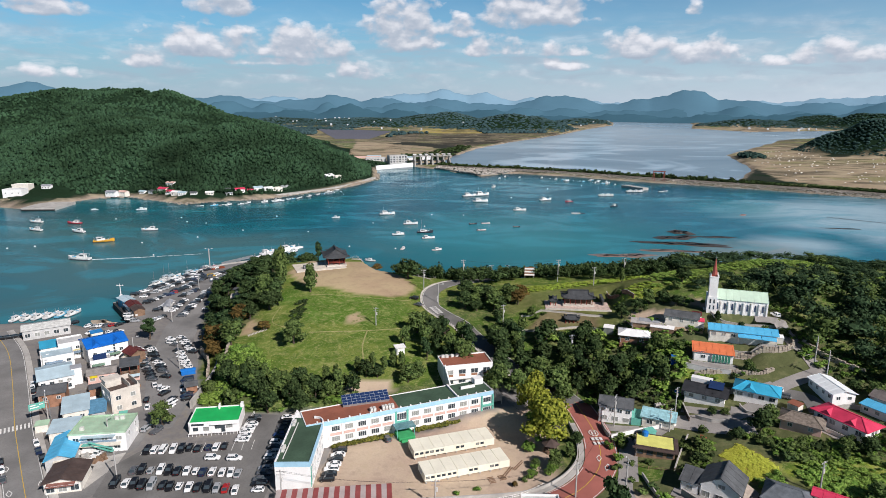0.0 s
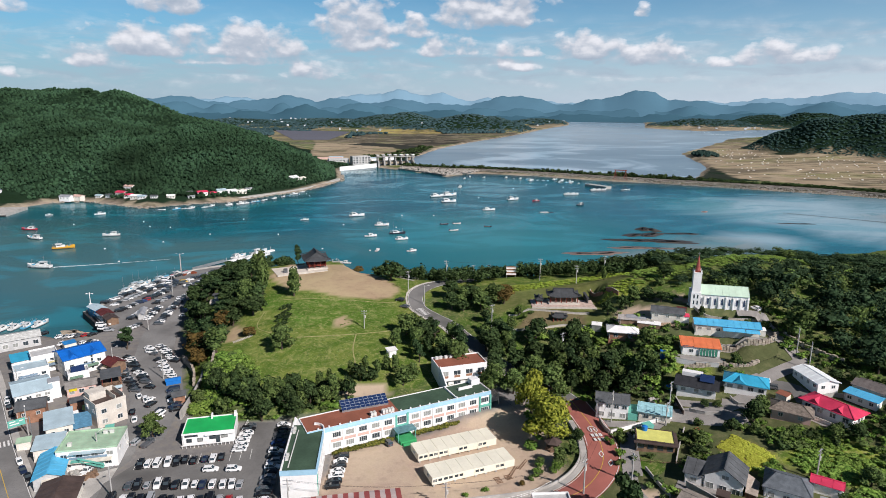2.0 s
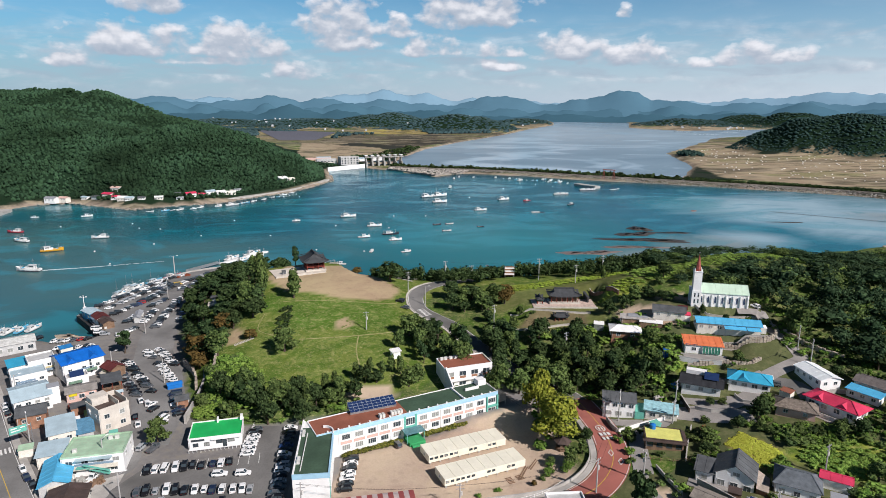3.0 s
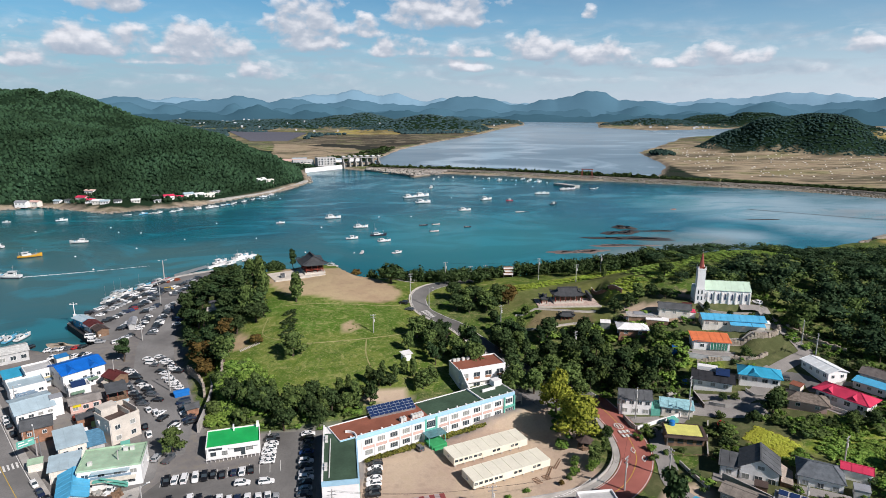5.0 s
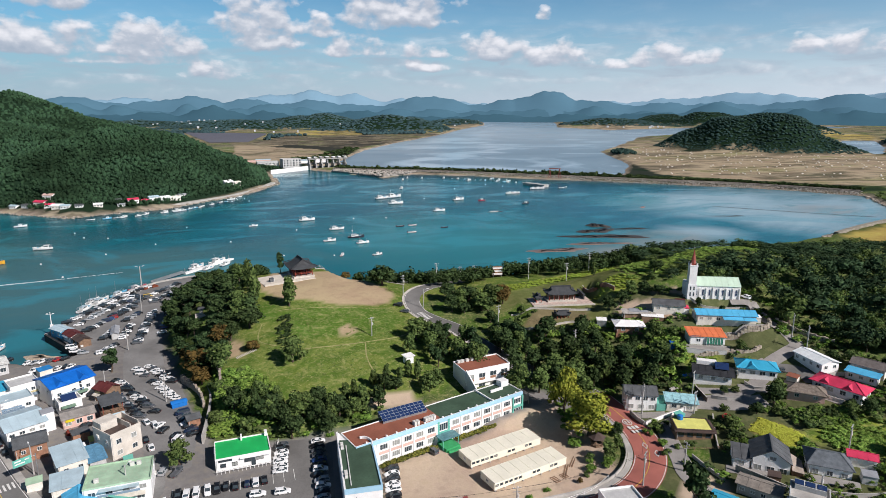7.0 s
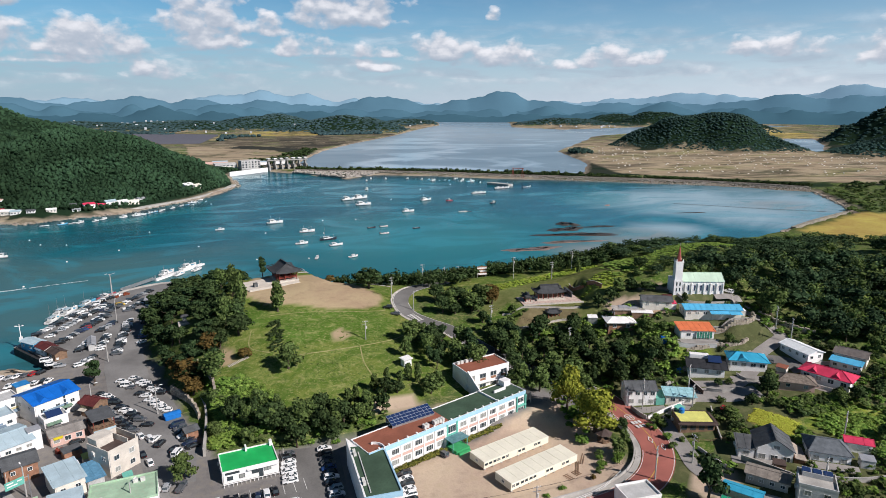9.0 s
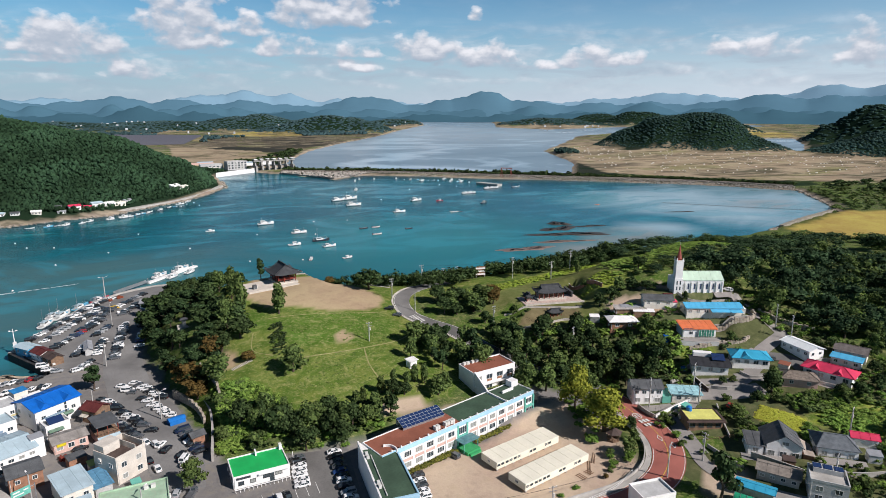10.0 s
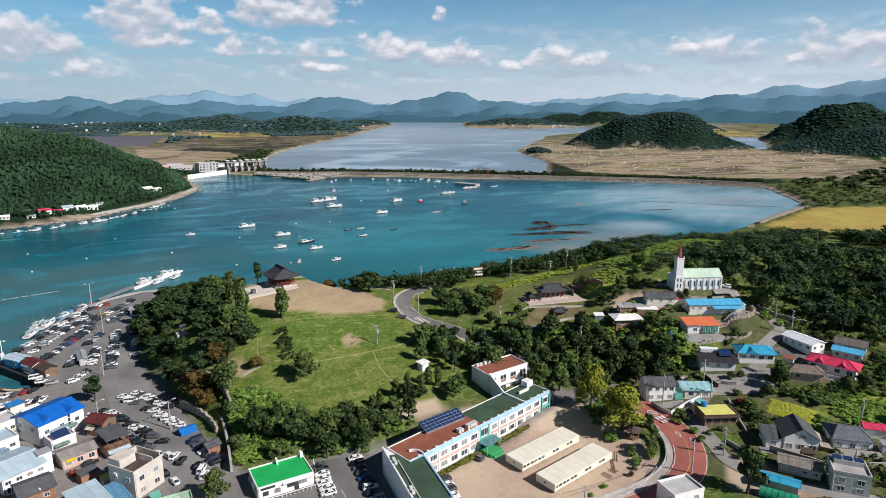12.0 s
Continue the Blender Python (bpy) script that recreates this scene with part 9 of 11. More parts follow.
def joined_cars(rows, label, seed=6):
    """The farther cars of the packed quay, past the few hundred built one by one, on one mesh."""
    rng = random.Random(seed)
    v, f, slots, materials = [], [], [], []
    for a, b, count, turn in rows:
        for i in range(count):
            k = (i + 0.5) / count
            kind = _kinds[rng.choice([c for c in _kinds if c[0] in ("sedan", "suv") and c[1] in ("white", "black", "grey", "silver", "dark blue")])] if rng.random() < 0.3 else _kinds[rng.choice(("sedan", "suv")), rng.choice(("white", "black", "black"))]
            m = pose(a[0] + (b[0] - a[0]) * k + rng.uniform(-0.25, 0.25), a[1] + (b[1] - a[1]) * k, 2.67, 0, 0, turn + rng.choice((0, 180)) + rng.uniform(-3, 3)) @ Matrix.Diagonal((0.82, 0.82, 0.82, 1))
            for piece in kind.children:
                base, move = len(v), m @ piece.matrix_basis
                v += [tuple(move @ p.co) for p in piece.data.vertices]
                for face in piece.data.polygons:
                    f.append(tuple(base + j for j in face.vertices))
                    paint = piece.data.materials[face.material_index]
                    if paint not in materials:
                        materials.append(paint)
                    slots.append(materials.index(paint))
    me = bpy.data.meshes.new("parked_cars")
    me.from_pydata(v, [], f)
    for paint in materials:
        me.materials.append(paint)
    me.polygons.foreach_set("material_index", slots)
    return tagged(new("parked_cars", me), label, "cars", kind="stuff")


joined_cars([((-172.0, 224.0), (-160.0, 231.0), 6, 40), ((-168.0, 236.0), (-150.0, 244.0), 7, 60), ((-131.0, 324.0), (-123.4, 334.0), 5, 20), ((-130.4, 306.5), (-121.6, 318.0), 6, 20), ((-119.0, 319.0), (-110.4, 337.0), 8, 20),
             ((-116.6, 305.0), (-111.0, 322.0), 7, 14), ((-129.4, 288.4), (-124.6, 300.4), 6, 20), ((-106.0, 286.0), (-105.4, 299.0), 6, 4), ((-122.4, 280.0), (-118.6, 292.0), 5, 12)],
            "black and white cars packed along the far quay")
# a blue tarpaulin stall among the cars
s = Shape()
for i in range(6):
    s.add([(-2.4, -1.3 + 0.52 * i, 1.4 + 0.5 * math.sin(i * 0.63)), (2.4, -1.3 + 0.52 * i, 1.3 + 0.5 * math.sin(i * 0.63)), (2.4, -0.78 + 0.52 * i, 1.3 + 0.5 * math.sin((i + 1) * 0.63)), (-2.4, -0.78 + 0.52 * i, 1.4 + 0.5 * math.sin((i + 1) * 0.63))], [(0, 1, 2, 3)])
s.box(-2.2, -1.2, 0, 2.2, 1.6, 1.3)
ob = s.part("covered_stall", TANK_BLUE)
ob.matrix_world = pose(-85.4, 195.9, 2.66, 0, 0, 24)
tagged(ob, "low stall under a bright blue tarpaulin", "stall")

# ---- boats ----
HULL_WHITE = glossy("white boat paint", (0.72, 0.72, 0.70), 0.4)
HULL_DARK = glossy("dark hull paint", (0.03, 0.035, 0.05), 0.4)
HULL_RED = glossy("red boat paint", (0.42, 0.04, 0.06), 0.4)
HULL_YELLOW = glossy("orange-yellow boat paint", (0.62, 0.33, 0.03), 0.4)
HULL_BLUE = glossy("sky blue boat paint", (0.12, 0.40, 0.58), 0.4)
DECK_GREY = surface("boat deck", (0.38, 0.38, 0.36), 0.8, 0.15, 1.0)


def boat(kind, colour, x, y, turn, size=1.0):
    """A boat with its bow along +x. kinds: fishing, launch, skiff, sail."""
    paint = {"white": HULL_WHITE, "red": HULL_RED, "yellow": HULL_YELLOW, "blue": HULL_BLUE, "dark": HULL_DARK}[colour]
    long, wide, high = {"fishing": (12.5, 3.6, 1.5), "launch": (8.0, 2.6, 1.1), "skiff": (5.2, 1.7, 0.6), "sail": (13.0, 3.6, 1.4)}[kind]
    root = empty({"fishing": "fishing_boat", "launch": "motor_boat", "skiff": "skiff", "sail": "work_boat"}[kind], x, y, 0, turn)
    rings = []
    for f, half, low, up in ((-0.5, 0.82, -0.15, 0.9), (-0.25, 1.0, -0.4, 0.88), (0.05, 1.0, -0.4, 0.95), (0.28, 0.78, -0.35, 1.15), (0.42, 0.42, -0.2, 1.4), (0.5, 0.04, 0.3, 1.6)):
        b = half * wide / 2
        rings.append([(f * long, -b * 0.55, low), (f * long, b * 0.55, low), (f * long, b, up * high * 0.55), (f * long, b * 1.02, up * high), (f * long, b * 0.9, up * high), (f * long, b * 0.86, up * high - 0.25), (f * long, -b * 0.86, up * high - 0.25), (f * long, -b * 0.9, up * high), (f * long, -b * 1.02, up * high), (f * long, -b, up * high * 0.55)])
    hull(Shape(), rings).part("hull", paint, root)
    belt = []
    for f, half, low, up in ((-0.505, 0.80, 0, 0), (-0.25, 0.86, 0, 0), (0.05, 0.86, 0, 0), (0.28, 0.68, 0, 0), (0.44, 0.32, 0, 0)):
        b = half * wide / 2 + 0.05
        belt.append([(f * long, -b, -0.2), (f * long, b, -0.2), (f * long, b * 1.07, 0.32), (f * long, -b * 1.07, 0.32)])
    hull(Shape(), belt).part("boot_line", HULL_DARK, root, "dark painted waterline")
    Shape().add([(-0.48 * long, -0.36 * wide, high * 0.72), (0.1 * long, -0.42 * wide, high * 0.75), (0.36 * long, -0.2 * wide, high * 1.0), (0.36 * long, 0.2 * wide, high * 1.0), (0.1 * long, 0.42 * wide, high * 0.75), (-0.48 * long, 0.36 * wide, high * 0.72)], [(0, 1, 2, 3, 4, 5)]).part("deck", DECK_GREY, root)
    if kind == "skiff":
        Shape().box(-0.52 * long, -0.2, 0.3, -0.42 * long, 0.2, 1.1).part("outboard_motor", HULL_DARK, root)
        Shape().box(-0.1 * long, -0.4 * wide, 0.45, 0.0, 0.4 * wide, 0.55).part("thwart", WOOD, root)
    else:
        c0 = {"fishing": -0.32, "launch": -0.15, "sail": -0.30}[kind] * long
        c1 = c0 + {"fishing": 3.2, "launch": 2.2, "sail": 4.0}[kind]
        hh = {"fishing": 1.7, "launch": 1.1, "sail": 1.5}[kind]
        cab = Shape().box(c0, -wide * 0.32, high * 0.6, c1, wide * 0.32, high + hh, 0.12).part("cabin", HULL_WHITE, root)
        Shape().box(c1 - 0.14, -wide * 0.27, high + hh * 0.45, c1 + 0.04, wide * 0.27, high + hh * 0.8).box(c0 + 0.5, -wide * 0.33, high + hh * 0.45, c1 - 0.5, wide * 0.33, high + hh * 0.8).part("cabin_window", GLASS, cab)
        Shape().box(c0 - 0.3, -wide * 0.34, high + hh, c1 + 0.3, wide * 0.34, high + hh + 0.12).part("cabin_roof", HULL_WHITE if kind != "sail" else BLUE_GREY, root)
        if kind != "launch":
            m = Shape().rod((c0 + 1.0, 0, high + hh), (c0 + 1.0, 0, high + hh + (3.2 if kind == "fishing" else 7.5)), 0.09, 0.05, 6)
            m.rod((c0 + 1.0, -1.0, high + hh + 2.2), (c0 + 1.0, 1.0, high + hh + 2.2), 0.05, 0.05, 5)
            m.part("mast", STEEL, root)
            Shape().rod((0.3 * long, 0, high), (0.3 * long, 0, high + 3.0), 0.08, 0.05, 6).rod((0.3 * long, 0, high + 2.8), (c1, 0, high + hh + 0.2), 0.03, 0.03, 5).part("derrick", STEEL, root)
            Shape().box(c1, -wide * 0.26, high * 0.6, c1 + 1.6, wide * 0.26, high + hh * 0.55, 0.1).part("fore_cabin", HULL_WHITE, root)
            for u in (-0.44, -0.38):
                Shape().rod((u * long, -wide * 0.3, high * 0.8), (u * long, -wide * 0.3, high + 1.9), 0.06, 0.05, 5).rod((u * long, wide * 0.3, high * 0.8), (u * long, wide * 0.3, high + 1.9), 0.06, 0.05, 5).rod((u * long, -wide * 0.3, high + 1.9), (u * long, wide * 0.3, high + 1.9), 0.05, 0.05, 5).part("stern_frame", STEEL, root)
            Shape().box(0.20 * long, -wide * 0.25, high * 0.7, 0.27 * long, wide * 0.25, high * 0.7 + 0.7).part("fish_box", HULL_BLUE, root)
        for sy in (-1, 1):
            Shape().rod((0.1 * long, sy * wide * 0.45, high + 0.5), (0.42 * long, sy * wide * 0.2, high * 1.45 + 0.5), 0.03, 0.03, 5).part("rail", STEEL, root)
    for child in root.children:
        child.scale = (size * 0.9, size * 0.9, size * 0.9)
    label = {"fishing": "%s fishing boat with wheelhouse at its mooring", "launch": "%s motor boat with small cabin afloat", "skiff": "%s open skiff lying on the water", "sail": "%s work boat with tall mast at anchor"}[kind] % {"yellow": "orange-yellow"}.get(colour, colour)
    return tagged(root, label, "boat")


for kind, colour, x, y, turn, size in [
    ("fishing", "white", -315, 477, 170, 1.0), ("fishing", "white", -296, 446, 165, 1.0), ("fishing", "red", -283, 473, 175, 1.0), ("fishing", "white", -262, 441, 160, 1.05), ("fishing", "yellow", -227, 410, 20, 1.15), ("fishing", "white", -214, 449, 190, 1.0),
    ("fishing", "white", -216, 361, 172, 1.25), ("fishing", "white", -45, 521, 12, 1.15), ("fishing", "white", -23, 478, 8, 1.0), ("sail", "dark", -11, 446, 5, 1.0), ("fishing", "white", -8, 426, 12, 0.8), ("fishing", "white", 71, 545, 6, 1.0),
    ("fishing", "white", 43, 636, 25, 1.5), ("fishing", "white", 30, 630, 20, 1.3), ("fishing", "white", 39, 594, 8, 1.3), ("launch", "white", 61, 701, 70, 1.4), ("fishing", "white", 104, 606, 22, 1.15), ("launch", "red", 125, 596, 200, 1.1)]:
    boat(kind, colour, x, y, turn, size)
for kind, colour, x, y, turn, size in [
    ("launch", "white", -261, 537, 20, 1.2), ("launch", "white", -301, 535, 200, 0.8), ("launch", "white", -86, 504, 10, 0.9), ("launch", "white", -30, 437, 10, 1.2), ("launch", "white", -24, 393, 70, 0.8), ("launch", "white", -2, 390, 20, 0.9),
    ("skiff", "dark", 26, 480, 10, 1.4), ("skiff", "white", 36, 482, 5, 1.4), ("skiff", "white", 31, 455, 5, 1.5), ("skiff", "dark", 59, 469, 0, 1.2), ("launch", "dark", 162, 570, 30, 1.2), ("launch", "white", 84, 802, 80, 1.0), ("launch", "white", 75, 783, 80, 1.1),
    ("launch", "white", 102, 796, 70, 1.0)]:
    boat(kind, colour, x, y, turn, size)
for kind, colour, x, y, turn, size in [
    ("fishing", "white", 156, 763, 40, 0.9), ("launch", "white", 187, 770, 50, 1.0), ("launch", "white", 192, 754, 45, 1.1), ("fishing", "white", 201, 743, 30, 0.8), ("launch", "white", 146, 780, 60, 1.0), ("launch", "white", 130, 792, 60, 1.0), ("skiff", "white", 241, 671, 10, 1.6),
    ("skiff", "white", 248, 676, 30, 1.4), ("launch", "dark", -355, 586, 20, 1.3), ("skiff", "white", -218, 558, 10, 1.4), ("skiff", "white", -198, 566, 30, 1.4), ("launch", "white", -180, 577, 60, 1.0), ("launch", "white", -167, 586, 50, 1.0),
    ("launch", "white", -158, 592, 40, 1.1), ("skiff", "white", -148, 600, 60, 1.5)]:
    boat(kind, colour, x, y, turn, size)
for kind, colour, x, y, turn, size in [
    ("skiff", "white", -140, 612, 50, 1.6), ("launch", "white", -132, 622, 60, 0.9), ("skiff", "white", -126, 634, 60, 1.5), ("launch", "white", -42, 361, 170, 0.9), ("fishing", "white", -183, 256, 80, 0.75), ("fishing", "white", -179, 257, 82, 0.75), ("fishing", "white", -175, 258.5, 78, 0.75),
    ("fishing", "white", -171, 260, 80, 0.75), ("fishing", "blue", -167, 261.5, 84, 0.75), ("fishing", "white", -163, 263, 76, 0.75), ("sail", "white", -146.4, 309.6, 75, 0.9), ("sail", "white", -142.6, 320, 72, 1.0), ("sail", "blue", -137.6, 331.4, 62, 0.85)]:
    boat(kind, colour, x, y, turn, size)
for kind, colour, x, y, turn, size in [
    ("fishing", "red", -131, 340, 50, 0.9), ("sail", "white", -146.6, 321.6, 72, 0.8), ("fishing", "white", -108.4, 379.4, 55, 0.95), ("fishing", "white", -98, 390, 56, 1.1), ("launch", "white", -93, 383, 55, 1.1), ("fishing", "white", -101.4, 375.4, 54, 0.7)]:
    boat(kind, colour, x, y, turn, size)
# pontoon with gangway
p = empty("pontoon", -112, 368, 0, 54)
Shape().box(-2, -1.4, -0.3, 36, 1.4, 0.7).part("deck", WHITE, p)
Shape().box(-24, -0.9, 0.9, -2, 0.9, 1.1).box(-24, -0.9, 1.1, -2, -0.82, 2.0).box(-24, 0.82, 1.1, -2, 0.9, 2.0).part("gangway", STEEL, p)
for u in (0, 9, 18, 27, 35):
    Shape().rod((u, 1.5, -2), (u, 1.5, 2.6), 0.2).part("pile", STEEL, p)
tagged(p, "white floating pontoon with steel gangway", "pontoon")
# rafts
for x, y, n in ((172, 639, 8), (211, 670, 9), (120, 532, 6)):
    r = empty("raft", x, y, 0, 4)
    Shape().box(-n, -2.2, -0.2, n, 2.2, 0.45 if n > 6 else 0.15).part("deck", HULL_DARK, r)
    for i in range(n if n > 6 else 4):
        u = -n + 1 + i * 2
        Shape().box(u - 0.8, -1.4, 0.45 if n > 6 else 0.15, u + 0.8, 1.4, 1.6 + 0.5 * (i % 3) if n > 6 else 0.6).part("crate", HULL_WHITE if i % 3 else AC_GREY, r)
    tagged(r, "dark work raft stacked with pale crates", "raft")
_bs = Shape().rod((0, 0, -0.3), (0, 0, 0.25), 0.5, 0.55, 10).rod((0, 0, 0.25), (0, 0, 0.6), 0.55, 0.15, 10)
_bm = bpy.data.meshes.new("buoy")
_bm.from_pydata(_bs.v, [], _bs.f)
_bm.materials.append(HULL_WHITE)
for x, y in [(-261, 493), (-200, 483), (-183, 478), (-136, 510), (-97, 448), (-177, 373), (-278, 389), (-264, 395), (-7, 522), (-53, 482), (-170, 426), (-146, 451), (-200, 407), (-212, 502), (72, 623), (224, 718), (-29, 394), (-120, 640), (-112, 652), (-116, 640), (-106, 660), (-100, 640), (120, 690), (165, 720), (180, 700), (-60, 400), (-12, 470), (20, 520)]:
    ob = new("buoy", _bm)
    ob.matrix_world = pose(x, y, 0)
    tagged(ob, "round white mooring buoy on the water", "buoy", "mooring buoys")
# foam trail behind the boat under way: a thinning churned line and two faint bow waves
_fr = random.Random(31)
for off, w0, w1, label in ((0, 2.6, 0.7, "white foam trail behind the moving boat"),):
    line = smooth_line([(-209, 361.5 + off * 0.2, 0), (-190, 365.6 + off * 0.8, 0), (-168, 371.6, 0), (-148, 377.6 + off * 1.6, 0)], 0.6)
    s = Shape()
    for i in range(len(line) - 1):
        f = i / len(line)
        if _fr.random() < f * 0.12:
            continue
        a, b = line[i], line[i + 1]
        side = Vector((-(b - a).y, (b - a).x, 0)).normalized()
        w = (w0 + (w1 - w0) * f) * _fr.uniform(0.5, 1.0) / 2
        o = side * _fr.uniform(-0.3, 0.3)
        s.add([a - side * w + o + Vector((0, 0, 0.02)), b - side * w * 0.8 + o + Vector((0, 0, 0.02)), b + side * w * 0.8 + o + Vector((0, 0, 0.02)), a + side * w + o + Vector((0, 0, 0.02))], [(0, 1, 2, 3)])
    tagged(s.part("wake", FOAM), label, "wake", kind="stuff")
# small craft in rows before the dam and along the far shore
_br = random.Random(9)
for x, y, n, dx, dy in ((140, 786, 5, 6.0, -5.5), (172, 764, 8, 5.6, -6.0), (186, 776, 4, 6.0, -5.0), (-206, 560, 4, 6.5, 3.0), (-164, 584, 6, 5.0, 4.6), (-122, 640, 4, 4, 10)):
    for i in range(n):
        boat(_br.choice(("launch", "skiff", "launch")), _br.choice(("white", "white", "white", "blue")), x + dx * i + _br.uniform(-2, 2), y + dy * i + _br.uniform(-2, 2), _br.uniform(20, 80), _br.uniform(0.7, 1.1))

# ---- poles, lamps, signs and garden things ----


def utility_pole(x, y, high, turn=0.0, lamp=False):
    z = level(x, y)
    root = empty("utility_pole", x, y, z, turn)
    Shape().rod((0, 0, -0.4), (0, 0, high), 0.2, 0.13, 8).part("shaft", POLE_GREY, root)
    if lamp:
        Shape().rod((0, 0, high - 0.4), (1.6, 0, high + 0.1), 0.05, 0.05, 6).part("arm", STEEL, root)
        Shape().box(1.3, -0.15, high + 0.05, 2.1, 0.15, high + 0.17).part("lamp_head", WHITE, root)
    else:
        for dz in (0.4, 1.3):
            Shape().box(-1.0, -0.07, high - dz - 0.1, 1.0, 0.07, high - dz).part("crossarm", STEEL, root)
        for u in (-0.9, -0.3, 0.3, 0.9):
            Shape().rod((u, 0, high - 0.4), (u, 0, high - 0.1), 0.06, 0.05, 6).part("insulator", WHITE, root)
        Shape().rod((0.35, 0, high - 3.0), (0.35, 0, high - 2.0), 0.22, 0.22, 8).part("transformer", AC_GREY, root)
    return tagged(root, "concrete street lamp pole" if lamp else "grey concrete utility pole with crossarms", "street lamp" if lamp else "utility pole", "poles")


for x, y, h, turn, lamp in [
    (23.3, 217, 9, 20, False), (44.1, 195, 9, 30, False), (48.6, 157.2, 9.5, 60, False), (66.4, 159.6, 9, 40, False), (114.4, 176, 9, 60, False), (113.6, 168.4, 9, 60, False), (10.4, 268, 10, 0, False), (51.8, 263, 10, 0, False),
    (-6.9, 252.4, 9, 10, False), (-23.7, 217.4, 7, 0, False), (31.4, 126.4, 9, 40, False), (-108.6, 206.4, 9, 20, True), (-89.8, 199.6, 9, 20, True)]:
    utility_pole(x, y, h, turn, lamp)
for x, y, h, turn, lamp in [
    (-78.4, 134.4, 8, 30, True), (80.5, 262, 9, 0, False), (64.6, 250.5, 8, 0, False), (23.9, 279, 7, 0, False), (31.5, 281, 7, 0, False), (-0.6, 240, 8, 10, True), (-112.4, 247, 9, 10, True), (-127, 332, 12, 30, True), (-127, 331.4, 12, 210, True),
    (-117.6, 291, 10, 90, True), (-88.6, 150.6, 8, 60, True), (43.6, 128.4, 8, 100, False), (-1.0, 124.8, 7, 0, False), (-36.6, 127, 8, 0, False), (64.4, 109, 8, 30, False), (84.8, 122, 8, 30, False), (62.2, 152.2, 7, 30, False), (-131.6, 192, 8, 30, True), (-113.8, 164.8, 8, 120, True)]:
    utility_pole(x, y, h, turn, lamp)


def wire(a, b, label="thin dark overhead wire"):
    """A sagging wire between two points."""
    c = bpy.data.curves.new("overhead_wire", "CURVE")
    c.dimensions, c.bevel_depth, c.bevel_resolution = "3D", 0.025, 0
    s = c.splines.new("POLY")
    s.points.add(12)
    for i in range(13):
        f = i / 12
        p = Vector(a).lerp(Vector(b), f)
        s.points[i].co = (p.x, p.y, p.z - 1.2 * 4 * f * (1 - f), 1)
    c.materials.append(RUBBER)
    return tagged(new("overhead_wire", c), label, "wire")


_tops = [(23.3, 217, 9), (44.1, 195, 9), (48.6, 157.2, 9.5), (31.4, 126.4, 9), (-1.0, 124.8, 7), (-36.6, 127, 8)]
for (ax, ay, ah), (bx, by, bh) in zip(_tops, _tops[1:]):
    for o in (-0.8, 0.8):
        wire((ax + o, ay, level(ax, ay) + ah - 0.4), (bx + o, by, level(bx, by) + bh - 0.4))
for (ax, ay, ah), (bx, by, bh) in (((48.6, 157.2, 9.5), (66.4, 159.6, 9)), ((66.4, 159.6, 9), (113.6, 168.4, 9)), ((113.6, 168.4, 9), (114.4, 176, 9)), ((10.4, 268, 10), (51.8, 263, 10)), ((51.8, 263, 10), (80.5, 262, 9))):
    wire((ax, ay, level(ax, ay) + ah - 0.4), (bx, by, level(bx, by) + bh - 0.4))
wire((17, 168, 9.5), (34, 143, 9))

# striped board above the shore
b = empty("sign_board", 41.2, 275.5, level(41.2, 275.5), -6)
for u in (-2.0, 2.0):
    Shape().box(u - 0.1, -0.1, -0.5, u + 0.1, 0.1, 5.2).part("post", STEEL, b)
Shape().box(-2.3, -0.1, 1.0, 2.3, -0.02, 5.2).part("board", BRICK, b, "dark brown board")
for i in range(3):
    Shape().box(-2.3, -0.16, 1.2 + i * 1.4, 2.3, -0.1, 1.9 + i * 1.4).part("bar", WHITE, b, "plain white bar")
tagged(b, "dark board with white bars on posts", "sign board")
# green road sign
b = empty("road_sign", -114.6, 162.6, 2.6, 40)
Shape().rod((2.6, 0, 0), (2.6, 0, 6.0), 0.12).rod((2.6, 0, 5.6), (-2.2, 0, 5.6), 0.08).part("post", STEEL, b)
Shape().box(-2.4, -0.12, 4.2, 1.6, -0.06, 6.2).part("panel", SEA_GREEN, b, "green road sign panel")
for z, u0, u1 in ((5.5, -2.0, -0.6), (4.8, -2.0, 0.2), (5.4, 0.2, 1.2)):
    Shape().box(u0, -0.15, z, u1, -0.12, z + 0.3).part("bar", PAINT, b)
tagged(b, "green overhead road sign on a steel post", "road sign")
# white statue-like stone by the hill road
s = Shape().box(-0.6, -0.5, 0, 0.6, 0.5, 0.8).box(-0.4, -0.3, 0.8, 0.4, 0.3, 3.0, 0.12)
ob = s.part("standing_stone", STONE)
ob.matrix_world = pose(13.6, 266, level(13.6, 266))
tagged(ob, "pale upright memorial stone beside the road", "memorial stone")
# fences
def fence(points, label, material, high=1.0):
    line = smooth_line([(*p, 0) for p in points], 2.0)
    root = empty("fence", line[0].x, line[0].y, 0)
    prev = None
    for p in line:
        z = level(p.x, p.y)
        q = (p.x - line[0].x, p.y - line[0].y)
        Shape().box(q[0] - 0.05, q[1] - 0.05, z - 0.3, q[0] + 0.05, q[1] + 0.05, z + high).part("post", material, root)
        if prev:
            for f in (0.45, 0.9):
                Shape().beam((*prev[:2], prev[2] + high * f), (*q, z + high * f), 0.06).part("rail", material, root)
        prev = (*q, z)
    return tagged(root, label, "fence")


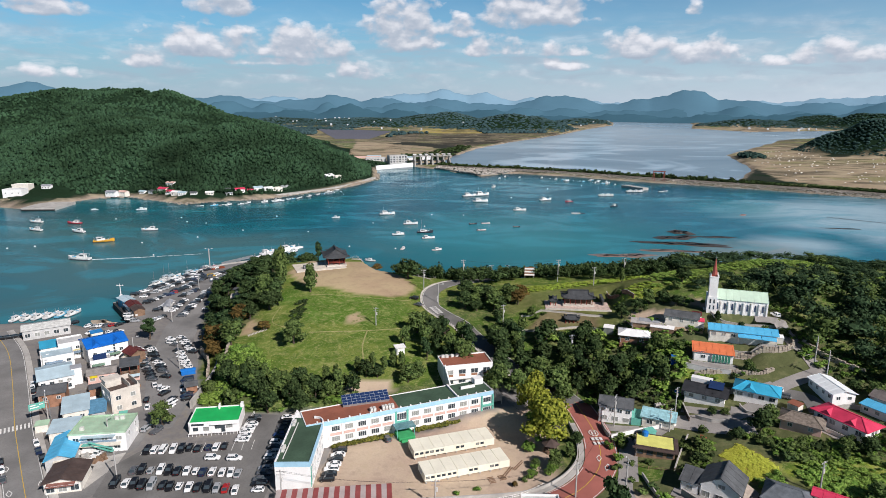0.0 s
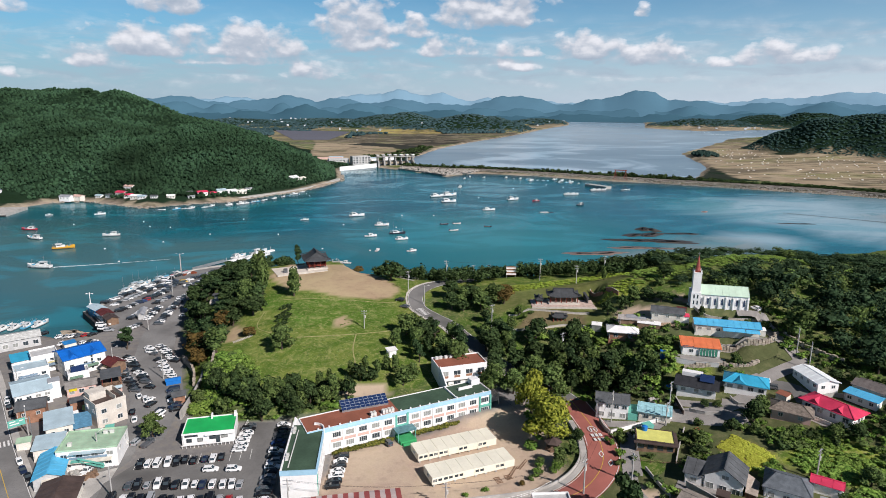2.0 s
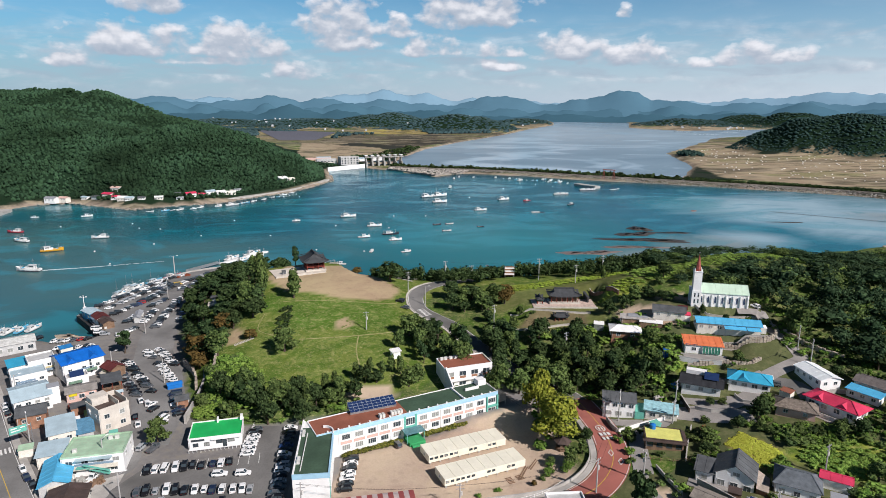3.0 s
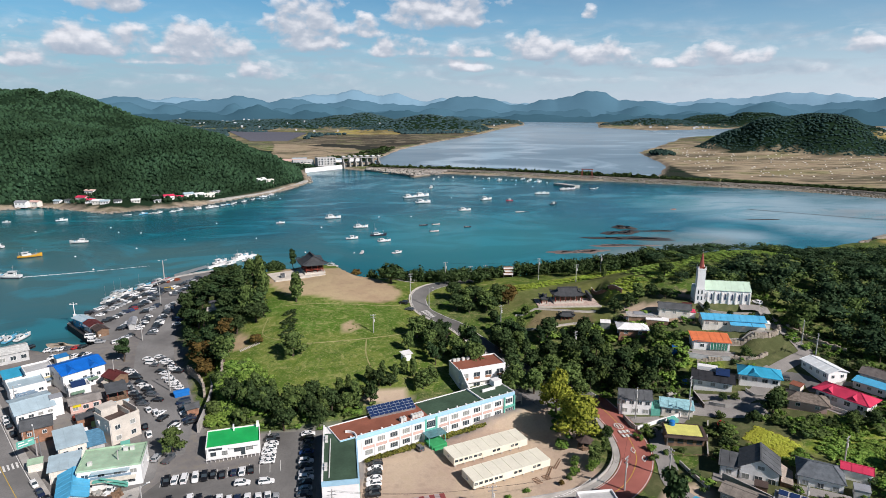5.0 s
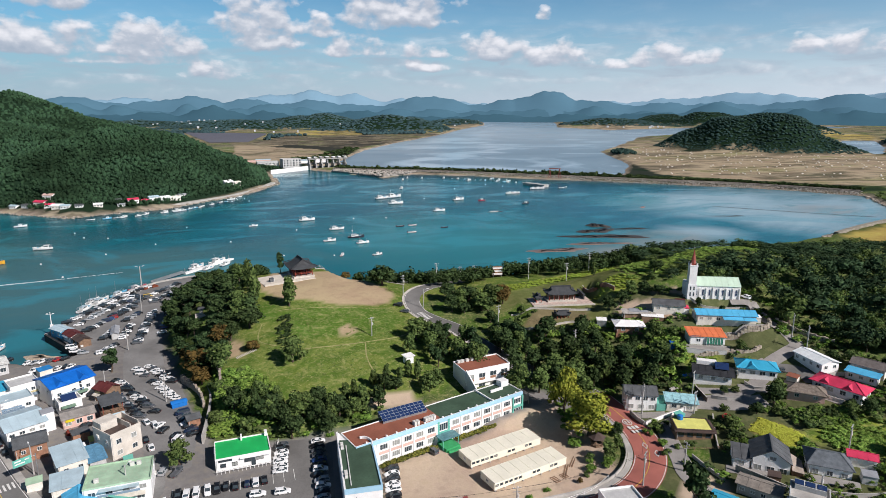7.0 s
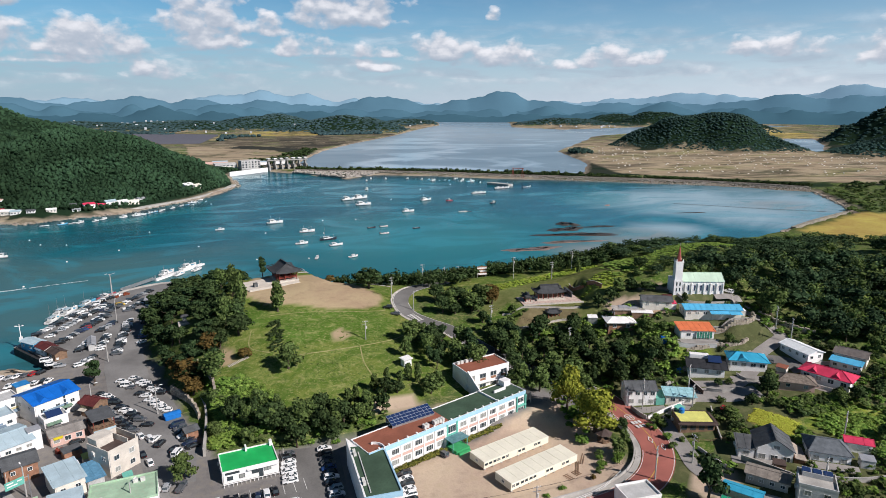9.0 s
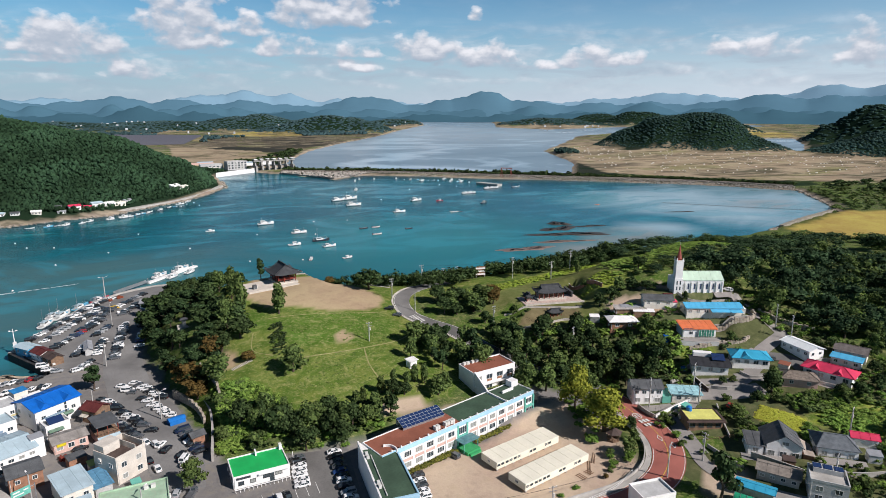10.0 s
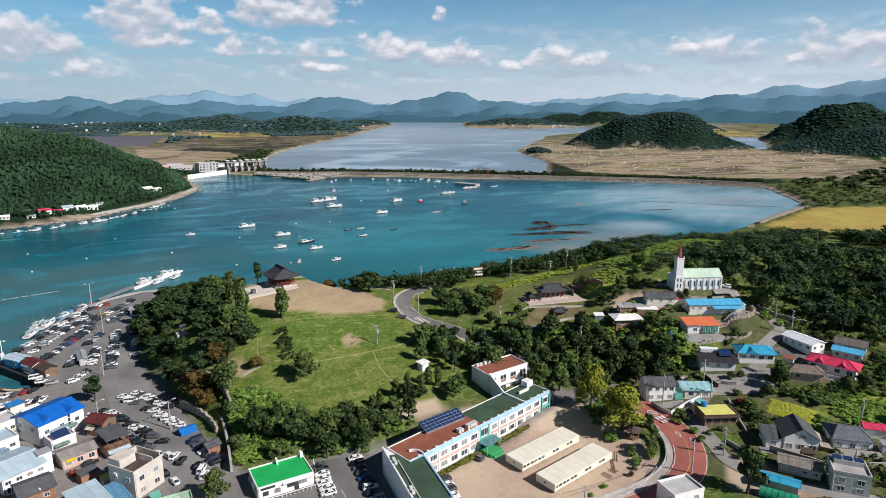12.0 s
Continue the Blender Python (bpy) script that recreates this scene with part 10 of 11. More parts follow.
fence([(-2, 124.2), (8, 125.6), (17, 127.8), (25, 131.6)], "white fence along the school yard", WHITE, 1.1)
fence([(49, 136.6), (54, 134.4), (59, 133.6)], "brown wooden garden fence", WOOD, 0.9)
fence([(-55.6, 158.4), (-55.0, 163), (-54.8, 167.6)], "white rail beside the car park", WHITE, 1.2)
fence([(-60, 285), (-44, 289), (-28, 287), (-14, 280), (-2, 272)], "pale railing along the clifftop path", STONE, 1.0)
road_piece(ribbon([(-42, 286), (-30, 284), (-16, 277), (-4, 268)], 0, 1.8, 0.10, across=2), "path", STONE, "pale clifftop footpath", "path")
# flower beds and clipped hedges before the school
_bed = []
for i in range(70):
    u = 0.6 + i * 0.64
    if 16.8 < u < 24.0:
        continue
    x, y = -29.5 + u * math.cos(radians(22.3)) + 1.4 * math.sin(radians(22.3)), 150 + u * math.sin(radians(22.3)) - 1.4 * math.cos(radians(22.3))
    _bed.append((x, y, 2.95, 2.1, 0.9 + 0.6 * ((i * 7) % 5) / 5))
joined_woods("hedge", _bed, leafage("autumn hedge leaves", (0.04, 0.06, 0.012), (0.22, 0.19, 0.045)), "yellowing green hedge below the school windows", 60, 0.12, "bush", 15)
_bed = places([(21, 133), (26, 138), (31, 150), (34, 166), (28, 172), (24, 156), (22, 142)], 3.0, 3.2, 1.6, np.random.RandomState(8), [(29, 146.2, 3.6), (25, 143, 3)])
joined_woods("undergrowth", _bed, LEAF_BRIGHT, "garden shrubs under the ginkgo trees", 90, 0.10, "bush", 16)
# crops: low leafy rows
_crop = []
_r = np.random.RandomState(9)
for outline, step in (([(22, 246), (40, 249), (64, 251), (64, 260), (44, 257), (24, 254)], 1.7), ([(64, 251), (90, 253), (90, 264), (66, 261)], 1.7), ([(67, 229), (79, 235), (84, 227), (76, 221)], 1.7)):
    x, y = scatter(outline, step, _r)
    _crop += [(a, b, level(a, b), 1.9, 0.65) for a, b in zip(x, y)]
joined_woods("crop", _crop, leafage("yellow-green crop leaves", (0.19, 0.27, 0.03), (0.38, 0.45, 0.07)), "rows of yellow-green crops on the terrace", 80, 0.085, "bush", 17)
_crop = []
for outline, step in (([(84, 130), (92, 134.5), (100, 128), (93, 119.5), (84, 121.5)], 1.5), ([(76, 177), (85, 173.6), (83, 169.6), (75, 172.4)], 1.6), ([(72.6, 127.2), (80.2, 130.4), (80.6, 125.6), (73.0, 124.6)], 1.4)):
    x, y = scatter(outline, step, _r)
    _crop += [(a, b, level(a, b), 2.2, 1.0) for a, b in zip(x, y)]
joined_woods("crop", _crop, LEAF_IVY, "leafy green vegetable patch", 80, 0.085, "bush", 18)
x, y = scatter([(70.2, 139.4), (77.0, 143.2), (81.2, 131.8), (72.2, 127.8)], 0.8, _r)
joined_woods("rice", [(a, b, level(a, b) - 0.12, 1.9, 0.38) for a, b in zip(x, y)], leafage("ripe rice", (0.30, 0.31, 0.03), (0.46, 0.45, 0.07)), "small field of ripe yellow rice", 50, 0.10, "bush", 19)
# rough grass over the meadow
x, y = scatter([(-60, 246), (-36, 239), (-14, 240), (-8, 230), (-11, 208), (-19, 194), (-40, 190), (-56, 198), (-62, 212), (-57, 228)], 1.4, _r)
joined_woods("rough_grass", [(a, b, level(a, b) - 0.15, 0.8 + 0.7 * _r.rand(), 0.18 + 0.22 * _r.rand()) for a, b in zip(x, y) if _r.rand() < 0.5 + 0.5 * math.sin(a * 0.21) * math.cos(b * 0.17)], leafage("meadow tufts", (0.06, 0.11, 0.02), (0.24, 0.28, 0.08)), "rough tufts of meadow grass", 16, 0.20, "bush", 20)
# trodden paths, a dense bank of shrubs and steps on the meadow
TRODDEN = surface("trodden straw earth", (0.30, 0.28, 0.12), 0.95, 0.25, 0.6, 8, 0.1, second=(0.15, 0.19, 0.04))
for pts, wide in (([(-47, 210.3), (-34.5, 211.4), (-22, 214), (-13, 217), (-6, 222.6)], 0.9), ([(-26.4, 213), (-26.9, 203), (-25.8, 195), (-24.9, 188.6)], 0.7), ([(-62.2, 231), (-62.8, 220), (-56.2, 214)], 0.6),
                  ([(-56.5, 238.6), (-40, 238), (-24, 238.6), (-12, 240)], 0.6)):
    road_piece(ribbon(pts, 0, wide * 0.62, 0.07, across=1), "path", TRODDEN, "narrow trodden path through the grass", "path")
_bank = places([(-56.4, 234), (-52, 234), (-51.2, 221), (-52.4, 213.6), (-55.8, 214), (-56.4, 222)], 1.4, 2.0, 1.0, _r)
joined_woods("hedge", _bank, LEAF_DARK, "dense dark green bank of creepers beside the lone tree", 70, 0.066, "bush", 31)
_ivy = places([(-74.6, 205.5), (-65.5, 203.5), (-55.0, 191), (-56, 184), (-69, 174), (-73.6, 172), (-74.4, 190)], 1.6, 2.7, 1.7, _r)
joined_woods("undergrowth", _ivy, LEAF_IVY, "sunlit bright creepers over the bank above the wall", 70, 0.066, "bush", 32)
road_piece(ribbon([(-78.9, 206.3), (-76.6, 198.7), (-75.5, 191.2), (-75.0, 181.4), (-74.8, 171.0)], 0, 0.6, 2.7, 3.6, across=1, flat=2.5), "retaining_wall", CONCRETE, "tall weathered retaining wall below the creepers", "wall")
steps = empty("garden_steps", -69.6, 211.8, level(-69.6, 211.8), 24)
for i in range(14):
    u = i * 0.5
    z = level(-69.6 + u * 0.913, 211.8 + u * 0.41) - level(-69.6, 211.8)
    Shape().box(u, -0.75, z - 0.2, u + 0.34, 0.75, z + 0.12).part("tread", STONE, steps)
tagged(steps, "pale stone garden steps up the grass slope", "steps")
tree("rust", -64.6, 214.4, 6.0, 3.6)
# memorial in its clearing in the wood
memorial = empty("memorial", -86.3, 252.4, level(-86.3, 252.4), 10)
Shape().box(-2.4, -2.2, -0.8, 2.4, 2.2, 0.35).part("plinth", STONE, memorial)
Shape().box(-0.7, -0.3, 0.35, 0.7, 0.3, 2.6, 0.05).part("stele", STONE, memorial)
Shape().box(-1.3, -0.9, 2.6, 1.3, 0.9, 2.85).box(-1.5, -1.0, 2.85, 1.5, 1.0, 3.5, 0.7).part("cap", TILE_ROOF, memorial, "dark tiled cap")
tagged(memorial, "stone memorial stele with dark tiled cap", "memorial")

# clutter: nets on the quay, crates behind shops, yard heaps
def heap(piece, x, y, z, size, material, label, category, seed):
    """A loose pile of pieces, each a tapered block of its own size and turn."""
    rng = random.Random(seed)
    root = empty("heap", x, y, z)
    for i in range(14):
        a, r, w = rng.uniform(0, 6.28), rng.uniform(0, size), rng.uniform(0.25, 0.65)
        ob = Shape().box(-w, -w * 0.7, 0, w, w * 0.7, rng.uniform(0.4, 1.2), 0.08).part(piece, material, root)
        ob.matrix_basis = pose(r * math.cos(a), r * math.sin(a), -0.05, 0, 0, rng.uniform(0, 180))
    return tagged(root, label, category)


NET_RED = surface("rust red fishing net", (0.22, 0.06, 0.03), 0.95, 0.3, 1.0)
for i, (x, y, m, lab) in enumerate([(-125.4, 330.6, NET_RED, "heap of rust red fishing nets on the quay"), (-121.6, 333.8, NET_RED, "heap of rust red fishing nets on the quay"), (-129.6, 322.6, RUBBER, "heap of black fishing nets on the quay"), (-87.6, 146.0 - 2.6, WOOD, "heap of building rubble behind the shop"), (-91.0, 143.6, CONCRETE, "heap of broken concrete behind the shop"), (-111.4, 184.6, RED_WOOD, "clay jars and crates in a shop yard"), (-109.2, 183.6, AC_GREY, "stacked crates in a shop yard"), (-97.6, 184.6, WOOD, "stacked wooden crates by the terrace"), (64.4, 165.8, CONCRETE, "heap of stones in a garden"), (72.0, 170.6, ROUGH_STONE, "heap of stones in a garden")]):
    heap("fishing_net" if "nets" in lab else "crate" if "crates" in lab else "stone", x, y, 2.66 if x < 0 else level(x, y), 1.6, m, lab, "heap", i)
for x, y, c in [(-116.0, 176.8, TANK_YELLOW), (52.6, 164.6, TANK_BLUE), (70.8, 170.0, TANK_BLUE)]:
    z = (2.6 + 4.2) if x < 0 else level(x, y)
    ob = Shape().rod((0, 0, 0), (0, 0, 1.2), 0.9, 0.9, 14).rod((0, 0, 1.2), (0, 0, 1.5), 0.9, 0.3, 14).part("water_tank", c)
    ob.matrix_world = pose(x, y, z if x > 0 else 2.6)
    tagged(ob, "round plastic water tank", "water tank")

# ---- village yards: walls, hedges, garden trees and stored things ----


def garden_wall(points, high, label, material, thick=0.22):
    """A low wall that follows the ground, with a coping."""
    line = smooth_line([(*p, 0) for p in points], 1.6)
    root = empty("garden_wall", line[0].x, line[0].y, 0)
    wall, cap = Shape(), Shape()
    for a, b in zip(line, line[1:]):
        za, zb = level(a.x, a.y), level(b.x, b.y)
        p, q = (a.x - line[0].x, a.y - line[0].y), (b.x - line[0].x, b.y - line[0].y)
        wall.beam((*p, za + high / 2 - 0.3), (*q, zb + high / 2 - 0.3), thick, high + 0.6)
        cap.beam((*p, za + high + 0.04), (*q, zb + high + 0.04), thick + 0.1, 0.1)
    wall.part("wall", material, root)
    cap.part("coping", CONCRETE, root)
    return tagged(root, label, "wall")


for pts, high, label, mat in [
    ([(45.5, 158.4), (45.4, 154), (45.9, 151.1)], 1.3, "dark block wall before the two-storey house", CONCRETE), ([(46.2, 150.9), (54.5, 153.3), (65.1, 155.0)], 1.3, "white rendered yard wall along the lane", WHITE),
    ([(48.8, 132.9), (49.2, 127.2), (50.1, 121.7)], 0.9, "grey block wall beside the narrow lane", CONCRETE), ([(55.1, 124.7), (57.9, 119.5), (60.8, 114.0)], 1.6, "grey retaining wall behind the gabled house", CONCRETE),
    ([(76.1, 178.6), (81.2, 176.2), (87.9, 173.6)], 1.4, "pale terrace wall before the orange-roofed house", PALE_GREY), ([(84.7, 160.3), (85.1, 156.5), (88.9, 154.6)], 0.8, "low dark yard wall with plants", CONCRETE),
    ([(71.3, 157.4), (74.5, 154.4), (78.4, 153.2)], 1.1, "low grey wall below the black-roofed house", CONCRETE), ([(70.1, 163.7), (69.1, 156.2)], 1.5, "dark board fence wall beside the house", BROWN_ROOF),
    ([(57, 134), (61, 141), (66, 149)], 0.7, "low stone wall along the rice patch", STONE), ([(97, 152.4), (99, 147), (103, 139.5)], 1.0, "white wall before the red-roofed house", WHITE),
    ([(106, 153.6), (112, 154.4), (117, 151)], 1.2, "grey wall beside the hall", CONCRETE), ([(92, 206), (96, 199.5), (112, 194)], 0.7, "low pale wall of the church terrace", STONE),
    ([(90, 189), (98, 185), (111, 181.6)], 0.6, "low concrete kerb wall below the blue hall", CONCRETE), ([(31, 224.5), (40, 222.6), (50, 219.6), (60, 216.4)], 0.6, "low stone edge of the shrine terrace", STONE), ([(26, 213.6), (38, 212.6), (50, 212), (58, 207.6)], 0.7, "lower stone edge of the shrine slope", STONE),
    ([(67, 239), (70.6, 231), (73, 223)], 1.7, "brown tile-capped courtyard wall beside the shrine", BRICK), ([(66, 112), (74, 108), (84, 106)], 1.2, "grey block wall round a house plot", CONCRETE)]:
    garden_wall(pts, high, label, mat)

_gr = np.random.RandomState(41)
for key, x, y, wide, high in [
    ("mid", 87.3, 149.7, 5.5, 4.6), ("dark", 77.1, 145.3, 5, 3.4), ("dark", 76.2, 158.2, 3.4, 2.4), ("mid", 79.4, 157.4, 3, 2), ("mid", 66.6, 142.0, 5.5, 3.6), ("dark", 64.0, 137.3, 4, 2.6), ("dark", 104.2, 134.9, 6, 4.4), ("mid", 99.1, 135.9, 5.5, 4),
    ("dark", 101.6, 138.6, 4, 3), ("mid", 121.4, 158.3, 6, 5), ("mid", 93.6, 174.6, 4, 3.4), ("dark", 119.8, 142.8, 5, 4), ("pine", 37.2, 115.0, 9, 12), ("shrub", 47.7, 145.8, 2.2, 1.6), ("shrub", 47.6, 137.9, 2.4, 1.4), ("shrub", 52.2, 137.6, 2.2, 1.2),
    ("shrub", 43.1, 136.0, 2.4, 1.6), ("bush", 64.8, 133.6, 3, 1.6), ("bush", 68.7, 133.8, 3, 1.6), ("dark", 117.4, 161.8, 5, 4), ("mid", 139.5, 159.4, 8, 7), ("dark", 131.8, 163.2, 8, 7), ("mid", 77.4, 188.8, 5, 4), ("dark", 112.9, 135.5, 6, 5),
    ("shrub", 83.1, 142.6, 4, 2), ("shrub", 70.5, 150.4, 3, 1.8), ("dark", 36.5, 148.6, 4, 4), ("bush", 27.7, 136.8, 4, 2), ("dark", 65.6, 212.6, 6, 6), ("dark", 71.4, 213.0, 6, 6), ("mid", 70.2, 231.6, 3.6, 3), ("dark", 81.0, 214.8, 6, 5.4),
    ("dark", 84.6, 210.8, 5, 4.4), ("mid", 76.2, 216.3, 6, 6), ("dark", 94.4, 199.6, 2.6, 4.6), ("mid", 103.6, 188.6, 3.2, 2.6), ("mid", 112.4, 190.9, 4, 3.4), ("mid", 30, 214, 5, 5), ("dark", 22, 222, 6, 5), ("rust", 33, 241, 7, 6.4),
    ("shrub", 36, 219, 2.4, 1.4), ("shrub", 39, 220, 2.4, 1.4), ("mid", 34.6, 223.6, 4, 4), ("poplar", 75, 246, 4, 6), ("shrub", 88, 222, 5, 3), ("dark", 92, 226, 7, 6), ("shrub", 70, 105, 5, 3), ("mid", 95, 118, 6, 5), ("dark", 88, 108, 6, 5),
]:
    tree(key, x, y, wide, high)


def stored(name, x, y, turn, size, material, label, z=None):
    """Something kept outdoors: a low shed, a tarpaulin stack or a crate pile with a lid that overhangs."""
    w, d, h = size
    root = empty(name, x, y, max(level(x, y), 2.6) if z is None else z, turn)
    Shape().box(-w / 2, -d / 2, -0.6, w / 2, d / 2, h).part("body", material[0], root)
    Shape().add([(-w / 2 - 0.15, -d / 2 - 0.15, h), (w / 2 + 0.15, -d / 2 - 0.15, h), (w / 2 + 0.15, d / 2 + 0.15, h + 0.35), (-w / 2 - 0.15, d / 2 + 0.15, h + 0.35), (-w / 2 - 0.15, -d / 2 - 0.15, h + 0.1), (w / 2 + 0.15, -d / 2 - 0.15, h + 0.1), (w / 2 + 0.15, d / 2 + 0.15, h + 0.45), (-w / 2 - 0.15, d / 2 + 0.15, h + 0.45)],
                [(3, 2, 1, 0), (4, 5, 6, 7), (0, 1, 5, 4), (1, 2, 6, 5), (2, 3, 7, 6), (3, 0, 4, 7)]).part("lid", material[1], root)
    return tagged(root, label, "shed")


TARP = surface("blue tarpaulin", (0.03, 0.20, 0.48), 0.6, 0.15, 0.6, 9, 0.1)
for x, y, turn, size, mat, label in [
    (59.6, 206.4, -20, (3.4, 2.6, 2.0), (STEEL, WHITE), "white vinyl garden shed"), (72.6, 203.6, -20, (6.5, 2.4, 2.2), (CREAM, GREY_ROOF), "low grey lean-to beside the farmhouse"), (75.6, 199.0, -25, (7.5, 2.6, 1.9), (WOOD, WHITE), "long white-roofed open lean-to"),
    (88.0, 198.6, -20, (2.6, 2.6, 3.0), (WHITE, PINK_ROOF), "white annex with a small red roof"), (108.6, 186.4, -19, (2.2, 2.2, 2.0), (AC_GREY, WHITE), "pale outdoor cabinet beside the blue hall"), 
    (56.4, 150.6, 20, (2.6, 1.8, 1.8), (SEA_GREEN, SEA_GREEN), "green mesh screen shed by the yard"), (97.6, 155.6, -60, (3.0, 2.4, 2.0), (CREAM, RUST_ROOF), "small rusty-roofed shed beside the hall"), (60.6, 118.4, -35, (2.6, 2.0, 1.8), (WOOD, BROWN_ROOF), "brown timber garden shed"),
    (80.6, 112.0, -35, (3.0, 2.4, 2.0), (PALE_GREY, GREY_ROOF), "grey garden shed by the slate-roofed house"), (-98.6, 178.6, 20, (3.6, 2.6, 2.2), (WOOD, RUST_ROOF), "rusty lean-to behind the shops"), (-103.0, 176.6, 25, (3.0, 2.4, 2.0), (CREAM, YELLOW_COAT), "yellow canopy over a shop yard"),
    (-108.0, 180.6, 30, (4.2, 3.0, 2.4), (BRICK, DARK_GREY), "brick shed with dark roof in a shop yard"), (-106.0, 173.4, 28, (2.6, 2.0, 1.6), (PALE_GREY, WHITE), "white storage box behind the shops"), (-95.4, 172.0, 20, (2.8, 2.2, 2.0), (PALE_GREY, TARP), "blue sheeted shed behind the shops"),
    (-124.6, 214.6, 40, (3.2, 2.4, 2.4), (WHITE, SKY_ROOF), "white kiosk with pale blue roof"), (-119.0, 219.6, 40, (2.6, 2.2, 2.2), (WHITE, TARP), "white stall with blue awning"), (-128.4, 222.6, 40, (5, 3, 2.6), (WHITE, WHITE), "white market stall tent"),
    (-134.0, 228.6, 40, (4, 3, 2.4), (CREAM, TARP), "stall with blue canopy by the quay"), (-88.0, 160.6, 20, (2.4, 1.8, 1.6), (RED_WOOD, RUST_ROOF), "small red shed by the kerb"), (-111.0, 158.0, 20, (3.2, 2.4, 2.2), (CREAM, MINT_ROOF), "small annex with mint green roof"),
    (-118.6, 188.4, 32, (3.0, 2.4, 5.6), (WHITE, GREY_ROOF), "white stair tower between houses"), (-129.0, 189.6, 32, (4.0, 3.0, 3.2), (CREAM, DARK_GREY), "low annex with dark roof in the row"), (-92.0, 165.0, 20, (2.0, 1.6, 1.6), (SEA_GREEN, SEA_GREEN), "green netted shed beside the building")]:
    stored("shed", x, y, turn, size, mat, label)


# concrete and earth yards before the village houses
YARD_EARTH = surface("trodden yard earth", (0.34, 0.25, 0.17), 0.95, 0.2, 0.3, 10, 0.1)
for pts, wide, mat, label in [
    ([(89.5, 187), (100, 183), (109, 182)], 4.0, LANE, "concrete yard before the blue-roofed hall"), ([(78.5, 180.2), (84, 178.2), (90.5, 175.9)], 3.2, LANE, "concrete terrace of the orange-roofed house"), ([(69.6, 163.0), (75, 160), (80, 157.2)], 3.4, LANE, "concrete yard of the black-roofed house"),
    ([(81.6, 158.8), (87, 156), (92.4, 152.8)], 4.2, LANE, "pale concrete yard of the turquoise-roofed house"), ([(97.4, 150.4), (100, 146), (102.6, 140)], 3.0, LANE, "concrete yard of the red-roofed house"), ([(69, 203.6), (75, 201.2), (88, 195.4)], 3.6, YARD_EARTH, "bare earth farmyard on the slope"),
    ([(45.8, 157.4), (50, 155.8), (55, 154.6)], 3.6, LANE, "paved front yard of the two-storey house"), ([(53.6, 126.2), (58, 123.0), (62.6, 119.6)], 3.2, LANE, "paved yard of the gabled house"), ([(68.6, 117.4), (73, 114.4), (77.6, 111)], 3.0, LANE, "paved yard of the slate-roofed house"),
    ([(72, 170.8), (80, 168.6), (90, 166.6), (98, 168)], 2.6, LANE, "narrow concrete lane between terraces"), ([(40, 112.6), (45, 110.6), (52, 108.2)], 3.4, YARD_EARTH, "bare earth plot beside the lane")]:
    road_piece(ribbon(pts, 0, wide, 0.09, across=3), "yard", mat, label, "yard")

# ---- shop fronts, wall units and yard things ----
_dr = random.Random(17)
AWNINGS = [surface("faded red awning", (0.22, 0.10, 0.08), 0.8, 0.15, 0.8), surface("faded blue awning", (0.16, 0.22, 0.28), 0.8, 0.15, 0.8), surface("faded green awning", (0.14, 0.22, 0.16), 0.8, 0.15, 0.8), surface("pale awning", (0.56, 0.52, 0.44), 0.8, 0.12, 0.8)]
SIGNS = [surface("yellow sign panel", (0.50, 0.44, 0.24), 0.5, 0.06, 0.8), surface("red sign panel", (0.30, 0.14, 0.11), 0.5, 0.06, 0.8), surface("white sign panel", (0.70, 0.70, 0.68), 0.5, 0.06, 0.8), surface("blue sign panel", (0.20, 0.28, 0.36), 0.5, 0.06, 0.8)]
for ob in list(bpy.data.objects):
    if ob.type != "EMPTY" or ob.parent or "w" not in ob.keys() or ob.name.startswith("shore"):
        continue
    w, d, h = ob["w"], ob["d"], ob["h"]
    x = ob.matrix_world.translation.x
    for side in (-1, 1):
        if _dr.random() < 0.6:
            v, z = _dr.uniform(-d * 0.35, d * 0.35), _dr.uniform(0.4, max(0.5, h - 1.4))
            s = side * w / 2
            Shape().box(min(s, s + side * 0.38), v - 0.45, z, max(s, s + side * 0.38), v + 0.45, z + 0.75).part("outdoor_unit", AC_GREY, ob, "beige outdoor air unit")
    pipe = -w / 2 + 0.25
    Shape().rod((pipe, -d / 2 - 0.06, 0), (pipe, -d / 2 - 0.06, h - 0.1), 0.06, 0.06, 6).part("downpipe", PALE_GREY, ob)
    if x < -80 and h > 2.7 and _dr.random() < 0.6:
        a = w * _dr.uniform(0.25, 0.4)
        c = _dr.uniform(-w / 2 + a, w / 2 - a)
        Shape().add([(c - a, -d / 2, 2.75), (c + a, -d / 2, 2.75), (c + a, -d / 2 - 1.2, 2.35), (c - a, -d / 2 - 1.2, 2.35), (c - a, -d / 2, 2.83), (c + a, -d / 2, 2.83), (c + a, -d / 2 - 1.2, 2.43), (c - a, -d / 2 - 1.2, 2.43)],
                    [(0, 1, 2, 3), (7, 6, 5, 4), (0, 4, 5, 1), (1, 5, 6, 2), (2, 6, 7, 3), (3, 7, 4, 0)]).part("awning", _dr.choice(AWNINGS), ob, "faded cloth shop awning")
        if h > 3.6:
            Shape().box(c - a * 0.8, -d / 2 - 0.12, 2.95, c + a * 0.8, -d / 2 - 0.01, 3.5).part("sign_panel", _dr.choice(SIGNS), ob, "plain coloured shop sign panel")

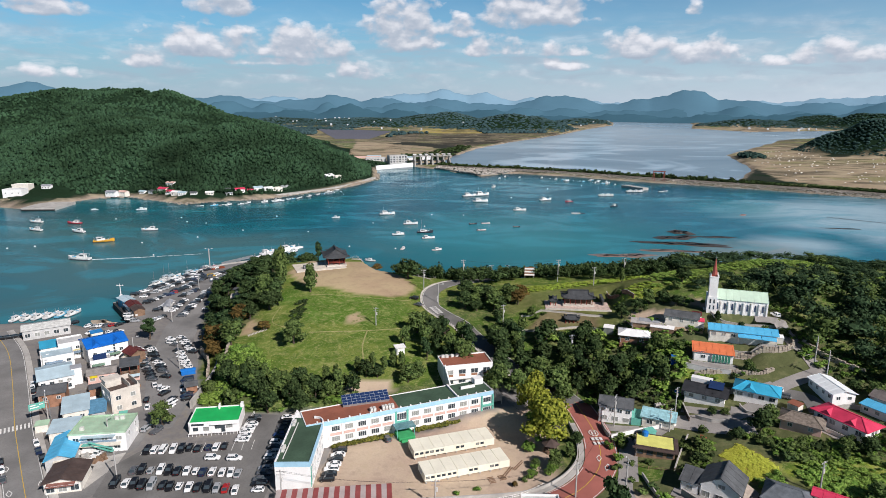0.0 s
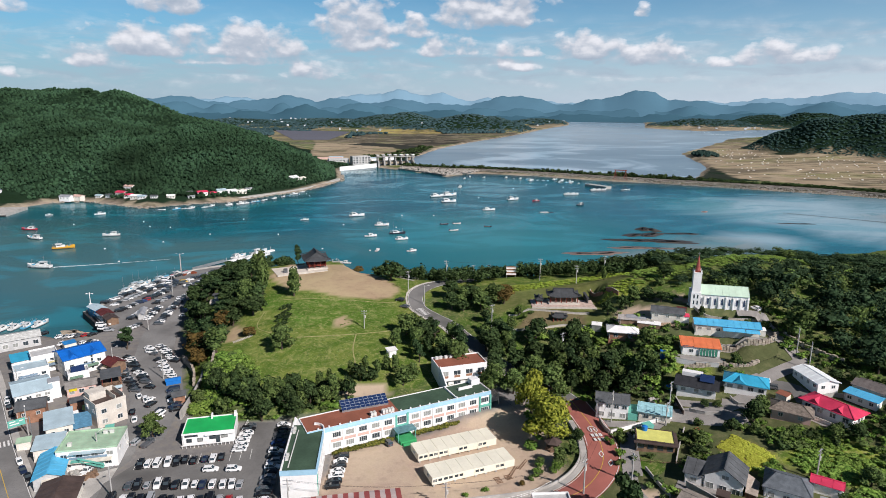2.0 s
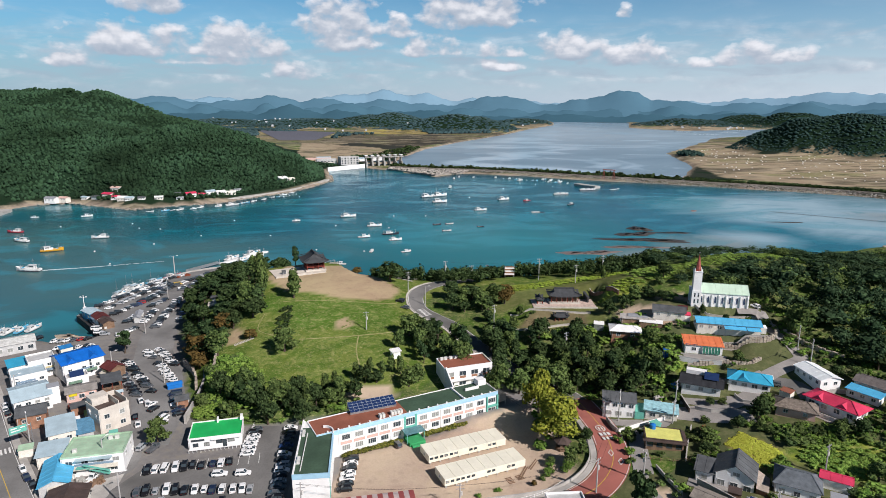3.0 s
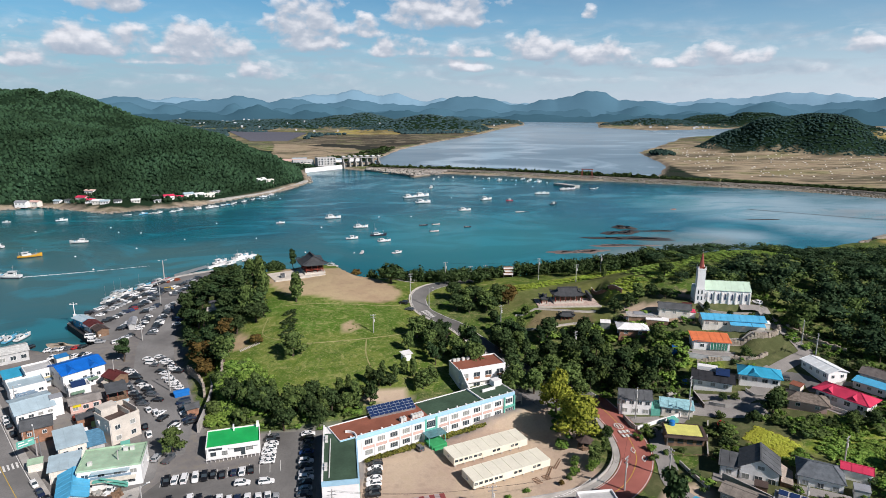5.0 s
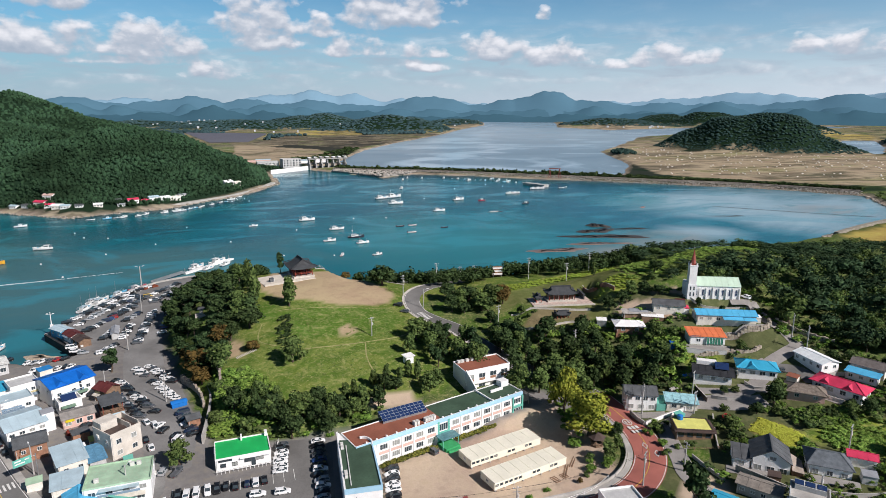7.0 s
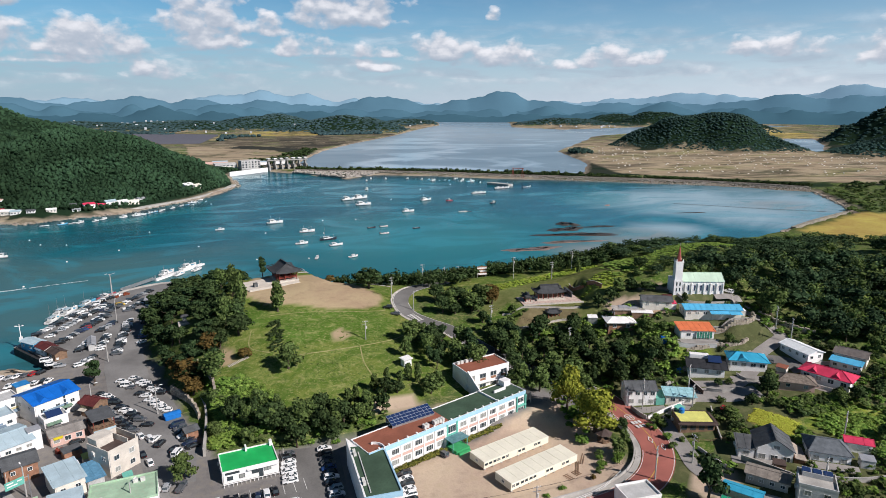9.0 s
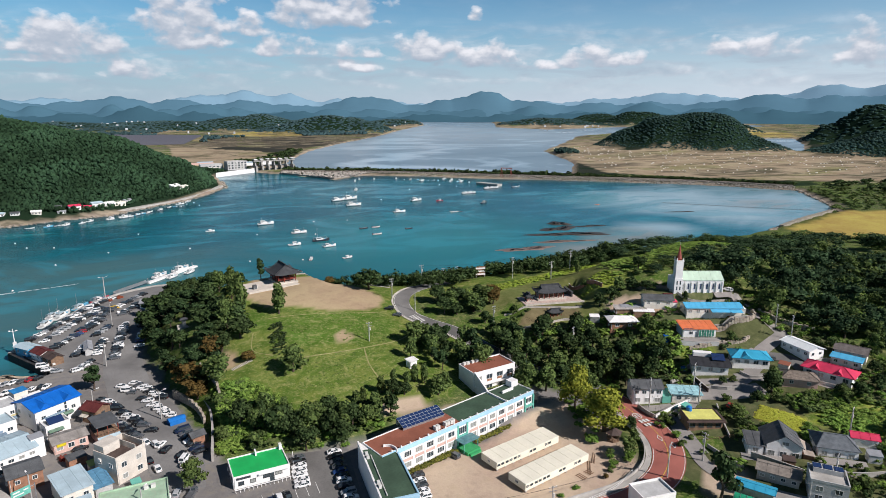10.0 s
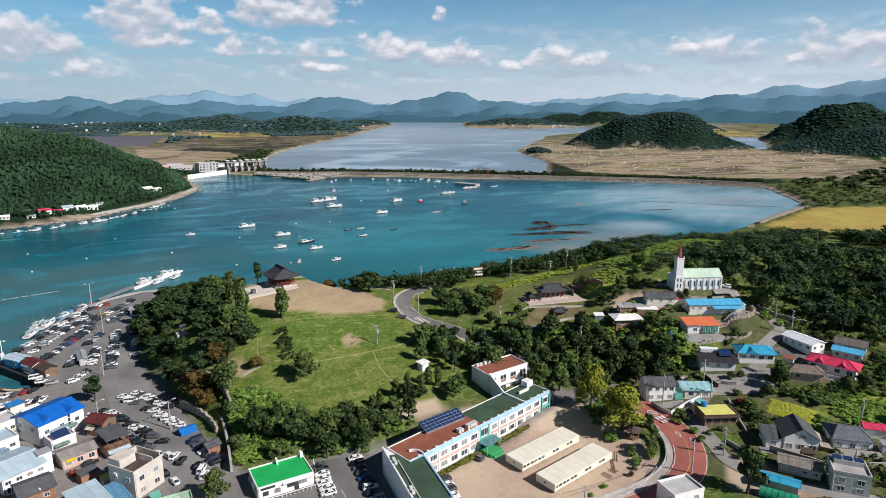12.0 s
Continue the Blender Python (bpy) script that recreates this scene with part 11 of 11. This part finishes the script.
# gazebo among the shrubs below the ginkgo
g = empty("gazebo", 29.0, 146.2, level(29.0, 146.2))
hexa = [(1.9 * math.cos(i * math.tau / 6), 1.9 * math.sin(i * math.tau / 6)) for i in range(6)]
Shape().prism(hexa, -0.4, 0.25).part("floor", WOOD, g)
for px, py in hexa:
    Shape().rod((px * 0.88, py * 0.88, 0.25), (px * 0.88, py * 0.88, 2.4), 0.09, 0.08, 6).part("post", WOOD, g)
Shape().rod((0, 0, 2.3), (0, 0, 3.6), 2.5, 0.1, 6).part("roof", BROWN_ROOF, g, "brown six-sided pointed roof")
Shape().rod((0, 0, 3.55), (0, 0, 3.9), 0.12, 0.05, 6).part("finial", WOOD, g)
for i in range(5):
    a, b = hexa[i], hexa[i + 1]
    Shape().beam((a[0] * 0.88, a[1] * 0.88, 0.8), (b[0] * 0.88, b[1] * 0.88, 0.8), 0.1, 0.08).part("rail", WOOD, g)
tagged(g, "brown timber gazebo with six-sided roof", "gazebo")

# timber and garden beds in the corner of the yard
for x, y, turn, n, long in [(13.1, 134.1, 18, 5, 1.6), (15.7, 135.4, 18, 4, 1.8), (17.0, 138.0, 60, 2, 6.0), (20.4, 141.4, 55, 2, 5.0)]:
    t = empty("timber_row", x, y, 2.62, turn)
    for i in range(n):
        Shape().box(-long / 2, i * 0.55 - 0.1, 0, long / 2, i * 0.55 + 0.1, 0.16).part("plank", WOOD, t)
    tagged(t, "row of weathered timber planks in the yard", "timber")
for x, y, key, wide, high in [(18.1, 132.5, "rust", 1.8, 1.6), (22.6, 136.6, "bush", 3, 1.6), (24.4, 140.4, "mid", 2.6, 2.2), (9.0, 131.2, "bush", 2.2, 0.9), (4.0, 129.6, "bush", 2, 0.8), (20.6, 134.6, "shrub", 2.2, 1.4)]:
    tree(key, x, y, wide, high)

# harbour light at the end of the quay
b = empty("harbour_light", -148.6, 277.0, 2.66)
Shape().rod((0, 0, 0), (0, 0, 7.5), 0.22, 0.12, 8).part("shaft", WHITE, b)
Shape().beam((-1.2, 0, 6.6), (1.2, 0, 6.6), 0.12).part("crossarm", WHITE, b)
for u in (-1.2, 1.2):
    Shape().box(u - 0.3, -0.2, 6.6, u + 0.3, 0.2, 6.9).part("lamp_head", WHITE, b)
Shape().box(-0.5, -0.5, 0, 0.5, 0.5, 2.2).part("cabinet", WHITE, b)
tagged(b, "white harbour light mast on the quay", "harbour light")
